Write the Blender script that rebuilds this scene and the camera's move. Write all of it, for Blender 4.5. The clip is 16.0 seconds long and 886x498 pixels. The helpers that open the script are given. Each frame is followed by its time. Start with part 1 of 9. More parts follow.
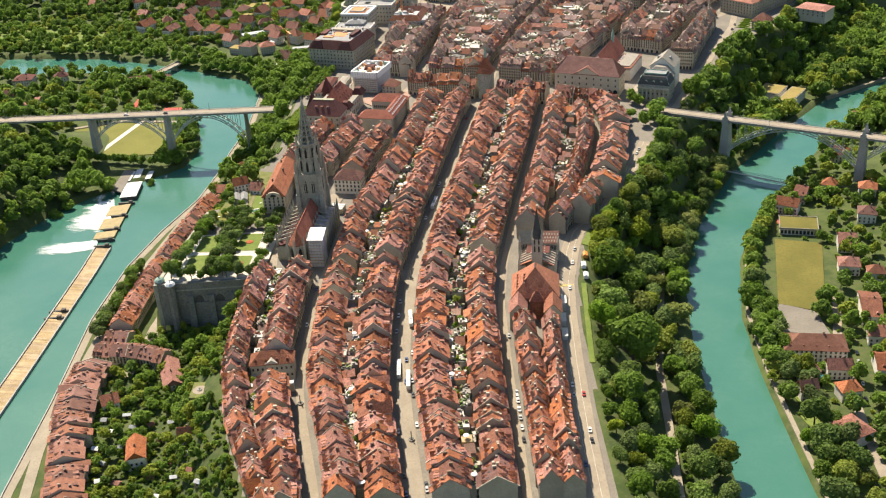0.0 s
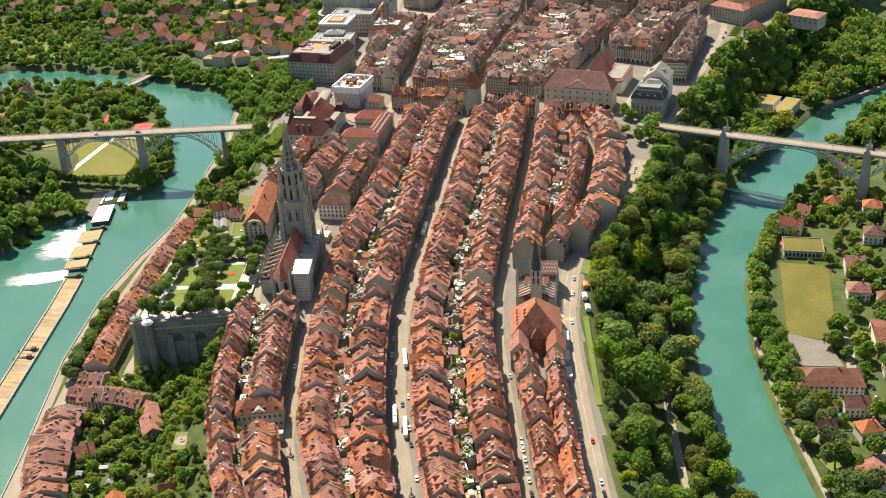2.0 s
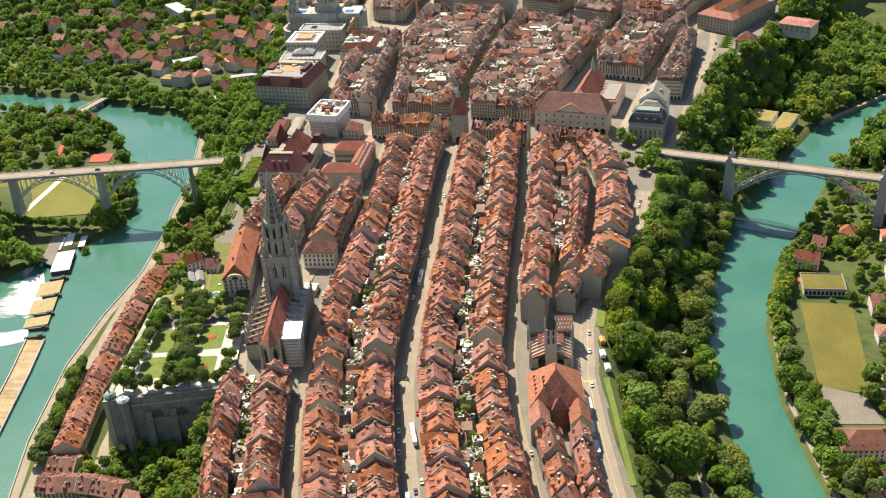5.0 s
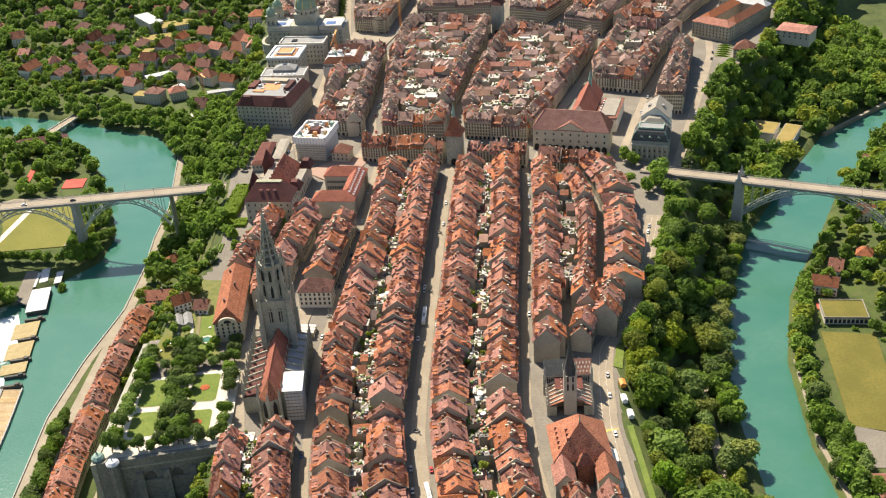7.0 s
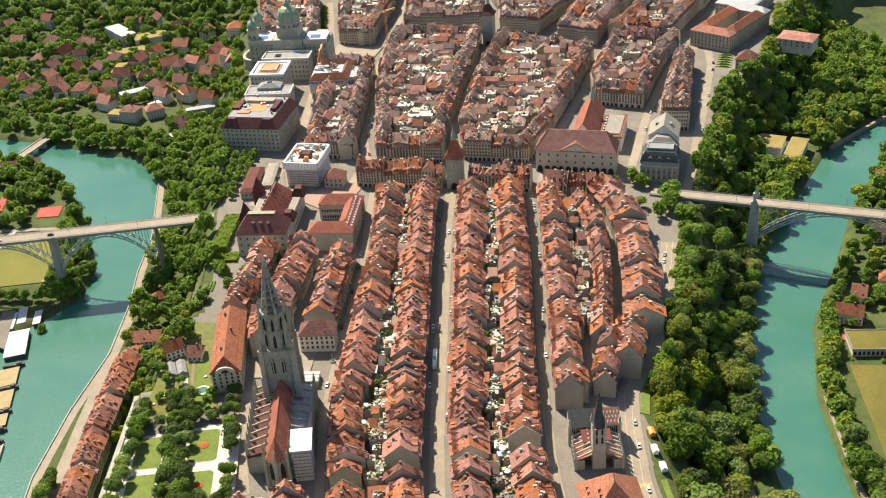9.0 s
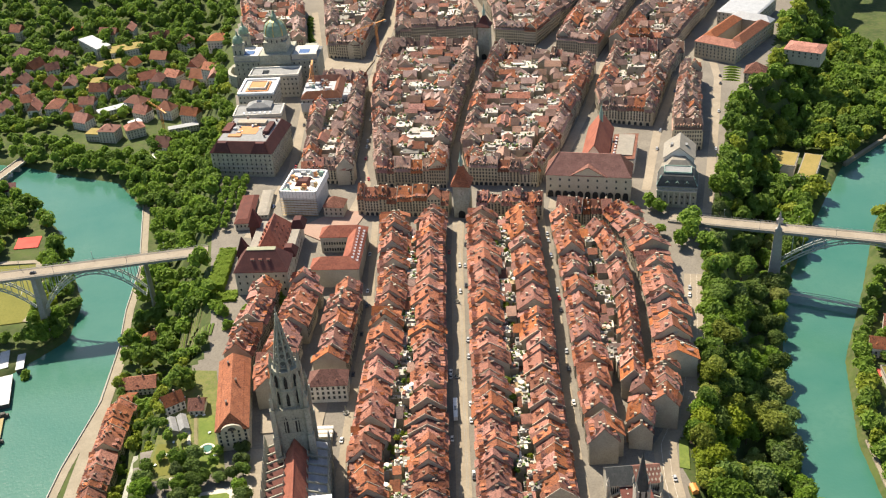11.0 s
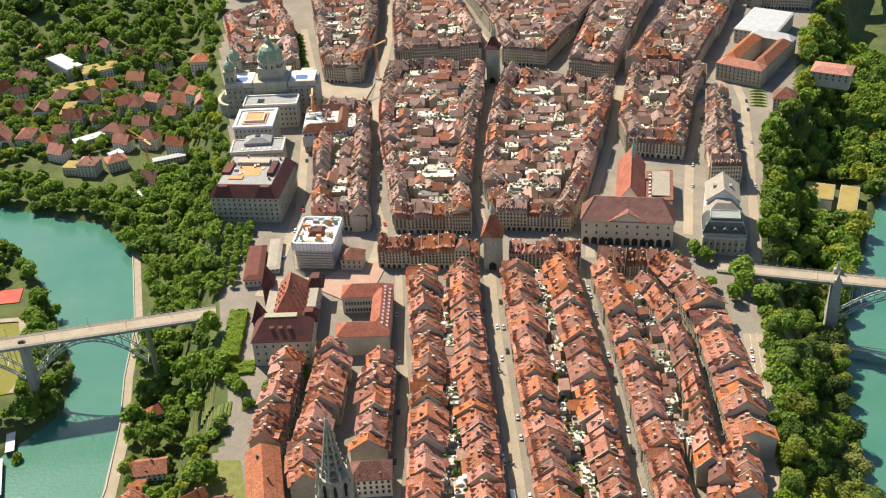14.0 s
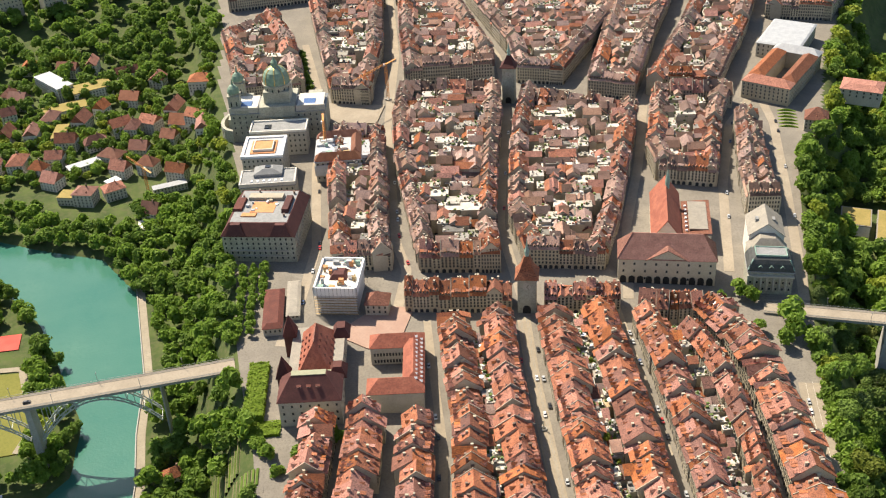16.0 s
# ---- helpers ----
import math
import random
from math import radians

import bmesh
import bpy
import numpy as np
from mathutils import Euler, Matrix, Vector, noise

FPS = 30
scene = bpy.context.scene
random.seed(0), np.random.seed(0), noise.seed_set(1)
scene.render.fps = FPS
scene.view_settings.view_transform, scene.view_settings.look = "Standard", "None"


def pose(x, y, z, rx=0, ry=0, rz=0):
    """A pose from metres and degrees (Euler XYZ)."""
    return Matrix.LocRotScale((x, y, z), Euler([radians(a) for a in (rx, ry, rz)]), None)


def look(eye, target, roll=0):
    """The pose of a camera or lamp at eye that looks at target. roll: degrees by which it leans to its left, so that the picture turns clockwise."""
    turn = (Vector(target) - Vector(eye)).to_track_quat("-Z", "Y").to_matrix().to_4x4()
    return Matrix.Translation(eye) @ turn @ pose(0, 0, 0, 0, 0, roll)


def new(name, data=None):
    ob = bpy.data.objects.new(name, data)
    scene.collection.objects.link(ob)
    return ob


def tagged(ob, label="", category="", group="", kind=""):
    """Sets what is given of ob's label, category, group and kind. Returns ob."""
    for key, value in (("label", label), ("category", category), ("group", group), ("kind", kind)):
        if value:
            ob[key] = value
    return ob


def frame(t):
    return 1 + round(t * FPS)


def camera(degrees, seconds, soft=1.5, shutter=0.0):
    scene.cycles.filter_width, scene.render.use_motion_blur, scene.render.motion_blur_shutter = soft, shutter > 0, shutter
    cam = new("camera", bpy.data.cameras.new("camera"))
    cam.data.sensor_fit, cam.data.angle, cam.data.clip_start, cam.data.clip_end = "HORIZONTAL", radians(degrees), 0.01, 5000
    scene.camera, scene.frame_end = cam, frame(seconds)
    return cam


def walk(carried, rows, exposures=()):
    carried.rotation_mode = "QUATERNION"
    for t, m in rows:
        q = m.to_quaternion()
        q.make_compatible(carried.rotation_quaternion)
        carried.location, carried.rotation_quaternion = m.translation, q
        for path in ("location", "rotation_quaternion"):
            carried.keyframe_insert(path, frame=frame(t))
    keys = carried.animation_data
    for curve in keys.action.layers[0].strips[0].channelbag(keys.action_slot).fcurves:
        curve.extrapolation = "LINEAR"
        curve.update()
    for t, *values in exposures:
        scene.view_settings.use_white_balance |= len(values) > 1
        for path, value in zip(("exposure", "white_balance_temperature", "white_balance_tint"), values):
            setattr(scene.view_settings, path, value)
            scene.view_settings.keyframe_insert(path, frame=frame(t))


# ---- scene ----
# The flight: seconds, eye in metres, Euler angles in degrees.
cam = camera(44.0, 16.0, soft=1.2)
ROWS = [
    (0.0, -0.30, 0.11, 424.30, 62.048, 3.383, -1.775),
    (0.5, -2.70, 11.56, 425.13, 61.976, 3.352, -2.139),
    (1.0, -5.86, 23.69, 426.33, 61.874, 3.325, -2.545),
    (1.5, -9.59, 36.36, 427.80, 61.749, 3.304, -2.983),
    (2.0, -13.73, 49.44, 429.48, 61.608, 3.293, -3.449),
    (2.5, -18.14, 62.82, 431.28, 61.455, 3.292, -3.935),
    (3.0, -22.73, 76.42, 433.15, 61.296, 3.302, -4.437),
    (3.5, -27.40, 90.16, 435.05, 61.133, 3.323, -4.951),
    (4.0, -32.10, 104.00, 436.94, 60.970, 3.353, -5.473),
    (4.5, -36.78, 117.90, 438.79, 60.808, 3.391, -6.000),
    (5.0, -41.42, 131.83, 440.57, 60.650, 3.434, -6.529),
    (5.5, -46.02, 145.77, 442.28, 60.495, 3.481, -7.059),
    (6.0, -50.57, 159.73, 443.90, 60.345, 3.528, -7.588),
    (6.5, -55.08, 173.71, 445.44, 60.198, 3.573, -8.115),
    (7.0, -59.59, 187.73, 446.90, 60.056, 3.611, -8.639),
    (7.5, -64.10, 201.80, 448.29, 59.917, 3.642, -9.160),
    (8.0, -68.67, 215.94, 449.62, 59.780, 3.661, -9.676),
    (8.5, -73.31, 230.18, 450.89, 59.644, 3.667, -10.188),
    (9.0, -78.07, 244.55, 452.14, 59.509, 3.657, -10.695),
    (9.5, -82.96, 259.07, 453.38, 59.373, 3.631, -11.198),
    (10.0, -88.01, 273.76, 454.63, 59.236, 3.586, -11.696),
    (10.5, -93.24, 288.65, 455.91, 59.095, 3.525, -12.189),
    (11.0, -98.65, 303.74, 457.24, 58.951, 3.446, -12.676),
    (11.5, -104.23, 319.06, 458.63, 58.803, 3.353, -13.157),
    (12.0, -109.96, 334.60, 460.11, 58.650, 3.248, -13.630),
    (12.5, -115.80, 350.35, 461.69, 58.491, 3.135, -14.096),
    (13.0, -121.70, 366.29, 463.38, 58.328, 3.019, -14.551),
    (13.5, -127.57, 382.38, 465.18, 58.160, 2.909, -14.994),
    (14.0, -133.32, 398.59, 467.10, 57.988, 2.812, -15.422),
    (14.5, -138.81, 414.85, 469.14, 57.814, 2.738, -15.832),
    (15.0, -143.89, 431.07, 471.28, 57.639, 2.700, -16.221),
    (15.5, -148.38, 447.17, 473.51, 57.466, 2.711, -16.583),
    (16.0, -152.05, 463.03, 475.82, 57.297, 2.786, -16.914),
]
walk(cam, [(t, pose(x, y, z, rx, ry, rz)) for t, x, y, z, rx, ry, rz in ROWS])

# ---- light ----
world = bpy.data.worlds.new("sky")
scene.world = world
world.use_nodes = True
_n = world.node_tree.nodes
_sky = _n.new("ShaderNodeTexSky")
_sky.sky_type = "NISHITA"
_sky.sun_disc = False
SUN = Vector((-0.33, 0.74, 1.0)).normalized()   # towards the sun
_sky.sun_elevation = math.asin(SUN.z)
_sky.sun_rotation = math.atan2(SUN.x, SUN.y)
_n["Background"].inputs["Strength"].default_value = 0.078
world.node_tree.links.new(_sky.outputs[0], _n["Background"].inputs["Color"])
sun_data = bpy.data.lights.new("sun", "SUN")
sun_data.energy, sun_data.angle, sun_data.color = 4.8, radians(0.55), (1.0, 0.885, 0.72)
sun = new("sun", sun_data)
sun.matrix_world = look(SUN * 900 + Vector((0, 900, 0)), (0, 900, 0))
scene.view_settings.exposure = 0.92

# ---- materials ----
def mat(name, c1, c2=None, c3=None, scale=0.3, fine=3.0, rough=0.85, bump=0.3, vary=0.0, metal=0.0, island=False, fleck=0.75, spec=0.3):
    """Two scales of noise over up to three base colours, with variation between pieces."""
    m = bpy.data.materials.new(name)
    m.use_nodes = True
    nt = m.node_tree
    b = nt.nodes["Principled BSDF"]
    b.inputs["Roughness"].default_value, b.inputs["Metallic"].default_value = rough, metal
    b.inputs["Specular IOR Level"].default_value = spec
    c2, c3 = c2 or c1, c3 or c2 or c1
    def node(kind, **kw):
        n = nt.nodes.new(kind)
        for k, v in kw.items():
            n.inputs[k].default_value = v
        return n
    co = nt.nodes.new("ShaderNodeNewGeometry")
    big = node("ShaderNodeTexNoise", Scale=scale, Detail=4.0, Roughness=0.6)
    small = node("ShaderNodeTexNoise", Scale=fine, Detail=3.0, Roughness=0.7)
    nt.links.new(co.outputs["Position"], big.inputs["Vector"])
    nt.links.new(co.outputs["Position"], small.inputs["Vector"])
    r1 = nt.nodes.new("ShaderNodeValToRGB")
    r1.color_ramp.elements[0].position, r1.color_ramp.elements[1].position = 0.36, 0.64
    r1.color_ramp.elements[0].color, r1.color_ramp.elements[1].color = (*c1, 1), (*c2, 1)
    nt.links.new(big.outputs["Fac"], r1.inputs["Fac"])
    mix = nt.nodes.new("ShaderNodeMix")
    mix.data_type = "RGBA"
    mr = node("ShaderNodeMapRange")
    for k, v in zip(("From Min", "From Max", "To Min", "To Max"), (0.45, 0.7 if fleck < 0.8 else 0.62, 0.0, fleck)):
        mr.inputs[k].default_value = v
    nt.links.new(small.outputs["Fac"], mr.inputs["Value"])
    nt.links.new(mr.outputs[0], mix.inputs["Factor"])
    nt.links.new(r1.outputs["Color"], mix.inputs["A"])
    mix.inputs["B"].default_value = (*c3, 1)
    out = mix.outputs["Result"]
    if vary:
        src = co.outputs["Random Per Island"] if island else nt.nodes.new("ShaderNodeObjectInfo").outputs["Random"]
        hsv = nt.nodes.new("ShaderNodeHueSaturation")
        v1, v2, v3 = node("ShaderNodeMapRange"), node("ShaderNodeMapRange"), node("ShaderNodeMapRange")
        mul = nt.nodes.new("ShaderNodeMath")
        mul.operation = "MULTIPLY"
        mul.inputs[1].default_value = 7.31
        fr = nt.nodes.new("ShaderNodeMath")
        fr.operation = "FRACT"
        nt.links.new(src, mul.inputs[0])
        nt.links.new(mul.outputs[0], fr.inputs[0])
        for v, s, lo, hi, k in ((v1, src, 1 - vary, 1 + vary, "Value"), (v2, fr.outputs[0], 1 - vary * 0.55, 1 + vary * 0.25, "Saturation"), (v3, fr.outputs[0], 0.5 - vary * 0.014, 0.5 + vary * 0.014, "Hue")):
            v.inputs["To Min"].default_value, v.inputs["To Max"].default_value = lo, hi
            nt.links.new(s, v.inputs["Value"])
            nt.links.new(v.outputs[0], hsv.inputs[k])
        nt.links.new(out, hsv.inputs["Color"])
        out = hsv.outputs["Color"]
    nt.links.new(out, b.inputs["Base Color"])
    if bump:
        bp = node("ShaderNodeBump", Strength=bump, Distance=0.15)
        nt.links.new(small.outputs["Fac"], bp.inputs["Height"])
        nt.links.new(bp.outputs["Normal"], b.inputs["Normal"])
    return m


TILE = ((0.30, 0.104, 0.053), (0.41, 0.152, 0.08), (0.085, 0.036, 0.026))
M_ROOF = mat("clay_tiles", *TILE, scale=0.25, fine=1.5, rough=0.85, vary=0.42, bump=1.0, fleck=0.9)
M_ROOF_I = mat("clay_tiles_far", *TILE, scale=0.25, fine=1.5, rough=0.85, vary=0.48, island=True, bump=1.0, fleck=0.9)
M_ROOF_D = mat("dark_tiles", (0.095, 0.032, 0.025), (0.135, 0.045, 0.034), (0.06, 0.027, 0.023), scale=0.15, fine=1.5, vary=0.2)
M_WALL = mat("sandstone_wall", (0.38, 0.33, 0.245), (0.47, 0.415, 0.31), (0.29, 0.255, 0.195), scale=0.1, fine=1.2, vary=0.22)
M_WALL_I = mat("sandstone_wall_far", (0.38, 0.33, 0.245), (0.47, 0.415, 0.31), (0.29, 0.255, 0.195), scale=0.1, fine=1.2, vary=0.22, island=True)
M_PLASTER = mat("pale_plaster", (0.62, 0.58, 0.5), (0.7, 0.66, 0.58), (0.5, 0.47, 0.4), scale=0.2, fine=1.5, vary=0.15)
M_STONE = mat("weathered_sandstone", (0.33, 0.325, 0.255), (0.42, 0.41, 0.325), (0.19, 0.19, 0.155), scale=0.15, fine=0.9, bump=0.5)
M_WHITE = mat("white_sheet", (0.75, 0.75, 0.74), (0.82, 0.82, 0.8), (0.66, 0.67, 0.67), scale=0.2, fine=1.0, rough=0.6)
M_GREY = mat("grey_metal_roof", (0.33, 0.34, 0.35), (0.42, 0.43, 0.43), (0.27, 0.28, 0.29), scale=0.2, fine=1.0, rough=0.5, vary=0.25)
M_GREY_I = mat("grey_metal_roof_far", (0.33, 0.30, 0.25), (0.52, 0.48, 0.40), (0.2, 0.185, 0.16), scale=0.25, fine=1.0, rough=0.7, vary=0.65, island=True)
M_COPPER = mat("green_copper", (0.22, 0.34, 0.28), (0.3, 0.42, 0.35), (0.16, 0.24, 0.2), scale=0.3, fine=1.5, rough=0.6)
M_GLASS = mat("window_glass", (0.025, 0.03, 0.035), (0.04, 0.045, 0.05), scale=1.0, fine=2.0, rough=0.15, bump=0, spec=0.5)
M_PAVE = mat("street_paving", (0.185, 0.165, 0.135), (0.235, 0.21, 0.17), (0.13, 0.118, 0.098), scale=0.06, fine=0.8, rough=0.9)
M_ASPH = mat("asphalt", (0.28, 0.235, 0.175), (0.34, 0.29, 0.22), (0.23, 0.195, 0.145), scale=0.07, fine=0.7, rough=0.9)
M_GRASS = mat("grass_and_earth", (0.042, 0.066, 0.016), (0.076, 0.105, 0.025), (0.105, 0.105, 0.045), scale=0.05, fine=0.22, rough=0.95)
M_LAWN = mat("dry_lawn", (0.125, 0.112, 0.022), (0.165, 0.142, 0.03), (0.095, 0.1, 0.022), scale=0.04, fine=0.5, rough=0.95)
M_LAWN_G = mat("green_lawn", (0.12, 0.17, 0.03), (0.17, 0.21, 0.045), (0.09, 0.13, 0.03), scale=0.08, fine=0.6, rough=0.95)
M_GRAVEL = mat("pale_gravel", (0.55, 0.50, 0.42), (0.63, 0.58, 0.49), (0.46, 0.42, 0.35), scale=0.1, fine=1.0, rough=0.95)
def leafy(m):
    """Lets some light through the leaves."""
    nt = m.node_tree
    b = nt.nodes["Principled BSDF"]
    tl, mx = nt.nodes.new("ShaderNodeBsdfTranslucent"), nt.nodes.new("ShaderNodeMixShader")
    mx.inputs[0].default_value = 0.45
    nt.links.new(b.inputs["Base Color"].links[0].from_socket, tl.inputs["Color"])
    nt.links.new(b.outputs[0], mx.inputs[1])
    nt.links.new(tl.outputs[0], mx.inputs[2])
    nt.links.new(mx.outputs[0], nt.nodes["Material Output"].inputs["Surface"])
    return m


LEAVES = (("dark", (0.11, 0.18, 0.03), (0.17, 0.25, 0.042), (0.075, 0.125, 0.022)),
          ("mid", (0.15, 0.235, 0.033), (0.215, 0.315, 0.048), (0.10, 0.165, 0.025)),
          ("light", (0.225, 0.27, 0.034), (0.30, 0.345, 0.05), (0.14, 0.18, 0.024)),
          ("copper", (0.05, 0.024, 0.02), (0.07, 0.032, 0.026), (0.025, 0.014, 0.014)))
M_LEAF = [leafy(mat("foliage_" + k, a, b, c, scale=0.25, fine=1.2, rough=0.7, vary=0.32, bump=0.4, spec=0.2)) for k, a, b, c in LEAVES]
# Same foliage colours raised by 1.2, standing in for haze over far trees.
M_LEAF_I = [leafy(mat("woodland_" + k, *[tuple(v * 1.2 for v in q) for q in (a, b, c)], scale=0.09, fine=0.9, rough=0.7, bump=0.4, spec=0.2)) for k, a, b, c in LEAVES[:3]]
M_BARK = mat("bark", (0.09, 0.07, 0.05), (0.13, 0.1, 0.075), scale=0.6, fine=3)
M_STEEL = mat("grey_painted_steel", (0.22, 0.23, 0.22), (0.28, 0.29, 0.28), (0.16, 0.16, 0.15), scale=0.4, fine=2, rough=0.55)
M_DARK = mat("dark_opening", (0.02, 0.02, 0.02), (0.035, 0.033, 0.03), scale=0.5, fine=2, rough=0.8)
M_ORANGE = mat("crane_orange", (0.62, 0.25, 0.06), (0.68, 0.30, 0.08), scale=0.5, fine=2, rough=0.5)
M_SPILL = mat("wet_mossy_timber", (0.26, 0.19, 0.06), (0.34, 0.26, 0.10), (0.16, 0.13, 0.05), scale=0.15, fine=0.8, rough=0.6)
M_ROAD = mat("grey_brown_road", (0.18, 0.158, 0.127), (0.225, 0.198, 0.16), (0.145, 0.128, 0.103), scale=0.06, fine=0.7, rough=0.9)
M_QUAY = mat("worn_quay_paving", (0.28, 0.24, 0.175), (0.34, 0.295, 0.22), (0.22, 0.19, 0.14), scale=0.1, fine=0.8, rough=0.95)
M_PLANK = mat("weir_timber", (0.35, 0.25, 0.13), (0.46, 0.35, 0.20), (0.23, 0.16, 0.075), scale=0.12, fine=0.9, rough=0.9, vary=0.2)
M_FOAM = mat("white_water_foam", (0.58, 0.65, 0.62), (0.72, 0.76, 0.74), (0.42, 0.55, 0.51), scale=0.15, fine=0.7, rough=0.6, bump=0.8)


def thin_out(m):
    """Breaks the foam up into streaks and flecks where it is thin."""
    nt = m.node_tree
    at, no, ad, mr, mx = (nt.nodes.new("ShaderNode" + k) for k in ("Attribute", "TexNoise", "Math", "MapRange", "MixShader"))
    co, mp, tr = nt.nodes.new("ShaderNodeNewGeometry"), nt.nodes.new("ShaderNodeMapping"), nt.nodes.new("ShaderNodeBsdfTransparent")
    at.attribute_name = "cover"
    mp.inputs["Scale"].default_value = (0.10, 0.34, 0.3)
    no.inputs["Scale"].default_value, no.inputs["Detail"].default_value = 1.0, 6.0
    ad.operation = "ADD"
    for k, v in zip(("From Min", "From Max"), (0.82, 1.35)):
        mr.inputs[k].default_value = v
    nt.links.new(co.outputs["Position"], mp.inputs["Vector"])
    nt.links.new(mp.outputs[0], no.inputs["Vector"])
    nt.links.new(at.outputs["Fac"], ad.inputs[0])
    nt.links.new(no.outputs["Fac"], ad.inputs[1])
    nt.links.new(ad.outputs[0], mr.inputs["Value"])
    nt.links.new(mr.outputs[0], mx.inputs[0])
    nt.links.new(tr.outputs[0], mx.inputs[1])
    nt.links.new(nt.nodes["Principled BSDF"].outputs[0], mx.inputs[2])
    nt.links.new(mx.outputs[0], nt.nodes["Material Output"].inputs["Surface"])


thin_out(M_FOAM)


def water_material():
    m = mat("river_water", (0.04, 0.147, 0.107), (0.068, 0.175, 0.125), (0.05, 0.157, 0.112), scale=0.012, fine=0.25, rough=0.12, bump=0, spec=0.5)
    nt = m.node_tree
    b = nt.nodes["Principled BSDF"]
    co = nt.nodes.new("ShaderNodeNewGeometry")
    n = nt.nodes.new("ShaderNodeTexNoise")
    n.inputs["Scale"].default_value, n.inputs["Detail"].default_value = 0.5, 4.0
    nt.links.new(co.outputs["Position"], n.inputs["Vector"])
    bp = nt.nodes.new("ShaderNodeBump")
    bp.inputs["Strength"].default_value, bp.inputs["Distance"].default_value = 0.36, 0.38
    nt.links.new(n.outputs["Fac"], bp.inputs["Height"])
    nt.links.new(bp.outputs["Normal"], b.inputs["Normal"])
    return m


M_WATER = water_material()

M_SHEET = mat("grey_white_sheeting", (0.5, 0.5, 0.5), (0.6, 0.6, 0.59), (0.4, 0.4, 0.4), scale=0.2, fine=0.8, rough=0.6)
M_SLATE = mat("dark_slate", (0.06, 0.065, 0.062), (0.09, 0.092, 0.086), (0.04, 0.042, 0.042), scale=0.3, fine=1.5, rough=0.8)
M_FLOWER = mat("red_flowers", (0.35, 0.05, 0.02), (0.4, 0.1, 0.03), (0.1, 0.12, 0.03), scale=0.6, fine=2.5)
M_PIER = mat("grey_ashlar", (0.33, 0.32, 0.29), (0.40, 0.39, 0.35), (0.26, 0.25, 0.23), scale=0.15, fine=1.0)
M_PIERD = mat("wet_dark_stone", (0.09, 0.085, 0.075), (0.13, 0.12, 0.105), (0.06, 0.058, 0.05), scale=0.3, fine=1.0)
M_STEEL_L = mat("pale_green_grey_steel", (0.38, 0.41, 0.38), (0.45, 0.48, 0.44), (0.3, 0.32, 0.3), scale=0.4, fine=2, rough=0.5)
M_ASPH2 = mat("worn_asphalt", (0.27, 0.225, 0.165), (0.33, 0.28, 0.205), (0.22, 0.185, 0.135), scale=0.07, fine=0.7, rough=0.9)
M_YELLOW = mat("yellow_road_paint", (0.6, 0.45, 0.06), (0.66, 0.5, 0.1), (0.5, 0.38, 0.08), scale=0.8, fine=3)
M_LAWN_O = mat("olive_lawn", (0.15, 0.15, 0.03), (0.19, 0.18, 0.04), (0.12, 0.13, 0.025), scale=0.04, fine=0.5, rough=0.95)
M_REDT = mat("red_tartan", (0.50, 0.08, 0.06), (0.56, 0.11, 0.08), (0.42, 0.08, 0.06), scale=0.1, fine=0.8, rough=0.9)
M_ROOF_B = mat("brown_tiles", (0.21, 0.086, 0.052), (0.29, 0.125, 0.078), (0.10, 0.05, 0.038), scale=0.2, fine=1.4, vary=0.35, bump=0.8)
M_MOSS = mat("sedum_roof", (0.26, 0.20, 0.06), (0.32, 0.24, 0.08), (0.18, 0.17, 0.05), scale=0.12, fine=0.8, rough=0.95)
M_CHIM = mat("chimney_brick", (0.20, 0.13, 0.095), (0.27, 0.19, 0.14), (0.13, 0.09, 0.07), scale=0.3, fine=1.5, vary=0.4)
# Mixed roof colours with the far town's haze greyed into them.
M_ROOF_U = mat("mixed_upper_roofs", (0.22, 0.125, 0.092), (0.345, 0.207, 0.156), (0.12, 0.082, 0.067), scale=0.12, fine=1.6, vary=0.55, island=True, bump=0.8, fleck=0.9)
M_SQUARE = mat("reddish_paving", (0.33, 0.21, 0.16), (0.38, 0.26, 0.2), (0.28, 0.19, 0.15), scale=0.08, fine=0.8, rough=0.9)
M_HEDGE = mat("clipped_hedge_green", (0.20, 0.30, 0.028), (0.27, 0.37, 0.045), (0.13, 0.21, 0.022), scale=0.25, fine=1.0, rough=0.85, bump=0.9)
M_ROOF_R = mat("bright_red_tiles", (0.27, 0.087, 0.055), (0.37, 0.13, 0.08), (0.16, 0.06, 0.042), scale=0.15, fine=0.8, bump=0.6)


def clutter_material():
    m = mat("terrace_clutter", (0.5, 0.5, 0.5), rough=0.7, bump=0)
    nt = m.node_tree
    g, r = nt.nodes.new("ShaderNodeNewGeometry"), nt.nodes.new("ShaderNodeValToRGB")
    r.color_ramp.interpolation = "CONSTANT"
    for k, (pos, c) in enumerate(((0.0, (0.62, 0.60, 0.54)), (0.13, (0.10, 0.15, 0.035)), (0.42, (0.42, 0.37, 0.27)), (0.56, (0.17, 0.16, 0.14)), (0.74, (0.30, 0.13, 0.08)), (0.88, (0.15, 0.19, 0.06)))):
        e = r.color_ramp.elements[k] if k < 2 else r.color_ramp.elements.new(pos)
        e.position, e.color = pos, (*c, 1)
    nt.links.new(g.outputs["Random Per Island"], r.inputs["Fac"])
    nt.links.new(r.outputs["Color"], nt.nodes["Principled BSDF"].inputs["Base Color"])
    return m


M_BEDS = mat("mixed_garden_turf", (0.10, 0.13, 0.03), (0.17, 0.18, 0.05), (0.2, 0.17, 0.09), scale=0.25, fine=0.9, rough=0.95)
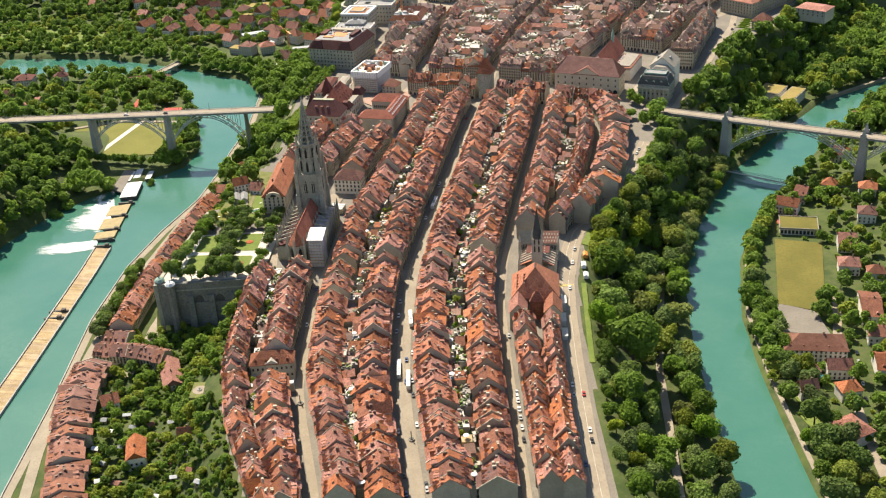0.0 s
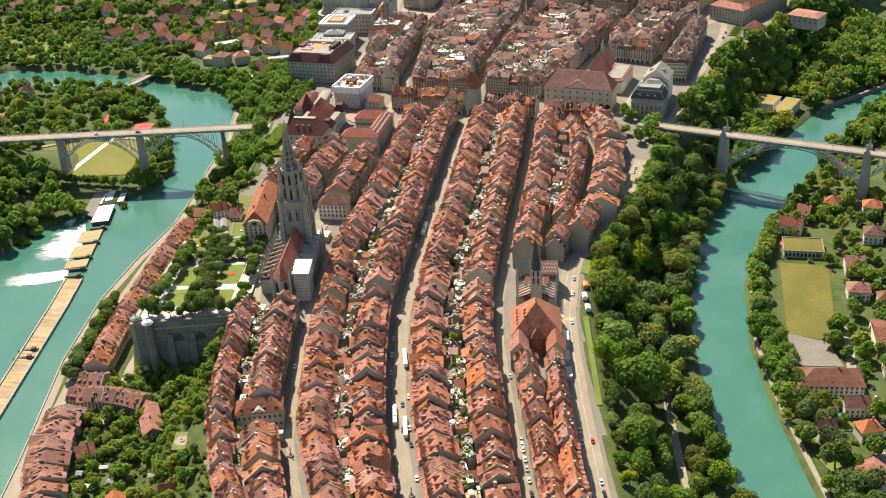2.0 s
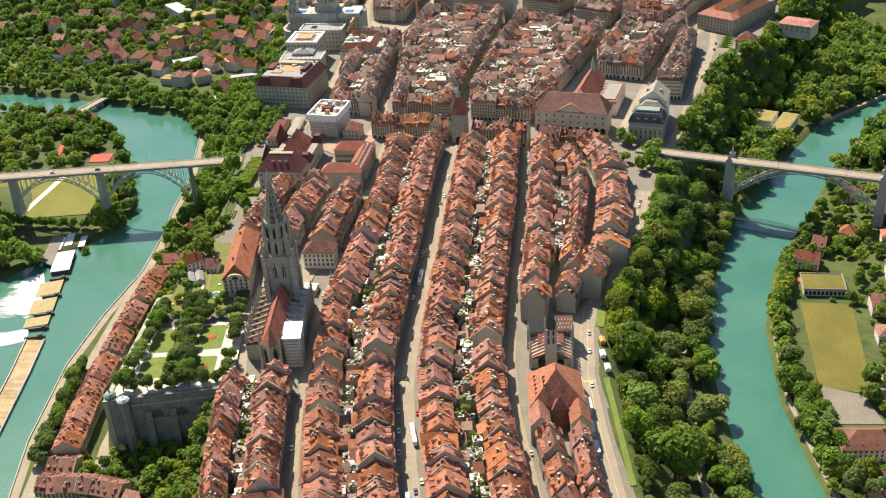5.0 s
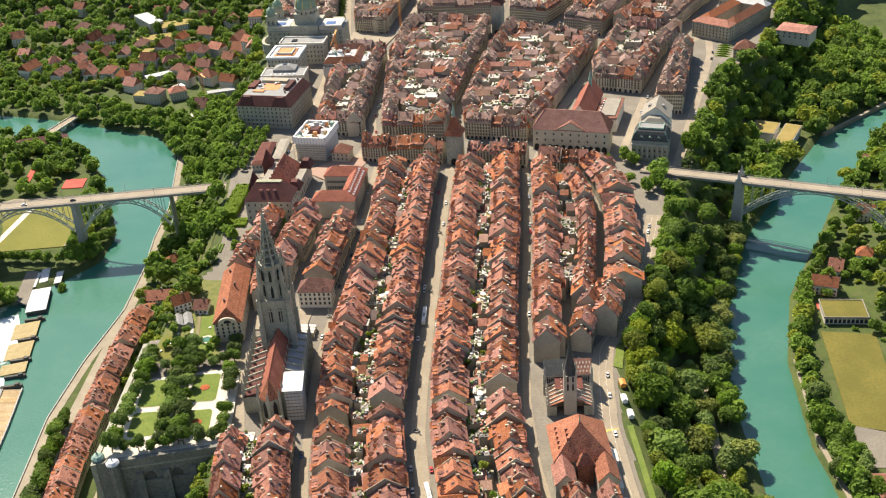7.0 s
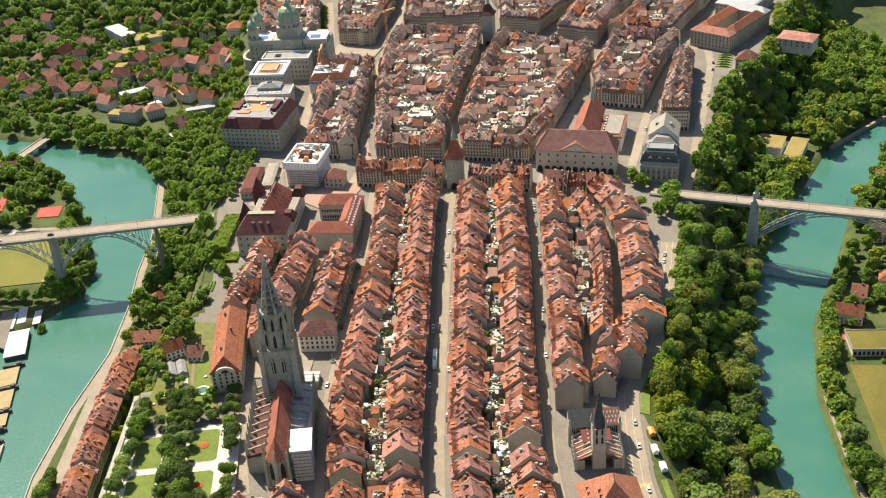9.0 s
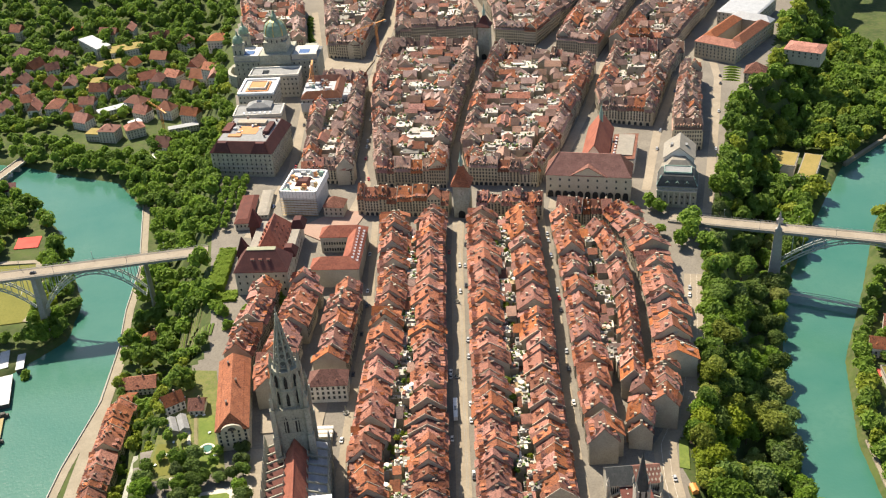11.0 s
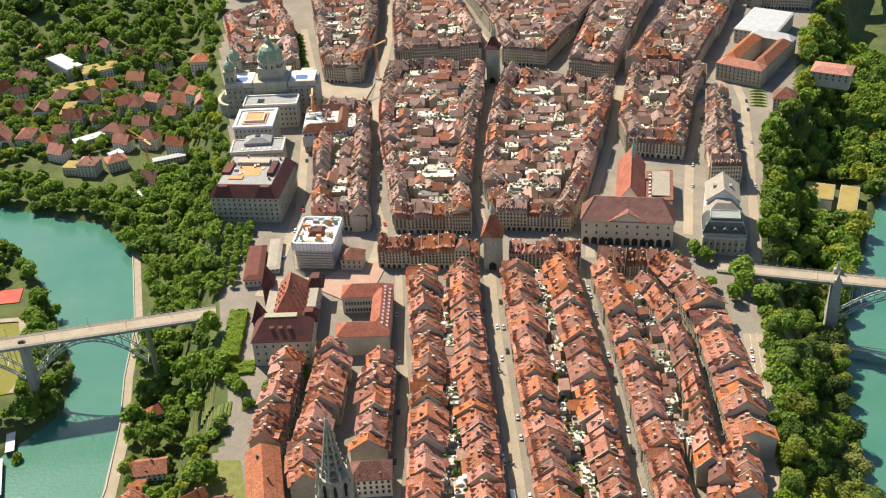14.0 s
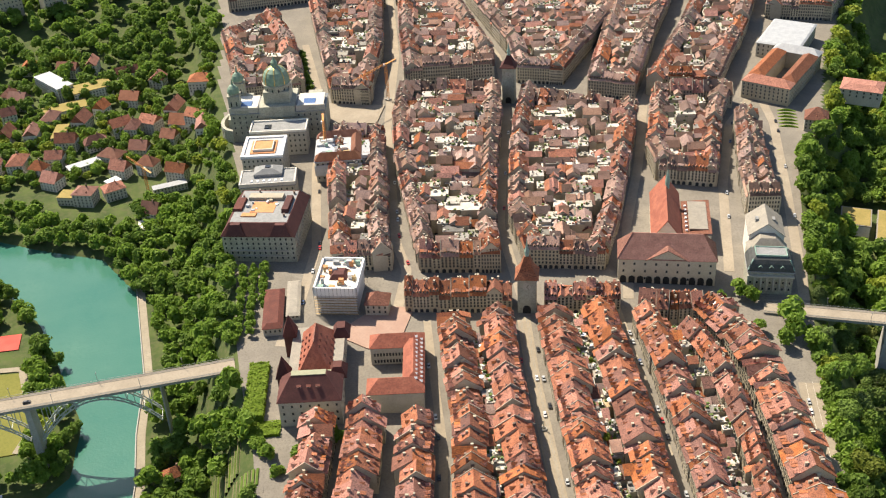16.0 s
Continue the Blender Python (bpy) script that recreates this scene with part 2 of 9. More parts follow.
M_CLUT = clutter_material()

# ---- mesh helpers ----
class Build:
    """Collects vertices and faces of one mesh."""
    def __init__(self):
        self.v, self.f = [], []

    def add(self, verts, faces):
        k = len(self.v)
        self.v += [tuple(p) for p in verts]
        self.f += [tuple(i + k for i in q) for q in faces]
        return self

    def box(self, x0, y0, z0, x1, y1, z1, top=1.0):
        cx, cy = (x0 + x1) / 2, (y0 + y1) / 2
        lo = [(x0, y0, z0), (x1, y0, z0), (x1, y1, z0), (x0, y1, z0)]
        hi = [(cx + (x - cx) * top, cy + (y - cy) * top, z1) for x, y, _ in lo]
        return self.add(lo + hi, [(3, 2, 1, 0), (4, 5, 6, 7), (0, 1, 5, 4), (1, 2, 6, 5), (2, 3, 7, 6), (3, 0, 4, 7)])

    def prism(self, poly, z0, z1):
        n = len(poly)
        zz0 = z0 if isinstance(z0, (list, tuple)) else [z0] * n
        zz1 = z1 if isinstance(z1, (list, tuple)) else [z1] * n
        v = [(x, y, z) for (x, y), z in zip(poly, zz0)] + [(x, y, z) for (x, y), z in zip(poly, zz1)]
        return self.add(v, [tuple(range(n - 1, -1, -1)), tuple(range(n, 2 * n))] + [(i, (i + 1) % n, n + (i + 1) % n, n + i) for i in range(n)])

    def ring(self, rings, close=True):
        """Joins rings of equal length, one above another; caps both ends."""
        n = len(rings[0])
        v = [p for r in rings for p in r]
        f = [(a * n + i, a * n + (i + 1) % n, (a + 1) * n + (i + 1) % n, (a + 1) * n + i) for a in range(len(rings) - 1) for i in range(n)]
        if close:
            f += [tuple(range(n - 1, -1, -1)), tuple(range((len(rings) - 1) * n, len(rings) * n))]
        return self.add(v, f)

    def lathe(self, cx, cy, prof, n=12, turn=0.0):
        return self.ring([[(cx + r * math.cos(turn + 2 * math.pi * i / n), cy + r * math.sin(turn + 2 * math.pi * i / n), z) for i in range(n)] for r, z in prof])

    def beam(self, a, b, w, h=None):
        a, b = Vector(a), Vector(b)
        d = (b - a).normalized()
        s = d.cross((0, 0, 1))
        s = s.normalized() if s.length > 1e-4 else Vector((1, 0, 0))
        u = s.cross(d).normalized()
        h = h or w
        c = [(-w / 2, -h / 2), (w / 2, -h / 2), (w / 2, h / 2), (-w / 2, h / 2)]
        return self.ring([[p + s * i + u * j for i, j in c] for p in (a, b)])

    def slab(self, quad, thick):
        """A quad with thickness below it."""
        q = [Vector(p) for p in quad]
        n = (q[1] - q[0]).cross(q[2] - q[0]).normalized() * thick
        m = len(q)
        return self.add(q + [p - n for p in q], [tuple(range(m)), tuple(range(2 * m - 1, m - 1, -1))] + [(i, m + i, m + (i + 1) % m, (i + 1) % m) for i in range(m)])

    def moved(self, m):
        self.v = [tuple(m @ Vector(p)) for p in self.v]
        return self

    def mesh(self, name, *mats):
        me = bpy.data.meshes.new(name)
        me.from_pydata(self.v, [], self.f)
        for m in mats:
            me.materials.append(m)
        me.update()
        return me


def part(name, b, material, parent=None, label=""):
    ob = new(name, b.mesh(name, material))
    if parent:
        ob.parent = parent
    if label:
        ob["label"] = label
    return ob


def thing(name, at, label, category, group="", kind=""):
    ob = new(name)
    ob.matrix_basis = at if isinstance(at, Matrix) else pose(*at)
    ob.empty_display_size = 1
    return tagged(ob, label, category, group, kind)


# ---- the lie of the land ----
def lerp(xs, ys):
    return lambda v: np.interp(v, xs, ys)


LEFT_RIVER = [(-271, 300), (-274, 520), (-271, 608), (-271, 717), (-262, 800), (-246, 862), (-224, 925), (-214, 985), (-210, 1035), (-201, 1092), (-199, 1205), (-222, 1265), (-269, 1297), (-312, 1332), (-420, 1390), (-560, 1420), (-560, 1350),
              (-400, 1330), (-330, 1285), (-296, 1240), (-272, 1190), (-256, 1120), (-244, 1060), (-252, 1012), (-290, 980), (-324, 959), (-356, 925), (-385, 862), (-400, 760), (-400, 300)]
RIGHT_RIVER = [(150, 300), (158, 483), (167, 629), (181, 721), (214, 812), (240, 862), (272, 918), (335, 995), (411, 1081), (500, 1132), (640, 1165), (900, 1200), (900, 1130), (660, 1110), (520, 1085), (450, 1050), (383, 983), (323, 899), (267, 826), (232, 750), (211, 668), (204, 597), (201, 479), (205, 300)]
LEVEL = lerp([200, 300, 560, 1000, 1300, 2500], [24, 26, 31, 51, 54, 60])          # the old town's streets
EDGE_L = lerp([300, 450, 522, 570, 640, 698.4, 699.6, 815, 819, 870, 905, 940, 1000, 1060, 1100, 1185, 1215, 1360, 1420, 1480, 1530, 1620, 1700], [-92, -114, -138, -149, -148, -142, -211, -191, -176, -168, -146, -141, -139, -135, -128, -121, -104, -102, -100, -96, -86, -74, -72])
EDGE_R = lerp([300, 450, 580, 640, 680, 740, 780, 830, 890, 960, 1090, 1140, 1165, 1185, 1300, 1500, 1800], [82, 85, 89, 92, 96, 113, 140, 168, 195, 228, 302, 330, 376, 386, 462, 640, 800])


def away(poly, x, y):
    """Signed distance to a polygon: negative inside."""
    x, y = np.asarray(x, float), np.asarray(y, float)
    best, odd = np.full(x.shape, 1e9), np.zeros(x.shape, bool)
    for (ax, ay), (bx, by) in zip(poly, poly[1:] + poly[:1]):
        dx, dy = bx - ax, by - ay
        t = np.clip(((x - ax) * dx + (y - ay) * dy) / (dx * dx + dy * dy), 0, 1)
        best = np.minimum(best, np.hypot(x - ax - t * dx, y - ay - t * dy))
        if ay != by:
            odd ^= ((ay > y) != (by > y)) & (x < ax + (y - ay) / (by - ay) * dx)
    return np.where(odd, -best, best)


def smooth(a, b, v):
    t = np.clip((v - a) / (b - a), 0, 1)
    return t * t * (3 - 2 * t)


def height(x, y):
    x, y = np.asarray(x, float), np.asarray(y, float)
    dl, dr = away(LEFT_RIVER, x, y), away(RIGHT_RIVER, x, y)
    d = np.minimum(dl, dr)
    h = 3.2 + 0 * x
    # the hill on the far left, and the gentle rise on the right bank
    h = h + 42 * smooth(-335, -450, x) * smooth(1130, 1060, y) + 8 * smooth(1300, 1700, y) + 30 * smooth(1600, 1900, y)
    h = h + 26 * smooth(300, 480, x - 0.75 * np.maximum(y - 880, 0)) * smooth(1500, 1100, y) * (x > 150)
    top, el, er = LEVEL(y), EDGE_L(y), EDGE_R(y)
    steep = np.where((y > 699) & (y < 816), 3.0, np.where((y > 1060) & (y < 1330), 46.0, np.interp(y, [600, 660, 699, 820, 860], [40, 28, 24, 24, 40])))
    inside = np.minimum(smooth(el - steep, el, x), smooth(er + 48, er, x))
    inside = np.where(x < 0, inside, smooth(er + 46, er, x))
    between = (x > -330) | (y > 1340)
    h = np.where(between, h + (top - h) * inside, h)
    return np.where(d < 14, np.minimum(h, np.where(d < 0, d * 0.6, np.minimum(3.2 + np.maximum(d - 3, 0) * 2.5, d * 1.1))), h)


GX, GY = np.meshgrid(np.arange(-720, 761, 4.0), np.arange(380, 2001, 4.0))
GZ, GD = height(GX, GY), np.minimum(away(LEFT_RIVER, GX, GY), away(RIGHT_RIVER, GX, GY))


def ground_z(x, y):
    u, v = min(max((x + 720) / 4, 0), GZ.shape[1] - 2.001), min(max((y - 380) / 4, 0), GZ.shape[0] - 2.001)
    i, j = int(u), int(v)
    u, v = u - i, v - j
    return float((GZ[j, i] * (1 - u) + GZ[j, i + 1] * u) * (1 - v) + (GZ[j + 1, i] * (1 - u) + GZ[j + 1, i + 1] * u) * v)


def shore(x, y):
    """Distance from the nearest river bank."""
    return float(GD[min(max(int((y - 380) / 4 + 0.5), 0), GD.shape[0] - 1), min(max(int((x + 720) / 4 + 0.5), 0), GD.shape[1] - 1)])


def build_ground():
    xs = np.concatenate([[-4000, -2200, -1300], np.arange(-720, 760, 4.0), [900, 1300, 2200, 4000]])
    ys = np.concatenate([[-3000, -1000, 100, 300], np.arange(380, 1500, 4.0), np.arange(1500, 2000, 12.0), [2200, 2600, 3400, 4500]])
    X, Y = np.meshgrid(xs, ys)
    Z = height(X, Y)
    nx, ny = len(xs), len(ys)
    idx = np.arange(nx * ny).reshape(ny, nx)
    q = np.stack([idx[:-1, :-1], idx[:-1, 1:], idx[1:, 1:], idx[1:, :-1]], -1).reshape(-1, 4)
    me = bpy.data.meshes.new("ground")
    me.from_pydata(np.stack([X, Y, Z], -1).reshape(-1, 3).tolist(), [], q.tolist())
    cx = (X[:-1, :-1] + X[1:, 1:]).ravel() / 2
    cy = (Y[:-1, :-1] + Y[1:, 1:]).ravel() / 2
    paved = (cx > EDGE_L(cy) + 3) & (cx < EDGE_R(cy) - 2) & (cy < 1900) & (cy > 430)
    me.materials.append(M_GRASS)
    me.materials.append(M_PAVE)
    me.polygons.foreach_set("material_index", paved.astype(np.int32))
    me.polygons.foreach_set("use_smooth", np.ones(len(q), bool))
    me.update()
    tagged(new("ground", me), "grassy slopes and paved old town plateau above the river", "ground", kind="structure")


build_ground()
wb = Build()
wb.add([(-1500, 200, 0), (1500, 200, 0), (1500, 2000, 0), (-1500, 2000, 0)], [(0, 1, 2, 3)])
tagged(part("water", wb, M_WATER), "turquoise green river water, gently rippled", "river", kind="structure")

# ---- streets: centre lines across the plateau ----
STREET_A = [(-78, 440), (-80, 472), (-91, 533), (-96, 568), (-95, 622), (-92, 670), (-86, 716), (-79, 766), (-62, 830), (-37, 913), (-25, 973), (-14, 1024)]
STREET_B = [(-22, 440), (-24, 472), (-29, 530), (-31, 561), (-30, 615), (-25, 685), (-17, 729), (-2, 799), (17, 884), (33, 956), (46, 1005)]
STREET_C = [(36, 440), (36, 515), (36, 577), (37, 648), (43, 699), (53, 751), (65, 805), (83, 880), (95, 939), (108, 1000)]
STREET_D = [(107, 772), (113, 790), (120, 814), (132, 853), (139, 881), (144, 907), (145, 932), (142, 956), (138, 975)]
STREET_E = [(73, 440), (74, 505), (77, 578), (80, 629), (84, 671), (94, 717), (102, 742), (130, 776), (159, 832), (184, 890)]
ROW_L = [(-107, 440), (-119, 476), (-134, 522), (-143, 573), (-144, 616), (-139, 676), (-135, 700)]


class Line:
    """A polyline that can be walked by its length."""
    def __init__(self, pts):
        self.p = np.array(pts, float)
        self.s = np.concatenate([[0], np.cumsum(np.hypot(*np.diff(self.p, axis=0).T))])
        self.length = self.s[-1]

    def at(self, s):
        x, y = np.interp(s, self.s, self.p[:, 0]), np.interp(s, self.s, self.p[:, 1])
        e = 6.0
        dx = np.interp(s + e, self.s, self.p[:, 0]) - np.interp(s - e, self.s, self.p[:, 0])
        dy = np.interp(s + e, self.s, self.p[:, 1]) - np.interp(s - e, self.s, self.p[:, 1])
        return x, y, math.atan2(dy, dx)

    def when_y(self, y):
        return float(np.interp(y, self.p[:, 1], self.s))

# ---- houses of the old town ----
def gable(b, x0, x1, y0, y1, z0, z1, zr):
    """Walls with gable ends at x0 and x1; the ridge runs along x."""
    ym = (y0 + y1) / 2
    b.add([(x0, y0, z0), (x1, y0, z0), (x1, y1, z0), (x0, y1, z0), (x0, y0, z1), (x1, y0, z1), (x1, y1, z1), (x0, y1, z1), (x0, ym, zr), (x1, ym, zr)],
          [(0, 1, 5, 4), (2, 3, 7, 6), (1, 2, 6, 9, 5), (3, 0, 4, 8, 7), (4, 5, 9, 8), (6, 7, 8, 9)])


def roof_pair(b, x0, x1, y0, y1, z1, zr, over=0.6, thick=0.3):
    ym, k = (y0 + y1) / 2, (zr - z1) / ((y1 - y0) / 2)
    e = z1 - over * k + thick
    r = zr + thick
    b.slab([(x0, y0 - over, e), (x1, y0 - over, e), (x1, ym, r), (x0, ym, r)], thick)
    b.slab([(x1, y1 + over, e), (x0, y1 + over, e), (x0, ym, r), (x1, ym, r)], thick)


def dormer(bw, br, x, w, y, sgn, zb, slope, h, kind, pane=None):
    """A dormer with its front at y; it runs back into the slope. sgn: +1 if the roof rises with +y."""
    back = y + sgn * (h / slope + 0.5)
    hw, step = w / 2, int(sgn)
    if pane is not None:
        f, z0, z1 = y - sgn * 0.05, zb + h * 0.2, zb + h * 0.95
        pane.add([(x - hw * 0.68, f, z0), (x + hw * 0.68, f, z0), (x + hw * 0.68, f, z1), (x - hw * 0.68, f, z1)][::step], [(0, 1, 2, 3)])
    if kind == "gable":
        top = zb + h + hw * 0.95
        bw.add([(x - hw, y, zb - 0.6), (x + hw, y, zb - 0.6), (x + hw, y, zb + h), (x, y, top), (x - hw, y, zb + h), (x - hw, back, zb + h), (x + hw, back, zb + h)],
               [(0, 1, 2, 3, 4), (1, 6, 2), (0, 4, 5)])
        rb = y + sgn * ((h + hw * 0.95) / slope + 0.4)
        f, q = y - sgn * 0.45, 0.3
        br.slab([(x - hw - q, f, zb + h - q), (x, f, top + 0.08), (x, rb, top + 0.08), (x - hw - q, back, zb + h - q)][::step], 0.18)
        br.slab([(x, f, top + 0.08), (x + hw + q, f, zb + h - q), (x + hw + q, back, zb + h - q), (x, rb, top + 0.08)][::step], 0.18)
    else:
        bw.add([(x - hw, y, zb - 0.6), (x + hw, y, zb - 0.6), (x + hw, y, zb + h), (x - hw, y, zb + h), (x - hw, back, zb + h), (x + hw, back, zb + h)], [(0, 1, 2, 3), (1, 5, 2), (0, 3, 4)])
        f, q = y - sgn * 0.5, 0.3
        rb = y + sgn * ((h + 0.5) / slope + 1.0)
        br.slab([(x - hw - q, f, zb + h), (x + hw + q, f, zb + h), (x + hw + q, rb, zb + h + 0.7), (x - hw - q, rb, zb + h + 0.7)][::step], 0.18)


def house_parts(rng, w, d, eave, pitch, turned=False):
    """Part list of a terraced house: local x along the street, y from the street inwards, z up from the street."""
    parts = []
    wall, roof = Build(), Build()
    if turned:      # gable to the street, with a lower rear roof
        pitch = 0.95
        zr = eave + w / 2 * pitch
        b = Build()
        gable(b, 0, d * 0.62, 0.04, w - 0.04, -4, eave, zr - 0.05)
        wall.add([(y, x, z) for x, y, z in b.v], [q[::-1] for q in b.f])
        b = Build()
        roof_pair(b, -0.9, d * 0.62, 0.3, w - 0.3, eave + 0.25, zr, over=0.3)
        roof.add([(y, x, z) for x, y, z in b.v], [q[::-1] for q in b.f])
        wall.box(0.04, d * 0.62, -4, w - 0.04, d, eave - 1)
        roof.slab([(0, d + 0.5, eave - 1.2), (0, d * 0.6, eave + 2.2), (w, d * 0.6, eave + 2.2), (w, d + 0.5, eave - 1.2)], 0.3)
    else:
        zr = eave + d / 2 * pitch
        gable(wall, 0.04, w - 0.04, 0, d, -4, eave, zr - 0.05)
        over = rng.uniform(0.8, 1.5)
        roof_pair(roof, 0, w, 0, d, eave, zr, over=over)
        if rng.random() < 0.55:     # the party wall stands above the tiles
            e, r = eave - over * pitch + 0.75, zr + 0.75
            wall.slab([(-0.2, -over, e), (0.2, -over, e), (0.2, d / 2, r), (-0.2, d / 2, r)], 0.6)
            wall.slab([(0.2, d + over, e), (-0.2, d + over, e), (-0.2, d / 2, r), (0.2, d / 2, r)], 0.6)
    glass, light = Build(), Build()
    n, wb = max(2, int(w / 2.3)), d if not turned else d
    for i in range(n):
        u, hw = w * (i + 0.5) / n, min(0.62, w / n * 0.3)
        for fl in range(4):
            z = 4.3 + fl * (eave - 4.6) / 4
            for y, k in ((-0.06, 1), (d + 0.06, -1)):
                glass.add([(u - hw, y, z), (u + hw, y, z), (u + hw, y, z + 1.75), (u - hw, y, z + 1.75)][::k], [(0, 1, 2, 3)])
    # Open street arcades: flat dark panels paint the shade inside.
    for i in range(max(1, int(w / 3.4))):
        u, hw = w * (i + 0.5) / max(1, int(w / 3.4)), 1.2
        glass.add([(u - hw, -0.06, 0.1), (u + hw, -0.06, 0.1), (u + hw, -0.06, 2.4), (u + hw * 0.5, -0.06, 3.1), (u - hw * 0.5, -0.06, 3.1), (u - hw, -0.06, 2.4)], [(0, 1, 2, 3, 4, 5)])
    if not turned:
        for i in range(rng.choice((1, 2, 3))):
            x, q, s = rng.uniform(0.8, w - 0.8), rng.uniform(0.35, 0.85) * d / 2, rng.choice((0, 1))
            lw, ll = rng.uniform(0.3, 0.5), rng.uniform(0.4, 0.7)
            quad = [(x - lw, q - ll), (x + lw, q - ll), (x + lw, q + ll), (x - lw, q + ll)]
            light.add([(a, b if s == 0 else d - b, eave + b * pitch + 0.42) for a, b in (quad if s == 0 else quad[::-1])], [(0, 1, 2, 3)])
    parts += [("wall", (wall, glass), "wall"), ("roof", (roof, light), "roof")]
    if not turned:
        for side in (0, 1):
            rows_ = ((0.07, max(2, round(w / rng.uniform(2.1, 2.9)))), (0.48, rng.choice((0, 0, 1, 2)))) if side == 0 else ((0.15, rng.choice((1, 2, 2, 3)) if w > 6.5 else rng.choice((1, 2))),)
            for up, n in rows_:
                kind = rng.choice(("gable", "gable", "gable", "shed"))
                for i in range(n):
                    bw, br, pn = Build(), Build(), Build()
                    x = w * (i + 0.5) / n + rng.uniform(-0.3, 0.3)
                    dw = min(rng.uniform(1.25, 1.9), w / n * 0.72)
                    yy = d / 2 * (up + rng.uniform(0, 0.08))
                    dormer(bw, br, x, dw, yy if side == 0 else d - yy, 1 if side == 0 else -1, eave + yy * pitch, pitch, rng.uniform(1.5, 2.2), kind, pn)
                    parts.append(("dormer", (bw, br, pn), "dormer"))
    for i in range(rng.choice((1, 2, 2, 3)) if w < 14 else 6):
        c = Build()
        x, y = rng.uniform(0.6, w - 0.6), d / 2 + rng.uniform(-0.3, 0.3) * d
        z = zr - (abs(x - w / 2) * pitch if turned else abs(y - d / 2) * pitch)
        cw, cl, ch = rng.uniform(0.7, 1.1), rng.uniform(0.8, 1.8), rng.uniform(1.2, 2.6)
        c.box(x - cw / 2, y - cl / 2, z - 1.4, x + cw / 2, y + cl / 2, z + ch)
        c.box(x - cw / 2 - 0.12, y - cl / 2 - 0.12, z + ch, x + cw / 2 + 0.12, y + cl / 2 + 0.12, z + ch + 0.18)
        parts.append(("chimney", c, "chimney"))
    return parts


def dormer_mesh(bw, br, pn, mats):
    b = Build()
    for k in (bw, br, pn):
        b.add(k.v, k.f)
    me = b.mesh("dormer", *mats, M_GLASS)
    me.polygons.foreach_set("material_index", [0] * len(bw.f) + [1] * len(br.f) + [2] * len(pn.f))
    return me


def glazed(n, b, g, tiles):
    """A wall or roof with its panes; walls carry dark arcade panels too."""
    k = len(b.f)
    me = Build().add(b.v, b.f).add(g.v, g.f).mesh(n, M_WALL if n == "wall" else tiles, M_GLASS)
    me.polygons.foreach_set("material_index", [0] * k + [1] * len(g.f))
    return me


rng = random.Random(7)
TEMPLATES = []
for i in range(34):
    w = rng.choice((5.0, 5.5, 6.0, 7.0, 8.0, 9.5, 12.0))
    TEMPLATES.append((w, house_parts(rng, w, 17.0, rng.uniform(12.8, 15.2), rng.uniform(0.74, 0.98), i % 9 == 8)))
PALACES = [(w, house_parts(rng, w, 17.0, rng.uniform(16.0, 18.5), rng.uniform(0.62, 0.8))) for w in (18.0, 22.0, 26.0, 30.0)]
TEMPLATES += PALACES
MESHES = {}


def house_thing(k, m, label, group, tiles=None):
    w, parts = TEMPLATES[k]
    ob = thing("town_house", m, label, "house", group)
    tiles = tiles or M_ROOF
    key = (k, tiles.name)
    if key not in MESHES:
        MESHES[key] = [(n, dormer_mesh(*b, (M_WALL, tiles)) if n == "dormer" else b.mesh(n, M_CHIM) if n == "chimney" else glazed(n, *b, tiles)) for n, b, _ in parts]
    for n, me in MESHES[key]:
        new(n, me).parent = ob
    return ob


STUFF = {"wall": Build(), "roof": Build(), "roofu": Build(), "grey": Build(), "pane": Build(), "clutter": Build()}


def house_stuff(k, m, upper=False):
    w, parts = TEMPLATES[k]
    roof = "roofu" if upper else "roof"
    def put(key, b):
        STUFF[key].add([m @ Vector(p) for p in b.v], b.f)
    for n, b, _ in parts:
        if n == "dormer":
            put("wall", b[0]), put(roof, b[1]), put("pane", b[2])
        elif n == "chimney":
            put("wall", b)
        else:
            put("wall" if n == "wall" else roof, b[0]), put("pane", b[1])


HOUSE_LABELS = ("terraced sandstone town house with a red tiled gable roof", "narrow old town house with worn clay tile roof and dormers",
                "old terraced house with steep brick-red roof and chimneys", "grey-green sandstone house with weathered red roof tiles")
COUNT = [0]


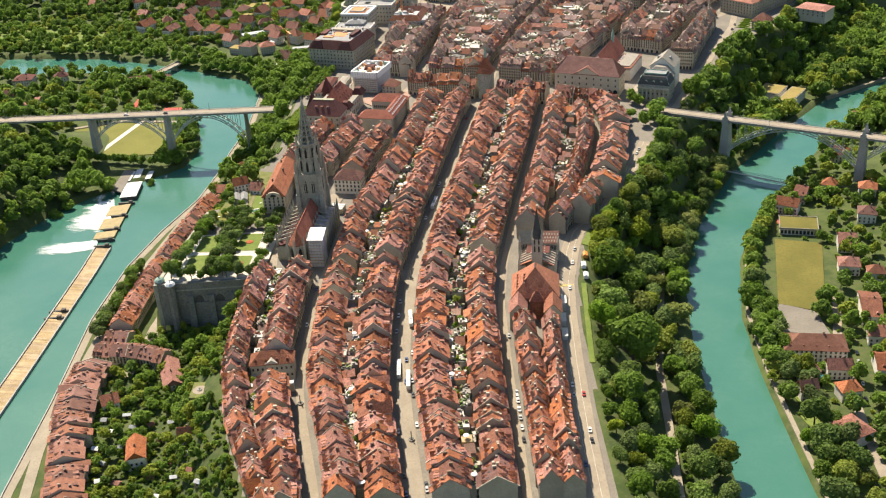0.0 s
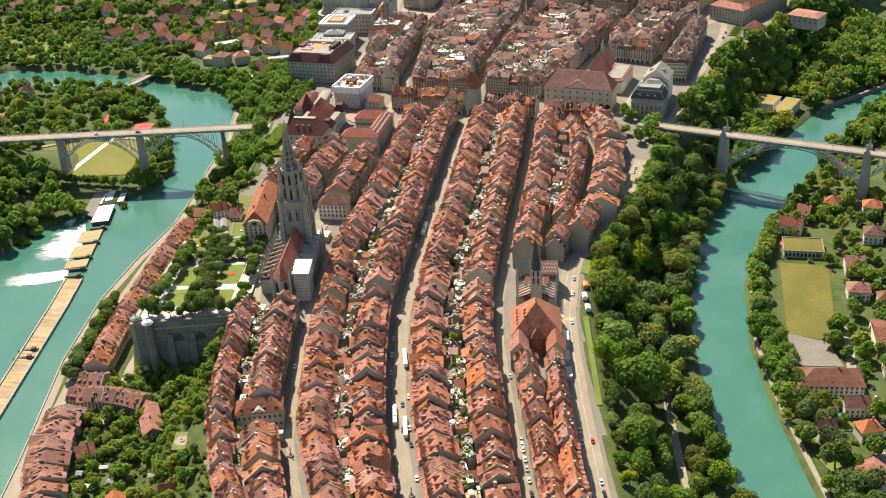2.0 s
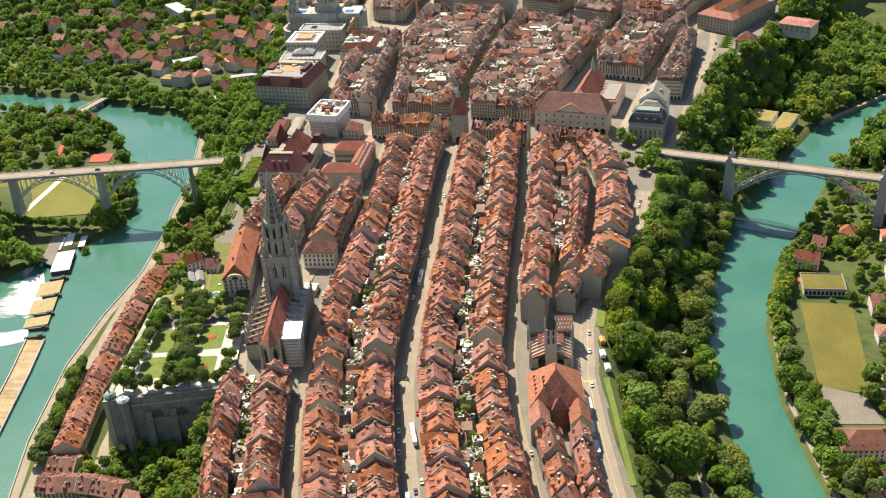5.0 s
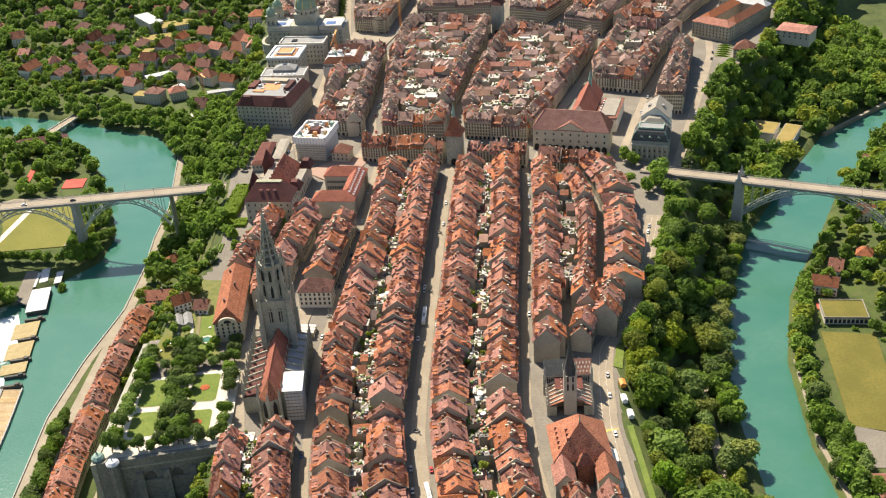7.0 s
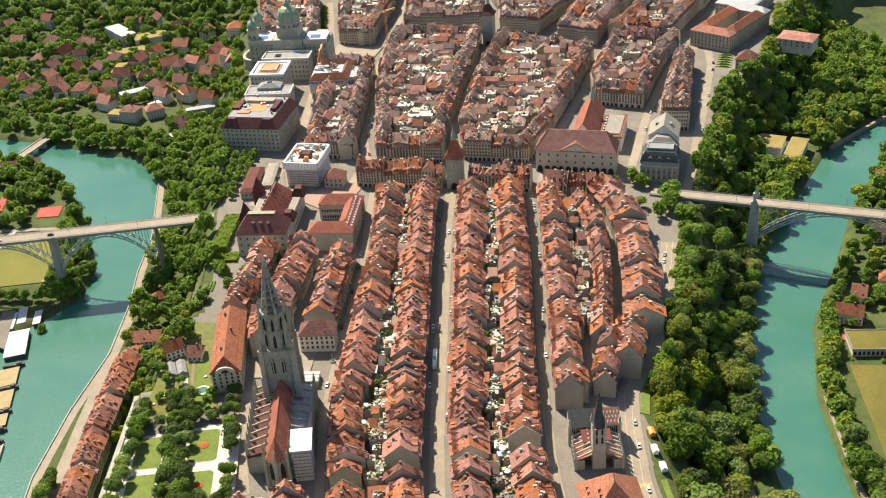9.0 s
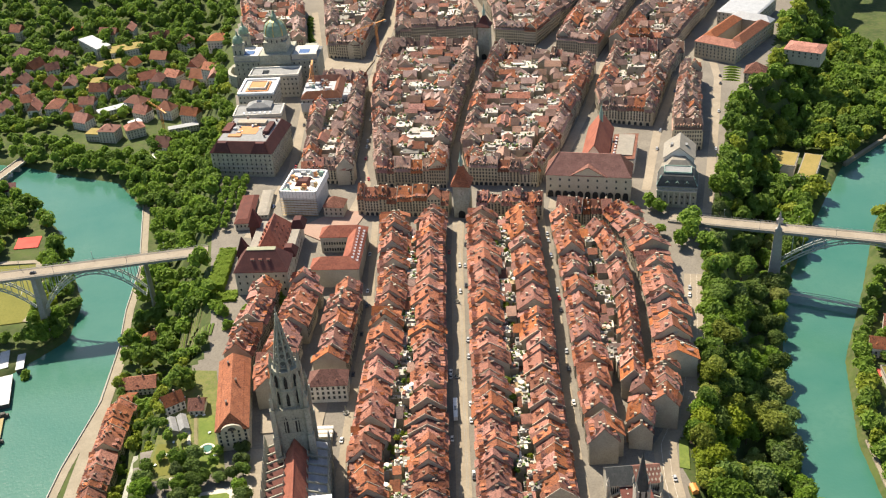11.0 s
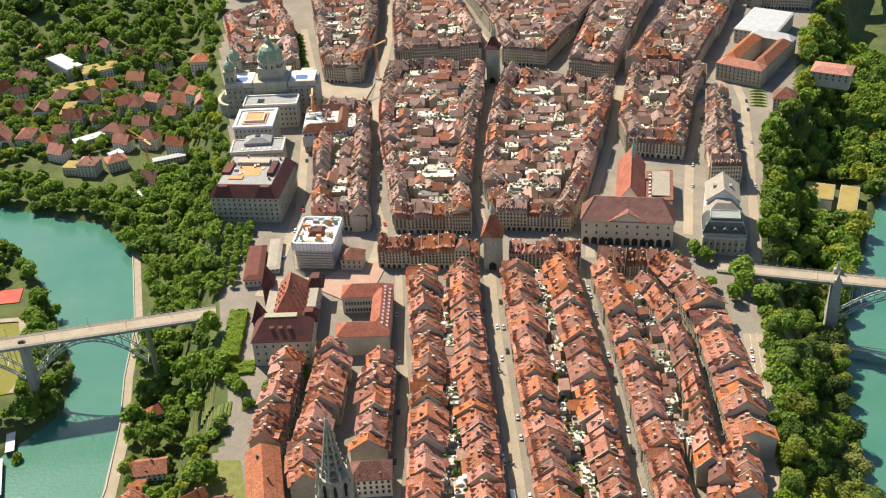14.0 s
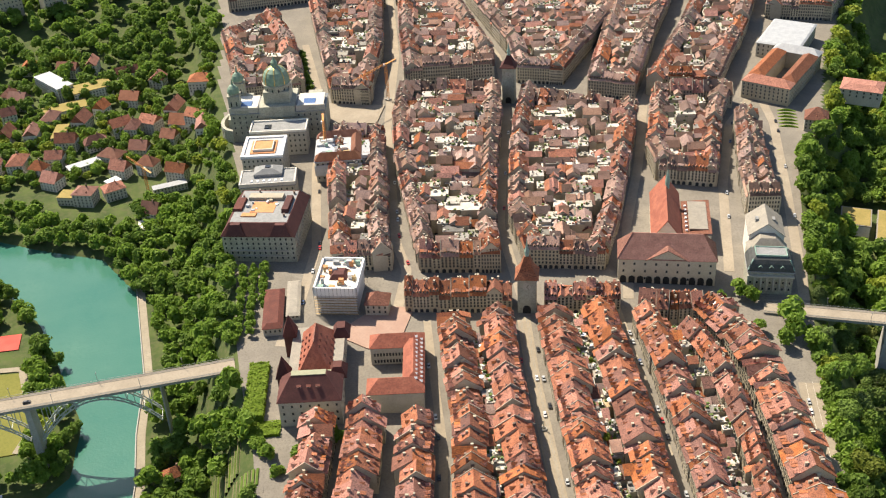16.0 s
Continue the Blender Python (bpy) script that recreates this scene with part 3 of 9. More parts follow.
def row(line, s0, s1, side, off, depth=17.0, group="old town houses", skip=(), low=None, labels=None, grand=0.12, even=False):
    """Houses along a street from s0 to s1, on its right (+1) or left (-1), off metres from the centre line."""
    s = s0
    while s < s1 - 4:
        k = rng.randrange(len(TEMPLATES) - 4)
        if group.startswith("upper") and rng.random() < grand:
            k = len(TEMPLATES) - 1 - rng.randrange(4)
        w = TEMPLATES[k][0]
        if s + w > s1 + 2:
            w2 = max(5.0, s1 - s)
        else:
            w2 = w * rng.uniform(0.92, 1.1)
        x, y, a = line.at(s + w2 / 2)
        nx, ny = math.sin(a) * side, -math.cos(a) * side
        tx, ty = math.cos(a), math.sin(a)
        if not any(lo < y < hi for lo, hi in skip):
            dk, jog = depth / 17.0 * rng.uniform(0.86, 1.1), rng.uniform(-0.4, 0.6)
            ox, oy = x + nx * (off + jog), y + ny * (off + jog)
            zs = rng.uniform(0.88, 1.12) * (low or 1.0)
            if even:
                dk, jog, zs = depth / 17.0, 0.0, low * rng.uniform(0.97, 1.03)
            zb = float(LEVEL(y)) if low is None else ground_z(ox, oy) - 0.5
            if side > 0:   # local x must run so that x cross y points up
                basis = Matrix(((-tx, nx, 0, ox + tx * w2 / 2), (-ty, ny, 0, oy + ty * w2 / 2), (0, 0, 1, zb), (0, 0, 0, 1)))
            else:
                basis = Matrix(((tx, nx, 0, ox - tx * w2 / 2), (ty, ny, 0, oy - ty * w2 / 2), (0, 0, 1, zb), (0, 0, 0, 1)))
            m = basis @ Matrix.Diagonal((w2 / TEMPLATES[k][0], dk, zs, 1))
            if COUNT[0] < 190 or labels:
                house_thing(k, m, labels or HOUSE_LABELS[k % 4], group, M_ROOF_B if labels and "brown" in labels else None)
                COUNT[0] += 1
            else:
                house_stuff(k, m, group.startswith("upper") and rng.random() < 0.7)
        s += w2

# ---- rows of houses ----
LA, LB, LC, LD, LE, LL = map(Line, (STREET_A, STREET_B, STREET_C, STREET_D, STREET_E, ROW_L))
CROSS = [(691, 700)]
row(LB, LB.when_y(450), LB.when_y(998), -1, 8.4, 20, skip=CROSS)
row(LB, LB.when_y(450), LB.when_y(998), 1, 8.2, 20, skip=CROSS)
row(LA, LA.when_y(450), LA.when_y(1012), 1, 6.6, 19, skip=CROSS)
row(LC, LC.when_y(450), LC.when_y(985), -1, 5.6, 19, skip=CROSS)
row(LA, LA.when_y(450), LA.when_y(692), -1, 6.6, 18, skip=[(560, 592)])
row(LL, 0, LL.length - 6, 1, 0.0, 14)
row(LC, LC.when_y(450), LC.when_y(612), 1, 5.6, 14)
row(LE, LE.when_y(450), LE.when_y(610), -1, 6.8, 12)
row(LC, LC.when_y(738), LC.when_y(975), 1, 5.6, 18)
row(Line([(93, 738), (104, 762), (112, 776)]), 0, 44, -1, 0.0, 15)
row(LA, LA.when_y(846), LA.when_y(925), -1, 5.0, 19)
row(LD, LD.when_y(797), LD.when_y(962), 1, 3.6, 23)
row(Line([(97, 758), (103, 770), (111, 798)]), 0, 41, 1, 1.5, 17)
row(LD, LD.when_y(778), LD.when_y(950), -1, 3.8, 13)
row(Line([(116, 982), (134, 972), (158, 966)]), 0, 43, 1, -8.0, 16)
HERREN = Line([(-125, 788), (-120, 854), (-97, 915), (-90, 935), (-87, 945)])
row(HERREN, 46, HERREN.length, 1, 3.5, 19)
row(HERREN, 82, HERREN.length - 6, -1, 3.5, 18)


def block(poly, depth=14.0, inset=0.0, grand=0.12):
    """Houses round the edge of a block, facing outwards; the polygon runs counter-clockwise."""
    n = len(poly)
    for (ax, ay), (bx, by) in zip(poly, poly[1:] + poly[:1]):
        ln = Line([(ax, ay), (bx, by)])
        if ln.length > 12:
            row(ln, 1.0, ln.length - 1.0, -1, inset, depth, "upper town houses", grand=grand)


W_BLOCKS = [
    [(-60, 1103), (-20, 1087), (-14, 1121), (-1, 1170), (22, 1272), (-16, 1290), (-38, 1215)],
    [(-4, 1078), (50, 1058), (64, 1110), (95, 1194), (121, 1258), (141, 1320), (56, 1350), (36, 1300), (16, 1215)],
    [(67, 1058), (118, 1036), (150, 1084), (198, 1166), (236, 1236), (156, 1302), (129, 1252), (103, 1189), (75, 1112)],
    [(203, 1132), (242, 1108), (296, 1200), (326, 1238), (262, 1262), (210, 1166)],
    [(240, 1062), (263, 1054), (290, 1118), (320, 1186), (304, 1194), (258, 1104)],
    [(68, 1379), (149, 1358), (163, 1402), (172, 1560), (122, 1600), (88, 1470)],
    [(166, 1346), (204, 1324), (330, 1470), (300, 1560), (186, 1560), (180, 1410)],
    [(214, 1294), (250, 1270), (335, 1398), (430, 1530), (345, 1520)],
    [(264, 1278), (321, 1252), (416, 1366), (508, 1494), (440, 1500), (352, 1385)],
    [(-4, 1368), (28, 1350), (66, 1450), (104, 1600), (22, 1600), (10, 1500)],
    [(-84, 1402), (-22, 1392), (-12, 1500), (-20, 1580), (-80, 1540)],
    [(112, 1625), (230, 1600), (240, 1800), (120, 1800)], [(250, 1600), (380, 1570), (420, 1760), (270, 1800)],
    [(-60, 1640), (95, 1630), (100, 1800), (-50, 1800)], [(540, 1480), (640, 1450), (720, 1560), (600, 1600)], [(452, 1395), (508, 1362), (590, 1440), (528, 1480)],
]
for i, p in enumerate(W_BLOCKS):
    block(p, 15.0 if i > 4 else 14.0, grand=0.75 if i > 4 else 0.15)
# the closed fronts on both sides of the clock tower
row(Line([(-25, 1037), (41, 1012)]), 0, 70, -1, 0.0, 17)
row(Line([(60, 1004), (110, 985)]), 0, 53, -1, 0.0, 16)


# ---- yards between the rows: lean-tos, terraces and flat roofs ----
def yard(x, y, a, w, d, h, kind):
    m = Matrix.Translation((x, y, float(LEVEL(y)))) @ Matrix.Rotation(a, 4, "Z")
    b, r = Build(), Build()
    b.box(-w / 2, -d / 2, -2, w / 2, d / 2, h)
    if kind == "flat":
        r.box(-w / 2 - 0.2, -d / 2 - 0.2, h, w / 2 + 0.2, d / 2 + 0.2, h + 0.35)
        r.box(-w / 2 + 0.5, -d / 2 + 0.5, h + 0.35, -w / 2 + 1.9, -d / 2 + 2.2, h + 1.1)
        r.box(w / 2 - 2.0, d / 2 - 1.8, h + 0.35, w / 2 - 0.6, d / 2 - 0.6, h + 0.8)
        key = "grey"
        for _ in range(rng.randint(5, 9)):
            u, v, e = rng.uniform(-w / 2, w / 2), rng.uniform(-d / 2, d / 2), rng.uniform(0.35, 1.1)
            c = Build().box(u - e, v - e * rng.uniform(0.5, 1.2), h + 0.3, u + e, v + e * rng.uniform(0.5, 1.2), h + 0.4 + rng.uniform(0.4, 2.0), rng.uniform(0.6, 1.0))
            STUFF["clutter"].add([m @ Vector(p) for p in c.v], c.f)
    elif kind == "gable":
        gable(b, -w / 2, w / 2, -d / 2, d / 2, h - 0.1, h, h + d * 0.36)
        roof_pair(r, -w / 2 - 0.3, w / 2 + 0.3, -d / 2, d / 2, h, h + d * 0.36, 0.6, 0.3)
        key = rng.choice(("roof", "roofu", "roofu"))
    else:
        r.slab([(-w / 2 - 0.4, -d / 2 - 0.4, h), (w / 2 + 0.4, -d / 2 - 0.4, h), (w / 2 + 0.4, d / 2 + 0.4, h + d * 0.4), (-w / 2 - 0.4, d / 2 + 0.4, h + d * 0.4)], 0.3)
        key = rng.choice(("roof", "roofu"))
    STUFF["wall"].add([m @ Vector(p) for p in b.v], b.f)
    STUFF[key].add([m @ Vector(p) for p in r.v], r.f)


def yards(l1, l2, y0, y1, o1, o2):
    y = y0
    while y < y1:
        xa, xb = np.interp(y, l1.p[:, 1], l1.p[:, 0]) + o1, np.interp(y, l2.p[:, 1], l2.p[:, 0]) - o2
        if xb - xa > 4:
            for _ in range(2):
                x = rng.uniform(xa, xb)
                _, _, a = l1.at(l1.when_y(y))
                yard(x, y + rng.uniform(-3, 3), a - math.pi / 2 + rng.uniform(-0.05, 0.05), rng.uniform(3.5, 7.5), rng.uniform(3.5, 7.5), rng.uniform(4, 13), rng.choice(("flat", "flat", "shed")))
        y += rng.uniform(3.5, 6)


yards(LA, LB, 455, 985, 26, 29)
yards(LB, LC, 455, 980, 29, 26)
yards(LL, LA, 455, 556, 15, 25)
yards(LL, LA, 596, 690, 15, 25)
yards(LC, LD, 800, 950, 24, 17)
for p in W_BLOCKS[:11]:
    xs, ys = [q[0] for q in p], [q[1] for q in p]
    for _ in range(int((max(xs) - min(xs)) * (max(ys) - min(ys)) / 62)):
        x, y = rng.uniform(min(xs), max(xs)), rng.uniform(min(ys), max(ys))
        if away(p, np.array([x]), np.array([y]))[0] < -13:
            yard(x, y, rng.choice((-0.33, -0.3, -0.36, 1.25, 1.22)), rng.uniform(6, 17), rng.uniform(5, 11), rng.uniform(10, 17), rng.choice(("flat", "flat", "gable", "gable", "gable")))
for k, m, lab in (("roofu", M_ROOF_U, "brown and red roofs of the upper town"), ("pane", M_GLASS, "dormer panes of the farther town houses"), ("clutter", M_CLUT, "plants, furniture and vents on courtyard terraces"), ("wall", M_WALL_I, "sandstone walls of the farther town houses"), ("roof", M_ROOF_I, "red clay tile roofs of the farther town houses"), ("grey", M_GREY_I, "flat metal and gravel roofs in the courtyards")):
    tagged(part("far_house_" + {"roofu": "upper_roof", "clutter": "terrace_item"}.get(k, k) + "s", STUFF[k], m), lab, "houses", kind="stuff")

# ---- larger buildings ----
WINDOW = {}


def window_mesh(w, h):
    """A stone surround, one closed ring, with the pane set in it."""
    if (w, h) not in WINDOW:
        b = Build()
        loops = [[(-w / 2 - e, y, -e), (w / 2 + e, y, -e), (w / 2 + e, y, h + e), (-w / 2 - e, y, h + e)] for e, y in ((0.22, 0.04), (0.22, -0.16), (0.0, -0.16), (0.0, 0.04))]
        b.ring(loops, close=False)
        k = len(b.f)
        b.add([(-w / 2, -0.04, 0), (w / 2, -0.04, 0), (w / 2, -0.04, h), (-w / 2, -0.04, h)], [(0, 1, 2, 3)])
        me = b.mesh("window", M_STONE_L, M_GLASS)
        me.polygons.foreach_set("material_index", [0] * k + [1])
        WINDOW[(w, h)] = me
    return WINDOW[(w, h)]


def window(ob, m, w=1.2, h=1.9):
    o = new("window", window_mesh(w, h))
    o.parent = ob
    o.matrix_basis = m
    return o


M_STONE_L = mat("dressed_sandstone", (0.40, 0.375, 0.31), (0.46, 0.43, 0.36), (0.33, 0.31, 0.26), scale=0.12, fine=1.0, bump=0.3)
M_CREAM = mat("cream_sandstone", (0.50, 0.44, 0.33), (0.57, 0.51, 0.39), (0.42, 0.37, 0.28), scale=0.12, fine=1.0, bump=0.3)
M_OLIVE = mat("olive_metal_deck", (0.27, 0.27, 0.17), (0.33, 0.32, 0.21), (0.2, 0.21, 0.14), scale=0.3, fine=1.2, rough=0.7)
M_ZINC2 = mat("sandy_metal_roof", (0.25, 0.225, 0.185), (0.31, 0.28, 0.225), (0.20, 0.182, 0.15), scale=0.2, fine=0.9, rough=0.7)
M_ZINC = mat("weathered_zinc", (0.22, 0.225, 0.22), (0.29, 0.29, 0.28), (0.17, 0.17, 0.165), scale=0.2, fine=0.9, rough=0.7)
M_TERRACE = mat("terracotta_terrace", (0.55, 0.24, 0.10), (0.62, 0.30, 0.13), (0.45, 0.2, 0.1), scale=0.2, fine=1.0)


def fenestrate(ob, w, d, z0, z1, bays, floors, ww=1.2, hh=1.9, sides="f"):
    """Windows on the chosen sides (f front, b back, l left, r right) of a building centred on ob."""
    for s in sides:
        wide = w if s in "fb" else d
        n = bays if s in "fb" else max(2, int(bays * d / w))
        for fl in range(floors):
            z = z0 + (z1 - z0) * (fl + 0.25) / floors
            for i in range(n):
                u = -wide / 2 + wide * (i + 0.5) / n
                at = {"f": pose(u, -d / 2 - 0.05, z), "b": pose(u, d / 2 + 0.05, z, 0, 0, 180), "r": pose(w / 2 + 0.05, u, z, 0, 0, 90), "l": pose(-w / 2 - 0.05, u, z, 0, 0, -90)}[s]
                window(ob, at, ww, hh)


def hip(b, w, d, z0, z1, over=0.8, top=None):
    """A hipped roof; top (w, d) gives a flat or mansard top."""
    x, y = w / 2 + over, d / 2 + over
    if top:
        tx, ty = top[0] / 2, top[1] / 2
    else:
        tx, ty = (max(w - d, 0) / 2 + 0.05, max(d - w, 0) / 2 + 0.05)
    lo = [(-x, -y), (x, -y), (x, y), (-x, y)]
    hi = [(-tx, -ty), (tx, -ty), (tx, ty), (-tx, ty)]
    b.ring([[(p, q, z0 - 0.3) for p, q in lo], [(p, q, z0) for p, q in lo], [(p, q, z1) for p, q in hi]])


def roof_dormers(ob, w, d, z0, z1, inset, n, mats, sides="f", size=1.6, bw_h=1.5):
    """Gabled dormers set on the lower part of a hipped roof."""
    bw, br, pn = Build(), Build(), Build()
    dormer(bw, br, 0, size, 0, 1, 0, 1.2, bw_h, "gable", pn)
    me = dormer_mesh(bw, br, pn, mats)
    for s in sides:
        wide = w if s in "fb" else d
        m = n if s in "fb" else max(2, int(n * d / w))
        for i in range(m):
            u = -wide / 2 + wide * (i + 0.5) / m
            if abs(u) > wide / 2 - inset:
                continue
            o = new("dormer", me)
            o.parent = ob
            o.matrix_basis = {"f": pose(u, -d / 2 + inset, z0), "b": pose(u, d / 2 - inset, z0, 0, 0, 180), "r": pose(w / 2 - inset, u, z0, 0, 0, 90), "l": pose(-w / 2 + inset, u, z0, 0, 0, -90)}[s]


def bld(name, cx, cy, w, d, ang, h, rise, label, category="building", wall=None, roof=None, top=None, bays=8, floors=4, sides="f", dorm=0, dsides="f", z=None, over=0.8):
    ob = thing(name, pose(cx, cy, float(LEVEL(cy)) if z is None else z, 0, 0, ang), label, category)
    b = Build()
    b.box(-w / 2, -d / 2, -5, w / 2, d / 2, h)
    b.box(-w / 2 - 0.35, -d / 2 - 0.35, h - 0.7, w / 2 + 0.35, d / 2 + 0.35, h - 0.1)
    part("wall", b, wall or M_STONE_L, ob)
    r = Build()
    hip(r, w, d, h, h + rise, over, top)
    part("roof", r, roof or M_ROOF, ob)
    if floors:
        fenestrate(ob, w, d, 1.5, h - 0.5, bays, floors, sides=sides)
    if dorm:
        roof_dormers(ob, w, d, h + rise * 0.12, h, rise * 0.3, dorm, (M_STONE_L, roof or M_ROOF), dsides)
    return ob


def chimneys(ob, spots, zb, hgt=2.2):
    for x, y in spots:
        b = Build()
        b.box(x - 0.5, y - 0.8, zb - 2.5, x + 0.5, y + 0.8, zb + hgt)
        b.box(x - 0.65, y - 0.95, zb + hgt, x + 0.65, y + 0.95, zb + hgt + 0.2)
        part("chimney", b, M_CHIM, ob)


def flat_kit(ob, w, d, z, n, seed):
    """Roof plant on a flat roof: boxes, ducts and a stair head."""
    r = random.Random(seed)
    for i in range(n):
        x, y = r.uniform(-w / 2 + 2, w / 2 - 2), r.uniform(-d / 2 + 2, d / 2 - 2)
        a, c, e = r.uniform(1, 3), r.uniform(1, 3), r.uniform(0.6, 2)
        b = Build()
        b.box(x - a / 2, y - c / 2, z - 0.1, x + a / 2, y + c / 2, z + e, 0.94)
        part("roof_unit", b, r.choice((M_GREY, M_WHITE, M_WALL)), ob)


# the concert hall at the bridge head
casino = bld("concert_hall", -101.5, 962.5, 36, 22, -15.5, 18, 11.5, "sandstone concert hall with dark red mansard roofs", roof=M_ROOF_D, top=(21, 4.5), bays=7, floors=3, sides="fr", dorm=5)
rear = Build()
rear.box(-15, 11, -5, 17, 62, 16)
part("hall_wall", rear, M_STONE_L, casino)
part("flat_roof", Build().box(-15.2, 10.8, 16, 17.2, 62.2, 16.4), M_ZINC2, casino)
rr = Build()
hip(rr, 20, 42, 0, 15.5, 0.5, (0.3, 20))
rr.moved(pose(1, 36, 16))
part("hall_roof", rr, M_ROOF_R, casino, "steep bright red tiled hall roof")
for sy, hh in ((15, 13), (56, 13)):
    t = Build()
    hip(t, 8, 9, 0, hh, 0.5)
    t.moved(pose(-17, sy, 18))
    t.box(-20.6, sy - 4.2, -4, -13.4, sy + 4.2, 18)
    part("corner_pavilion", t, M_ROOF_D, casino)
for sy, dd in ((17, 12), (56, 13)):
    t = Build()
    hip(t, 10, dd, 0, 5.5, 0.5, (5, dd - 6))
    t.moved(pose(15, sy, 16.4))
    part("side_mansard", t, M_ROOF_D, casino)
for i in range(6):
    window(casino, pose(17.05, 22 + i * 5.5, 3.5, 0, 0, 90), 1.6, 4.5)
    window(casino, pose(17.05, 22 + i * 5.5, 10.5, 0, 0, 90), 1.6, 3.0)
bw, br, pn = Build(), Build(), Build()
dormer(bw, br, 0, 2.2, 0, 1, 0, 1.7, 1.0, "shed", pn)
cd = dormer_mesh(bw, br, pn, (M_PLASTER, M_ROOF_D))
for x, y, z in ((-5.5, -6.6, 24.2), (0, -6.6, 24.2), (5.5, -6.6, 24.2)):
    o = new("dormer", cd)
    o.parent = casino
    o.matrix_basis = pose(x, y, z)
part("hall_ridge", Build().beam((1, 26.5, 31.8), (1, 45.5, 31.8), 0.7, 0.5), M_ROOF, casino)
t = Build()
t.box(-10, -2, 29.6, 10, 2.4, 30.1)
t.box(-9, 11.2, 16.4, 12, 15, 19.5)
part("flat_roof_terrace", t, M_OLIVE, casino, "weathered green metal roof deck")
bw, br, pn = Build(), Build(), Build()
dormer(bw, br, 0, 1.8, 0, 1, 0, 1.5, 1.4, "gable", pn)
dm = dormer_mesh(bw, br, pn, (M_PLASTER, M_ROOF_D))
wm = dormer_mesh(bw, br, pn, (M_PLASTER, M_WHITE))
for sgn in (-1, 1):
    for rowi in range(3):
        for i in range(5 - rowi):
            o = new("dormer", dm)
            o.parent = casino
            o.matrix_basis = pose(1 + sgn * (9.2 - rowi * 2.9), 22 + rowi * 3 + i * 6.0, 16.9 + rowi * 4.4, 0, 0, 90 * sgn)

# the library round its courtyard
lib = thing("library", pose(-49, 967, float(LEVEL(967)), 0, 0, -16), "courtyard library with orange-red tiled hipped wings", "building")
for i, (cx, cy, w, d) in enumerate(((0, -15, 33, 14), (10.5, 6.5, 12, 44), (0, 28, 33, 13))):
    b = Build()
    b.box(cx - w / 2, cy - d / 2, -5, cx + w / 2, cy + d / 2, 14)
    part("wall", b, M_STONE_L, lib)
    r = Build()
    hip(r, w, d, 0, 6.0, 0.7)
    r.moved(pose(cx, cy, 14))
    part("roof", r, M_ROOF_R, lib)
for i in range(10):
    window(lib, pose(-14 + i * 1.9, 21.4, 7.5), 1.2, 2.4)
    window(lib, pose(-14 + i * 1.9, 21.4, 2.5), 1.2, 2.4)
for i in range(14):
    if i < 11:
        for dx, dz in ((15.6, 14.9), (12.6, 17.3)):
            o = new("skylight", wm)
            o.parent = lib
            o.matrix_basis = pose(dx, -14 + i * 4, dz, 0, 0, 90) @ Matrix.Scale(0.8, 4)

# the hotel wrapped in white scaffolding
hot = thing("scaffolded_hotel", pose(-61, 1067, float(LEVEL(1067)), 0, 0, -22), "hotel wrapped in white scaffold sheeting with roof works", "building")
b = Build()
b.box(-13, -17, -4, 13, 17, 19)
part("wall", b, M_SHEET, hot)
b = Build()
for x0, y0, x1, y1 in ((-14.5, -18.5, 14.5, -17.3), (-14.5, 17.3, 14.5, 18.5), (-14.5, -18.5, -13.3, 18.5), (13.3, -18.5, 14.5, 18.5)):
    b.box(x0, y0, 15.5, x1, y1, 21.5)
part("white_sheeting", b, M_WHITE, hot)
b = Build()
b.box(-13.2, -17.2, 18.6, 13.2, 17.2, 19.4)
part("roof_deck", b, M_PLASTER, hot)
b = Build()
hip(b, 11, 12, 0, 3.2, 0.5, (7, 8))
b.moved(pose(0, 0, 19.4))
part("attic_roof", b, M_ROOF_D, hot)
rr = random.Random(3)
for i in range(26):
    b = Build()
    x, y = rr.uniform(-11.5, 11.5), rr.uniform(-15, 15)
    s = rr.uniform(0.6, 2.2)
    b.box(x - s, y - s * 0.7, 19.4, x + s, y + s * 0.7, 19.4 + rr.uniform(0.6, 4.8))
    part("building_material", b, rr.choice((M_WHITE, M_COPPER, M_PLANK, M_GREY, M_TERRACE)), hot)
POLE = Build().box(-0.08, -0.08, -4, 0.08, 0.08, 22.2).mesh("scaffold_pole", M_STEEL)
for i in range(12):
    for y in (-18.9, 18.9):
        o = new("scaffold_pole", POLE)
        o.parent = hot
        o.matrix_basis = pose(-14.5 + i * 29 / 11, y, 0)
LIFT = Build().box(-14.5, -0.4, 0, 14.5, 0.4, 0.12).mesh("scaffold_lift", M_PLANK)
for i in range(7):
    o = new("scaffold_lift", LIFT)
    o.parent = hot
    o.matrix_basis = pose(0, -18.7, 1 + 2.1 * i)

bld("corner_house", -41, 1046, 15, 13, -22, 9, 6, "small house with an orange-red hipped roof", bays=4, floors=2, sides="f")
bld("pavilion_restaurant", -107.5, 1064, 12, 44, -12, 6, 2.2, "low pavilion with dark red roof beside the avenue", roof=M_ROOF_D, top=(7, 38), bays=4, floors=1)
bld("tram_shelter", -92.5, 1074, 8, 40, -12, 4, 0.9, "rounded grey-roofed shelter building", roof=M_ZINC2, top=(5, 36), bays=3, floors=1)

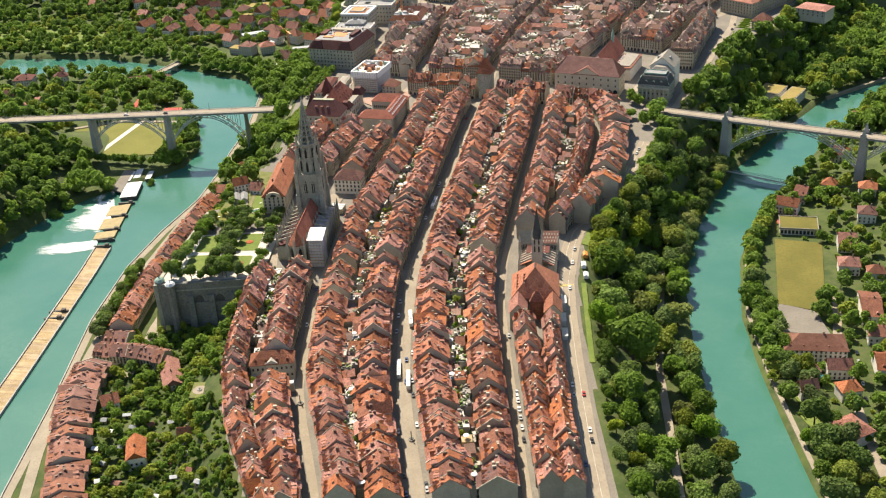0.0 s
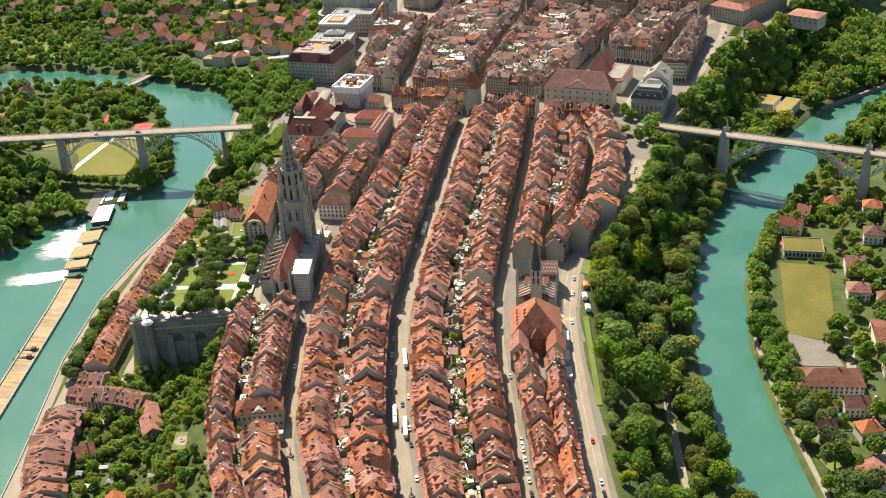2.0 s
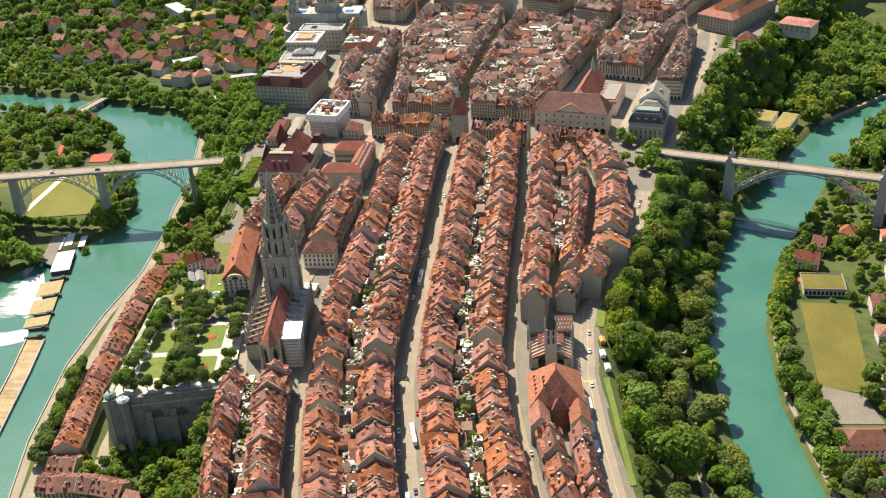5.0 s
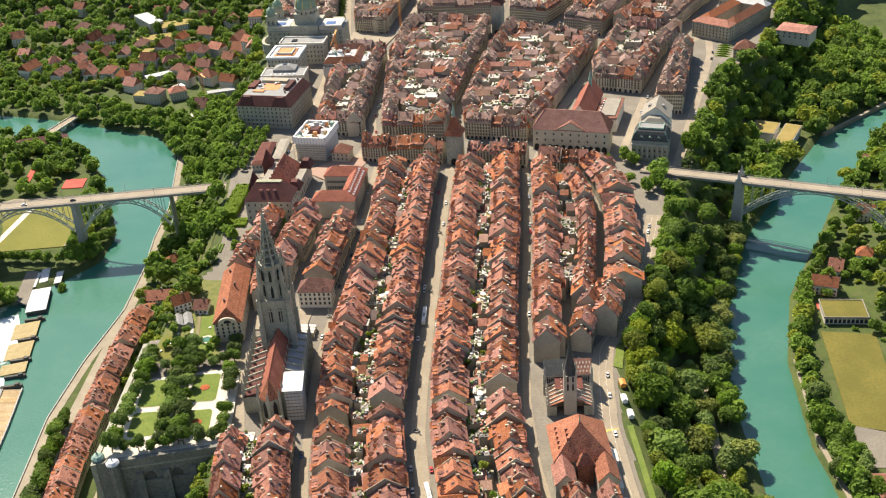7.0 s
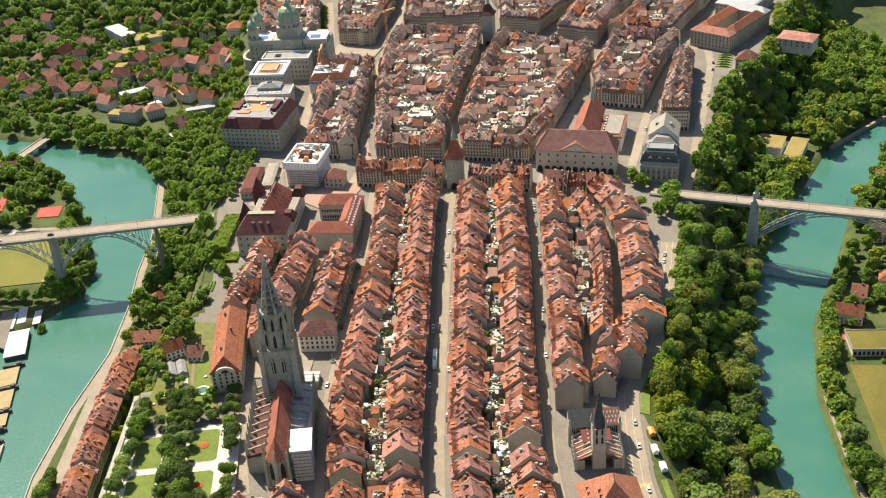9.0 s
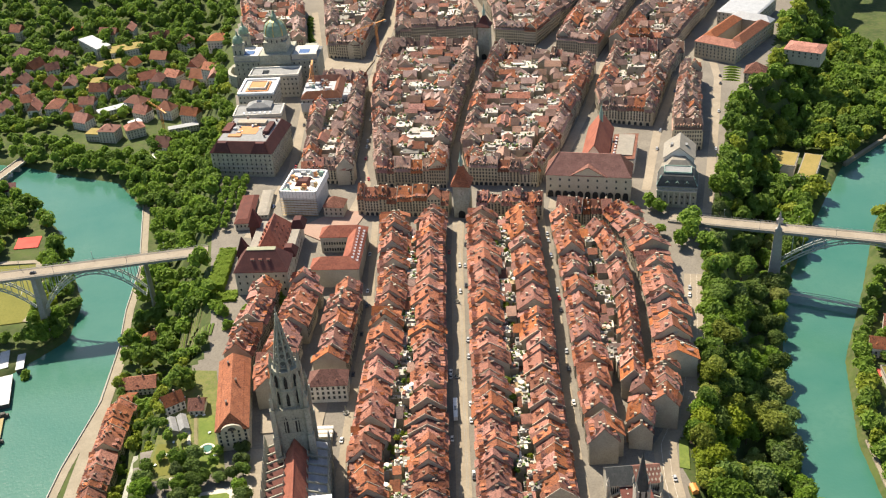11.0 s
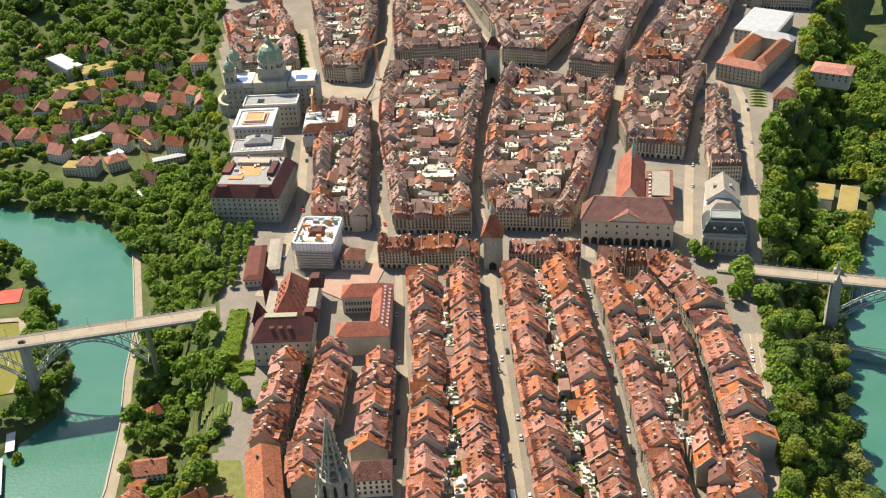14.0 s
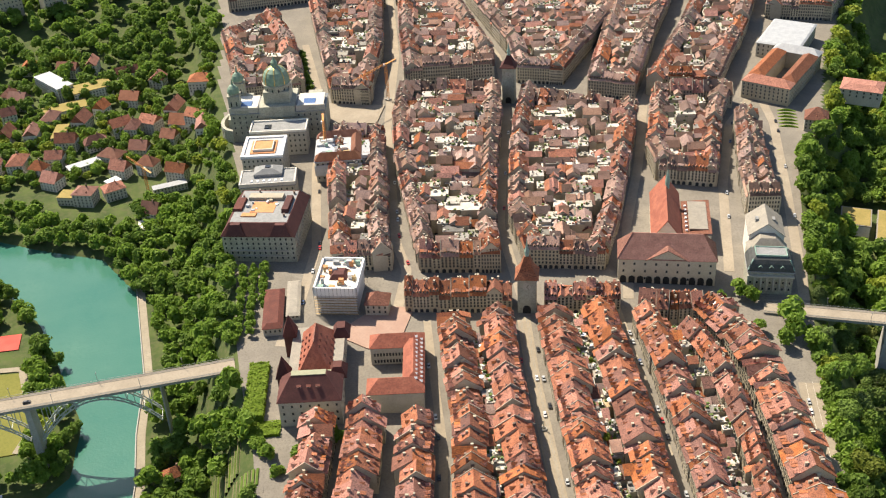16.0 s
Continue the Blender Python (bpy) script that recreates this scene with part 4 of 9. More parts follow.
# the grand hotel and the parliament wings on the terrace
g = bld("grand_hotel", -95, 1158, 52, 56, -22, 21, 8, "large grey grand hotel with dark red mansard roof", wall=M_STONE, roof=M_ROOF_D, top=(42, 46), bays=13, floors=5, sides="flr", dorm=9, dsides="flr")
b = Build()
b.box(-9, -9, 28.6, 8, 6, 29.3)
part("roof_terrace", b, M_TERRACE, g, "orange tiled roof terrace")
b = Build()
b.box(-22, -8, 29, -15, 10, 31, 0.9)
part("roof_house", b, M_ROOF_D, g)
part("roof_house", Build().box(14, -10, 29, 19, 12, 32, 0.9), M_ROOF_D, g)
chimneys(g, [(-18, 12), (17, -14), (18, 18), (-8, 20)], 29)
for sx in (-16, 16):
    b = Build()
    hip(b, 13, 9, 0, 7, 0.5, (7, 3))
    b.moved(pose(sx, -24.5, 22))
    part("corner_roof", b, M_ROOF_D, g)
b = Build()
b.box(-20.5, -22, 28.8, 20.5, 22, 29.1)
part("flat_roof", b, M_ZINC, g)
part("roof_house", Build().box(-14, 8, 29, 12, 15, 31.5, 0.95), M_WALL, g)
part("red_awning", Build().box(-14.5, -15.5, 29, -3, -10.5, 30.0, 0.9), M_TERRACE, g)
b = Build()
b.box(-21, -29.2, 4.6, 21, -28.0, 5.2)
b.box(-21, -29.2, 9.0, 21, -28.0, 9.5)
part("balcony", b, M_STONE_L, g)
flat_kit(g, 30, 32, 29.1, 9, 5)

e1 = bld("federal_wing", -84, 1220, 42, 22, -14, 16, 2.5, "grey federal office wing with a low metal roof", roof=M_ZINC, top=(40, 20), bays=10, floors=3)
part("attic_roof", Build().ring([[(-11, -1, 17.5), (11, -1, 17.5), (11, 13, 17.5), (-11, 13, 17.5)], [(-11, -1, 21), (11, -1, 21), (11, 13, 21), (-11, 13, 21)], [(-4, 3, 24), (4, 3, 24), (4, 9, 24), (-4, 9, 24)]]), M_ZINC, e1)
part("roof_light", Build().box(-2, 4, 23.9, 2, 8, 24.6), M_GLASS, e1)
part("parapet", Build().ring([[(sx * k, sy * k * 0.53, zz) for sx, sy in ((-1, -1), (1, -1), (1, 1), (-1, 1))] for k, zz in ((21.6, 16.2), (21.6, 19.2), (20.4, 19.2), (20.4, 16.4))], close=False), M_PLASTER, e1)
LIGHT = Build().ring([[(-1.2, -1.6, 0), (1.2, -1.6, 0), (1.2, 1.6, 0), (-1.2, 1.6, 0)], [(-0.7, -1.2, 1.1), (0.7, -1.2, 1.1), (0.7, 1.2, 1.1), (-0.7, 1.2, 1.1)]]).mesh("skylight", M_WHITE)
for i in range(6):
    o = new("skylight", LIGHT)
    o.parent = e1
    o.matrix_basis = pose(-12 + i * 4.6, -6.5, 18.0)
e2 = bld("federal_block", -80, 1258, 32, 34, -16, 24, 0.8, "federal office block with white parapets and orange terrace", roof=M_GREY, top=(31, 33), bays=9, floors=5, sides="flr")
b = Build().ring([[(sx * k, sy * k * 1.06, zz) for sx, sy in ((-1, -1), (1, -1), (1, 1), (-1, 1))] for k, zz in ((16.6, 24.4), (16.6, 26.0), (14.4, 26.0), (14.4, 24.6))], close=False)
part("parapet", b, M_WHITE, e2)
b = Build()
b.box(-10, -12, 24.6, 10, 10, 25.6)
part("roof_terrace", b, M_TERRACE, e2)
b = Build()
b.ring([[(sx * 8 * k, sy * 8.5 * k - 1, zz) for sx, sy in ((-1, -1), (1, -1), (1, 1), (-1, 1))] for k, zz in ((1.0, 25.5), (1.0, 27.6), (0.9, 27.6), (0.9, 26.8))], close=False)
part("roof_house", b, M_PLASTER, e2)
part("roof_house_deck", Build().box(-7.4, -8.8, 25.5, 7.4, 6.8, 27.0), M_TERRACE, e2)
e3 = bld("federal_court_wing", -62, 1296, 46, 20, -16, 21, 0.8, "long grey federal wing with a pale flat roof", roof=M_ZINC, top=(44, 18), bays=12, floors=4, sides="fr")
part("parapet", Build().ring([[(sx * 23.6 * k, sy * 10.6 * q, zz) for sx, sy in ((-1, -1), (1, -1), (1, 1), (-1, 1))] for k, q, zz in ((1, 1, 21.0), (1, 1, 23.0), (0.96, 0.91, 23.0), (0.96, 0.91, 21.4))], close=False), M_PLASTER, e3)
part("roof_light", Build().box(-12, -4, 21.7, -6, 3, 22.6, 0.9), M_GLASS, e3)

M_DOME = mat("bright_copper_green", (0.19, 0.28, 0.20), (0.27, 0.37, 0.27), (0.14, 0.20, 0.15), scale=0.3, fine=1.2, rough=0.6)
M_GOLD = mat("gilding", (0.6, 0.42, 0.12), (0.7, 0.5, 0.16), scale=0.5, fine=2, rough=0.35, metal=0.8)
M_SOLAR = mat("solar_glass", (0.08, 0.15, 0.32), (0.10, 0.18, 0.36), (0.06, 0.12, 0.26), scale=0.4, fine=2.0, rough=0.25)
parl = thing("parliament_building", pose(-55, 1330, float(LEVEL(1335)) + 4, 0, 0, -16), "sandstone parliament with green copper domes", "building")
b = Build()
b.box(-40, -16, -6, 40, 18, 22)
b.box(-44, -10, -30, -36, 14, 14)
part("wall", b, M_STONE, parl)
b = Build()
hip(b, 80, 34, 22, 26, 0.5, (60, 16))
part("roof", b, M_ZINC, parl)
b = Build()
b.box(-15, -17.5, 18, 15, 19, 27.5)
b.box(-36, -17, 20, -24, 19, 25)
b.box(24, -17, 20, 36, 19, 25)
part("attic_block", b, M_STONE, parl)
for sx in (-20, 20):
    part("solar_panel", Build().slab([(sx * 1.35 - 5, -12, 26.2), (sx * 1.35 + 5, -12, 26.2), (sx * 1.35 + 5, -3, 27.4), (sx * 1.35 - 5, -3, 27.4)], 0.2), M_SOLAR, parl, "blue solar panel field")
b = Build()
b.box(-11, -11, 20, 11, 11, 38)
b.lathe(0, 0, [(11.3, 36), (11.3, 41), (12.0, 41.4), (12.0, 42.6), (11.2, 43)], 28)
part("drum", b, M_STONE, parl)
b = Build()
b.lathe(0, 0, [(11.2, 43), (11.2, 46), (10.6, 49.5), (9.0, 53), (6.2, 55.6), (3.0, 57), (2.6, 60), (2.9, 60.5), (1.2, 62.5), (0.15, 66)], 28)
part("dome", b, M_DOME, parl, "green copper dome with gilded ribs")
for k in range(8):
    rib = Build()
    a = k * math.pi / 4
    pr = [(11.25, 43), (11.25, 46), (10.65, 49.5), (9.05, 53), (6.25, 55.6), (3.0, 57)]
    for (r0, z0), (r1, z1) in zip(pr, pr[1:]):
        rib.beam((r0 * math.cos(a), r0 * math.sin(a), z0), (r1 * math.cos(a), r1 * math.sin(a), z1), 0.55)
    part("dome_rib", rib, M_GOLD, parl, "gilded rib")
for k in range(14):
    a = k * 2 * math.pi / 14
    window(parl, pose(11.35 * math.cos(a), 11.35 * math.sin(a), 37, 0, 0, math.degrees(a) + 90), 1.4, 3.2)
for sx, sy in ((-36, -9), (-36, 17)):
    b = Build()
    b.box(sx - 4.8, sy - 4.8, -28, sx + 4.8, sy + 4.8, 37)
    b.box(sx - 5.2, sy - 5.2, 24, sx + 5.2, sy + 5.2, 25)
    b.box(sx - 5.3, sy - 5.3, 36, sx + 5.3, sy + 5.3, 37.2)
    b.lathe(sx, sy, [(4.6, 37), (4.6, 39)], 16)
    part("side_tower", b, M_STONE, parl)
    for zz in (6, 15, 28):
        for k in (-2.2, 2.2):
            window(parl, pose(sx + k, sy - 4.85, zz), 1.2, 4.0)
    b = Build()
    b.lathe(sx, sy, [(5.2, 39), (5.1, 40.5), (4.2, 43.2), (2.4, 45.2), (1.0, 46), (0.9, 48), (0.1, 51)], 16)
    part("side_dome", b, M_DOME, parl)
for sx in (-1, 1):
    part("roof_parapet", Build().box(min(sx * 16, sx * 40.5), -16.6, 22, max(sx * 16, sx * 40.5), -15.4, 27.2), M_STONE_L, parl)
    part("roof_deck", Build().box(min(sx * 17, sx * 39), -15.2, 25.4, max(sx * 17, sx * 39), 10, 26.35), M_PLASTER, parl, "pale flat roof deck")
fenestrate(parl, 80, 32, 2, 21, 16, 4, sides="f")
for i in range(9):
    b = Build()
    a0, a1 = math.radians(100 + 18 * i), math.radians(118 + 18 * i)
    b.prism([(-38 + 15 * math.cos(a0), 3 + 21 * math.sin(a0)), (-38 + 15 * math.cos(a1), 3 + 21 * math.sin(a1)), (-38 + 12 * math.cos(a1), 3 + 18 * math.sin(a1)), (-38 + 12 * math.cos(a0), 3 + 18 * math.sin(a0))], -30, 7)
    part("colonnade_bay", b, M_STONE, parl)
    am_ = (a0 + a1) / 2
    for zz in (-14, -6, 1):
        window(parl, pose(-38 + 14.7 * math.cos(am_), 3 + 20.6 * math.sin(am_), zz, 0, 0, math.degrees(am_) + 90), 2.0, 4.2)

# granary, theatre and church near the northern bridge
korn = bld("granary", 153, 1017, 64, 22, -24.5, 19, 14, "long sandstone granary with a dark hipped roof and arcade", wall=M_CREAM, roof=M_ROOF_B, top=(46, 0.6), bays=9, floors=3, sides="fr", dorm=8)
b = Build()
b.add([(-13, -11.4, 18.6), (13, -11.4, 18.6), (0, -11.4, 26), (0, -4, 27)], [(0, 1, 2)])
part("pediment", b, M_CREAM, korn)
# Pediment roof and hip ends get brighter tiles: sunlight put into the colour.
b = Build().slab([(-14.5, -12.3, 18.6), (0, -12.3, 26.9), (0, -4.6, 26.9), (-13.5, -11.0, 19.5)], 0.35).slab([(0, -12.3, 26.9), (14.5, -12.3, 18.6), (13.5, -11.0, 19.5), (0, -4.6, 26.9)], 0.35)
part("pediment_roof", b, M_ROOF, korn, "orange-red tiled pediment roof")
for sx in (-1, 1):
    part("hip_tiles", Build().slab([(sx * 32.9, -11.9, 19.2), (sx * 32.9, 11.9, 19.2), (sx * 23.2, 0.4, 33.3), (sx * 23.2, -0.4, 33.3)][::sx], 0.2), M_ROOF, korn, "brighter red tiles of the hipped end")
# Arcade openings are near-black plates on the wall, painted as inner shade.
ARCH = Build()
ARCH.ring([[(2.0 * c, y, 2.6 + 2.0 * s) for c, s in [(math.cos(math.pi * i / 8), math.sin(math.pi * i / 8)) for i in range(9)]] + [(-2.0, y, -2), (2.0, y, -2)] for y in (-0.3, 0.02)])
am = ARCH.mesh("arcade_arch", M_DARK)
for i in range(11):
    o = new("arcade_arch", am)
    o.parent = korn
    o.matrix_basis = pose(-28.5 + i * 5.7, -11.15, 0) @ Matrix.Diagonal((1.05, 1, 1.25, 1))

th = bld("city_theatre", 210.5, 983, 29, 20, -25, 17, 0.8, "theatre with a dark curved mansard roof and columned front", wall=M_STONE, roof=M_ZINC, top=(28, 19), bays=7, floors=3, sides="fr")
for i in range(6):
    b = Build()
    b.lathe(-10 + i * 4, -10.9, [(0.75, 3), (0.7, 13), (0.9, 13.5)], 8)
    part("column", b, M_STONE_L, th)
part("cornice", Build().box(-14.9, -11.9, 13.5, 14.9, -10.0, 14.6), M_STONE_L, th)
part("mansard_roof", Build().ring([[(sx * (15.0 - e), sy * (10.4 - e), z) for sx, sy in ((-1, -1), (1, -1), (1, 1), (-1, 1))] for e, z in ((0, 17.4), (0.5, 19.6), (1.5, 22.2), (3.0, 24.6), (5.2, 26.2))]), M_SLATE, th, "dark slate curved mansard")
for e in (-1, 1):
    for f in (-1, 1):
        part("mansard_ridge", Build().beam((e * 14.6, f * 10.0, 18.5), (e * 11.6, f * 7.2, 24.9), 0.8), M_COPPER, th)
part("mansard_cap", Build().ring([[(sx * 9.9, sy * 5.3, z) for sx, sy in ((-1, -1), (1, -1), (1, 1), (-1, 1))] for z in (26.1, 26.6)]), M_ZINC, th)
part("cap_rail", Build().ring([[(sx * (10.1 - e), sy * (5.5 - e), z) for sx, sy in ((-1, -1), (1, -1), (1, 1), (-1, 1))] for e, z in ((0, 25.9), (0, 27.2), (0.5, 27.2), (0.5, 26.4))], close=False), M_COPPER, th)
bw, br, pn = Build(), Build(), Build()
dormer(bw, br, 0, 2.6, 0, 1, 0, 1.6, 1.8, "gable", pn)
td = dormer_mesh(bw, br, pn, (M_STONE_L, M_COPPER))
for x in (-7, 0, 7):
    o = new("dormer", td)
    o.parent = th
    o.matrix_basis = pose(x, -9.6, 18.6)
part("foyer_wall", Build().box(-13, 10, -4, 13, 24, 18), M_STONE, th)
part("foyer_roof", Build().ring([[(-13.4, 9.8, 18), (13.4, 9.8, 18), (13.4, 24, 18), (-13.4, 24, 18)], [(-5, 17, 26), (5, 17, 26), (5, 24, 26), (-5, 24, 26)]]), M_ZINC2, th)
b = Build()
gable(b, 24, 50, -11.5, 11.5, -4, 24, 33)
b.moved(pose(0, 0, 0, 0, 0, 90) @ Matrix.Diagonal((1, -1, 1, 1)))
part("stage_wall", b, M_PLASTER, th, "pale gabled stage house")
b = Build()
roof_pair(b, 23.4, 50.5, -11.5, 11.5, 24, 33, 0.8, 0.4)
b.moved(pose(0, 0, 0, 0, 0, 90) @ Matrix.Diagonal((1, -1, 1, 1)))
part("stage_roof", b, M_ZINC2, th)
for x in (-6, 5):
    part("roof_vent", Build().box(x - 1, 34, 28, x + 1, 38, 30.6), M_ZINC, th)

fr = thing("old_church", pose(178, 1066, float(LEVEL(1066)), 0, 0, -25), "plain old church with a long red tiled roof", "church")
b = Build()
gable(b, -30, 34, -9, 11, -5, 13, 27)
b.moved(pose(0, 0, 0, 0, 0, 90))
part("wall", b, M_PLASTER, fr)
b = Build()
roof_pair(b, -30.5, 34.5, -9, 11, 13, 27, 0.8, 0.35)
b.moved(pose(0, 0, 0, 0, 0, 90))
part("roof", b, M_ROOF_R, fr)
b = Build()
b.lathe(0, 20, [(1.6, 24), (1.6, 30), (1.9, 30.2), (0.1, 40)], 6)
part("ridge_turret", b, M_COPPER, fr)
b = Build()
b.box(11, -22, -4, 30, 24, 11)
part("aisle_wall", b, M_PLASTER, fr)
b = Build()
b.slab([(10.5, -22.5, 11.2), (30.5, -22.5, 13), (30.5, 24.5, 13), (10.5, 24.5, 11.2)], 0.3)
part("aisle_roof", b, M_ROOF, fr)
part("flat_roof", Build().box(15, -17, 12.4, 28, 21, 13.4), M_ZINC2, fr)
for i in range(7):
    part("roof_light", Build().box(12.4, -18 + i * 5.6, 11.6, 14.2, -16.2 + i * 5.6, 12.6, 0.8), M_WHITE, fr)

# barracks block and the villa with its garden
bar = thing("police_barracks", pose(386, 1254, float(LEVEL(1255)), 0, 0, -50), "large barracks block round a courtyard with red roofs", "building")
for cx, cy, w, d in ((0, -38, 42, 14), (14.5, 1, 13, 64), (-14.5, 1, 13, 64), (0, 39.5, 42, 13)):
    b = Build()
    b.box(cx - w / 2, cy - d / 2, -6, cx + w / 2, cy + d / 2, 16)
    part("wall", b, M_WALL, bar)
    b = Build()
    hip(b, w, d, 0, 5, 0.6)
    b.moved(pose(cx, cy, 16))
    part("roof", b, M_ROOF if cy < 30 else M_GREY, bar)
fenestrate(bar, 42, 90, 2, 15, 11, 4, sides="f")
for i in range(18):
    for fl in range(4):
        window(bar, pose(21.05, -42 + i * 4.9, 2 + fl * 3.5, 0, 0, 90))
bld("hip_roofed_villa", 365, 1167, 18, 17, -34, 11, 8, "villa with a steep red hipped roof on the terrace", bays=6, floors=3, sides="fr", dorm=3, dsides="fr")
for i in range(6):
    u = i / 5
    x, y = 346 + 14 * u, 1176 + 27 * u
    ob = thing("clipped_hedge", pose(x, y, float(LEVEL(y)), 0, 0, -30), "clipped green hedge row in a terrace garden", "hedge", "terrace hedges")
    part("foliage", Build().box(-8, -0.9, 0, 8, 0.9, 1.7, 0.3), M_HEDGE, ob)
bld("studio_building", 436, 1206, 34, 24, -42, 9, 3, "low building with an orange-red roof among trees", bays=6, floors=2, top=(22, 10))
bld("institute_building", 432, 1322, 40, 64, -46, 14, 1, "institute with a white flat metal roof", roof=M_GREY, top=(38, 62), bays=9, floors=3, sides="fr")

# ---- towers over the streets ----
def gate_tower(cx, cy, ang, w, h, rise, label, top_mat):
    ob = thing("clock_tower" if rise > 12 else "gate_tower", pose(cx, cy, float(LEVEL(cy)), 0, 0, ang), label, "tower")
    b = Build()
    b.box(-w / 2, -w / 2, -4, w / 2, w / 2, h)
    b.box(-w / 2 - 0.4, -w / 2 - 0.4, h - 1, w / 2 + 0.4, w / 2 + 0.4, h)
    part("shaft", b, M_STONE, ob)
    b = Build()
    x = w / 2 + 1.6
    b.ring([[(sx * x * k, sy * x * k, z) for sx, sy in ((-1, -1), (1, -1), (1, 1), (-1, 1))] for k, z in ((1.0, h - 0.4), (1.02, h), (0.62, h + rise * 0.34), (0.40, h + rise * 0.7), (0.22, h + rise))])
    part("roof", b, top_mat, ob)
    b = Build()
    b.lathe(0, 0, [(1.5, h + rise - 0.5), (1.5, h + rise + 3), (1.9, h + rise + 3.2), (0.9, h + rise + 6), (0.12, h + rise + 12)], 6)
    part("lantern", b, M_COPPER, ob)
    dial = Build().lathe(0, 0, [(2.6, 0), (2.6, 0.25)], 20).moved(pose(0, -w / 2 - 0.02, h - 6, 90)).mesh("clock_dial", M_STONE_L)
    hand = Build().box(-0.12, -0.08, 0, 0.12, 0.02, 2.2).mesh("dial_pointer", M_DARK)
    o = new("clock_dial", dial)
    o.parent = ob
    for a in (40, 150):
        p = new("dial_pointer", hand)
        p.parent = o
        p.matrix_basis = pose(0, -w / 2 - 0.35, h - 6, 0, a, 0)
    # No passage is cut: a near-black plate paints the shade in the gate.
    b = Build()
    b.ring([[(2.6 * c, y, 3.4 + 2.6 * s) for c, s in [(math.cos(math.pi * i / 8), math.sin(math.pi * i / 8)) for i in range(9)]] + [(-2.6, y, -2), (2.6, y, -2)] for y in (-w / 2 - 0.25, -w / 2 + 0.02)])
    part("gate_arch", b, M_DARK, ob)
    return ob


gate_tower(52, 1014, -23, 12, 27, 14, "medieval clock tower with red flared roof and copper lantern", M_ROOF)
gate_tower(147, 1312, -28, 11, 34, 10, "square stone gate tower with dark pointed roof", M_ROOF_D)

# the old mansion with its forecourt in the terrace of houses
man = bld("old_mansion", -113, 585, 27, 13, 2, 12.5, 6, "pale classical mansion with pediment and forecourt", roof=M_ROOF, bays=9, floors=2, sides="f", dorm=4)
b = Build()
b.add([(-5, -7.0, 12.4), (5, -7.0, 12.4), (0, -7.0, 15.4), (-5, -2, 15.0), (5, -2, 15.0), (0, 0, 16)], [(0, 1, 2), (0, 2, 5, 3), (1, 4, 5, 2)])
part("pediment", b, M_STONE_L, man)
b = Build()
b.box(-13.5, -19.5, -3, 13.5, -16.5, 5.2)
b.box(-13.5, -16.6, -3, -10.5, -6.6, 5.2)
part("forecourt_wing", b, M_STONE_L, man)
b = Build()
b.box(-13.8, -19.8, 5.2, 13.8, -16.2, 5.7)
b.box(-13.8, -16.2, 5.2, -10.2, -6.6, 5.7)
part("wing_roof", b, M_GREY, man)
col = bld("collegiate_house", -131, 836, 18, 66, -5, 13.5, 9, "long collegiate house with red hipped roof and curved gable", wall=M_CREAM, roof=M_ROOF, top=(0.4, 58), bays=5, floors=4, sides="fr", dorm=6, dsides="lr")
b = Build().ring([[(6.2 * math.cos(math.pi * k / 10), y, 13.2 + 4.2 * math.sin(math.pi * k / 10)) for k in range(11)] for y in (-33.9, -32.6)])
part("curved_gable", b, M_CREAM, col, "pale curved gable with a round arch")
part("gable_window", Build().ring([[(2.4 * math.cos(math.pi * k / 10), y, 13.4 + 2.4 * math.sin(math.pi * k / 10)) for k in range(11)] for y in (-34.05, -33.8)]), M_GLASS, col)
chimneys(col, [(-2.5, -18), (2.5, 2), (-2.5, 20)], 20.5)
bld("foundation_house", -74.4, 835.5, 22.5, 14, -13, 12.5, 7, "cream stone house with hipped red roof on the square", wall=M_PLASTER, roof=M_ROOF, bays=7, floors=3, sides="fr", dorm=2)

# ---- the minster ----
# Darker copy of the sandstone, for the shade inside the spire.
M_SPIRE_IN = mat("shaded_tracery_stone", (0.15, 0.147, 0.12), (0.2, 0.195, 0.16), (0.1, 0.1, 0.085), scale=0.3, fine=1.2, bump=0.5)
def pinnacle(b, x, y, z0, z1, w):
    b.box(x - w / 2, y - w / 2, z0, x + w / 2, y + w / 2, z0 + (z1 - z0) * 0.55)
    b.lathe(x, y, [(w * 0.62, z0 + (z1 - z0) * 0.55), (w * 0.5, z0 + (z1 - z0) * 0.6), (0.06, z1)], 4, math.pi / 4)


def lancet(w, h, d=0.5):
    """A pointed window: a dark pane that sits in the wall."""
    pts = [(-w / 2, 0), (w / 2, 0), (w / 2, h * 0.65), (w * 0.3, h * 0.85), (0, h), (-w * 0.3, h * 0.85), (-w / 2, h * 0.65)]
    return Build().ring([[(x, y, z) for x, z in pts] for y in (-0.12, d)])


minster = thing("minster", pose(-99, 781, 41, 0, 0, -7.5), "late gothic sandstone minster with tall openwork spire", "church")
b = Build()
b.box(-8.8, -8.5, -3, 8.8, 8.5, 45)
b.box(-9.3, -9.0, 44, 9.3, 9.0, 46.5)
for zc in (17, 30, 39):
    b.box(-9.2, -8.9, zc, 9.2, 8.9, zc + 0.8)
part("tower_base", b, M_STONE, minster)
for i in range(5):
    x = -6.4 + i * 3.2
    part("wall_shaft", Build().box(x - 0.3, -9.0, 20, x + 0.3, -8.4, 44), M_STONE, minster)
b = Build()
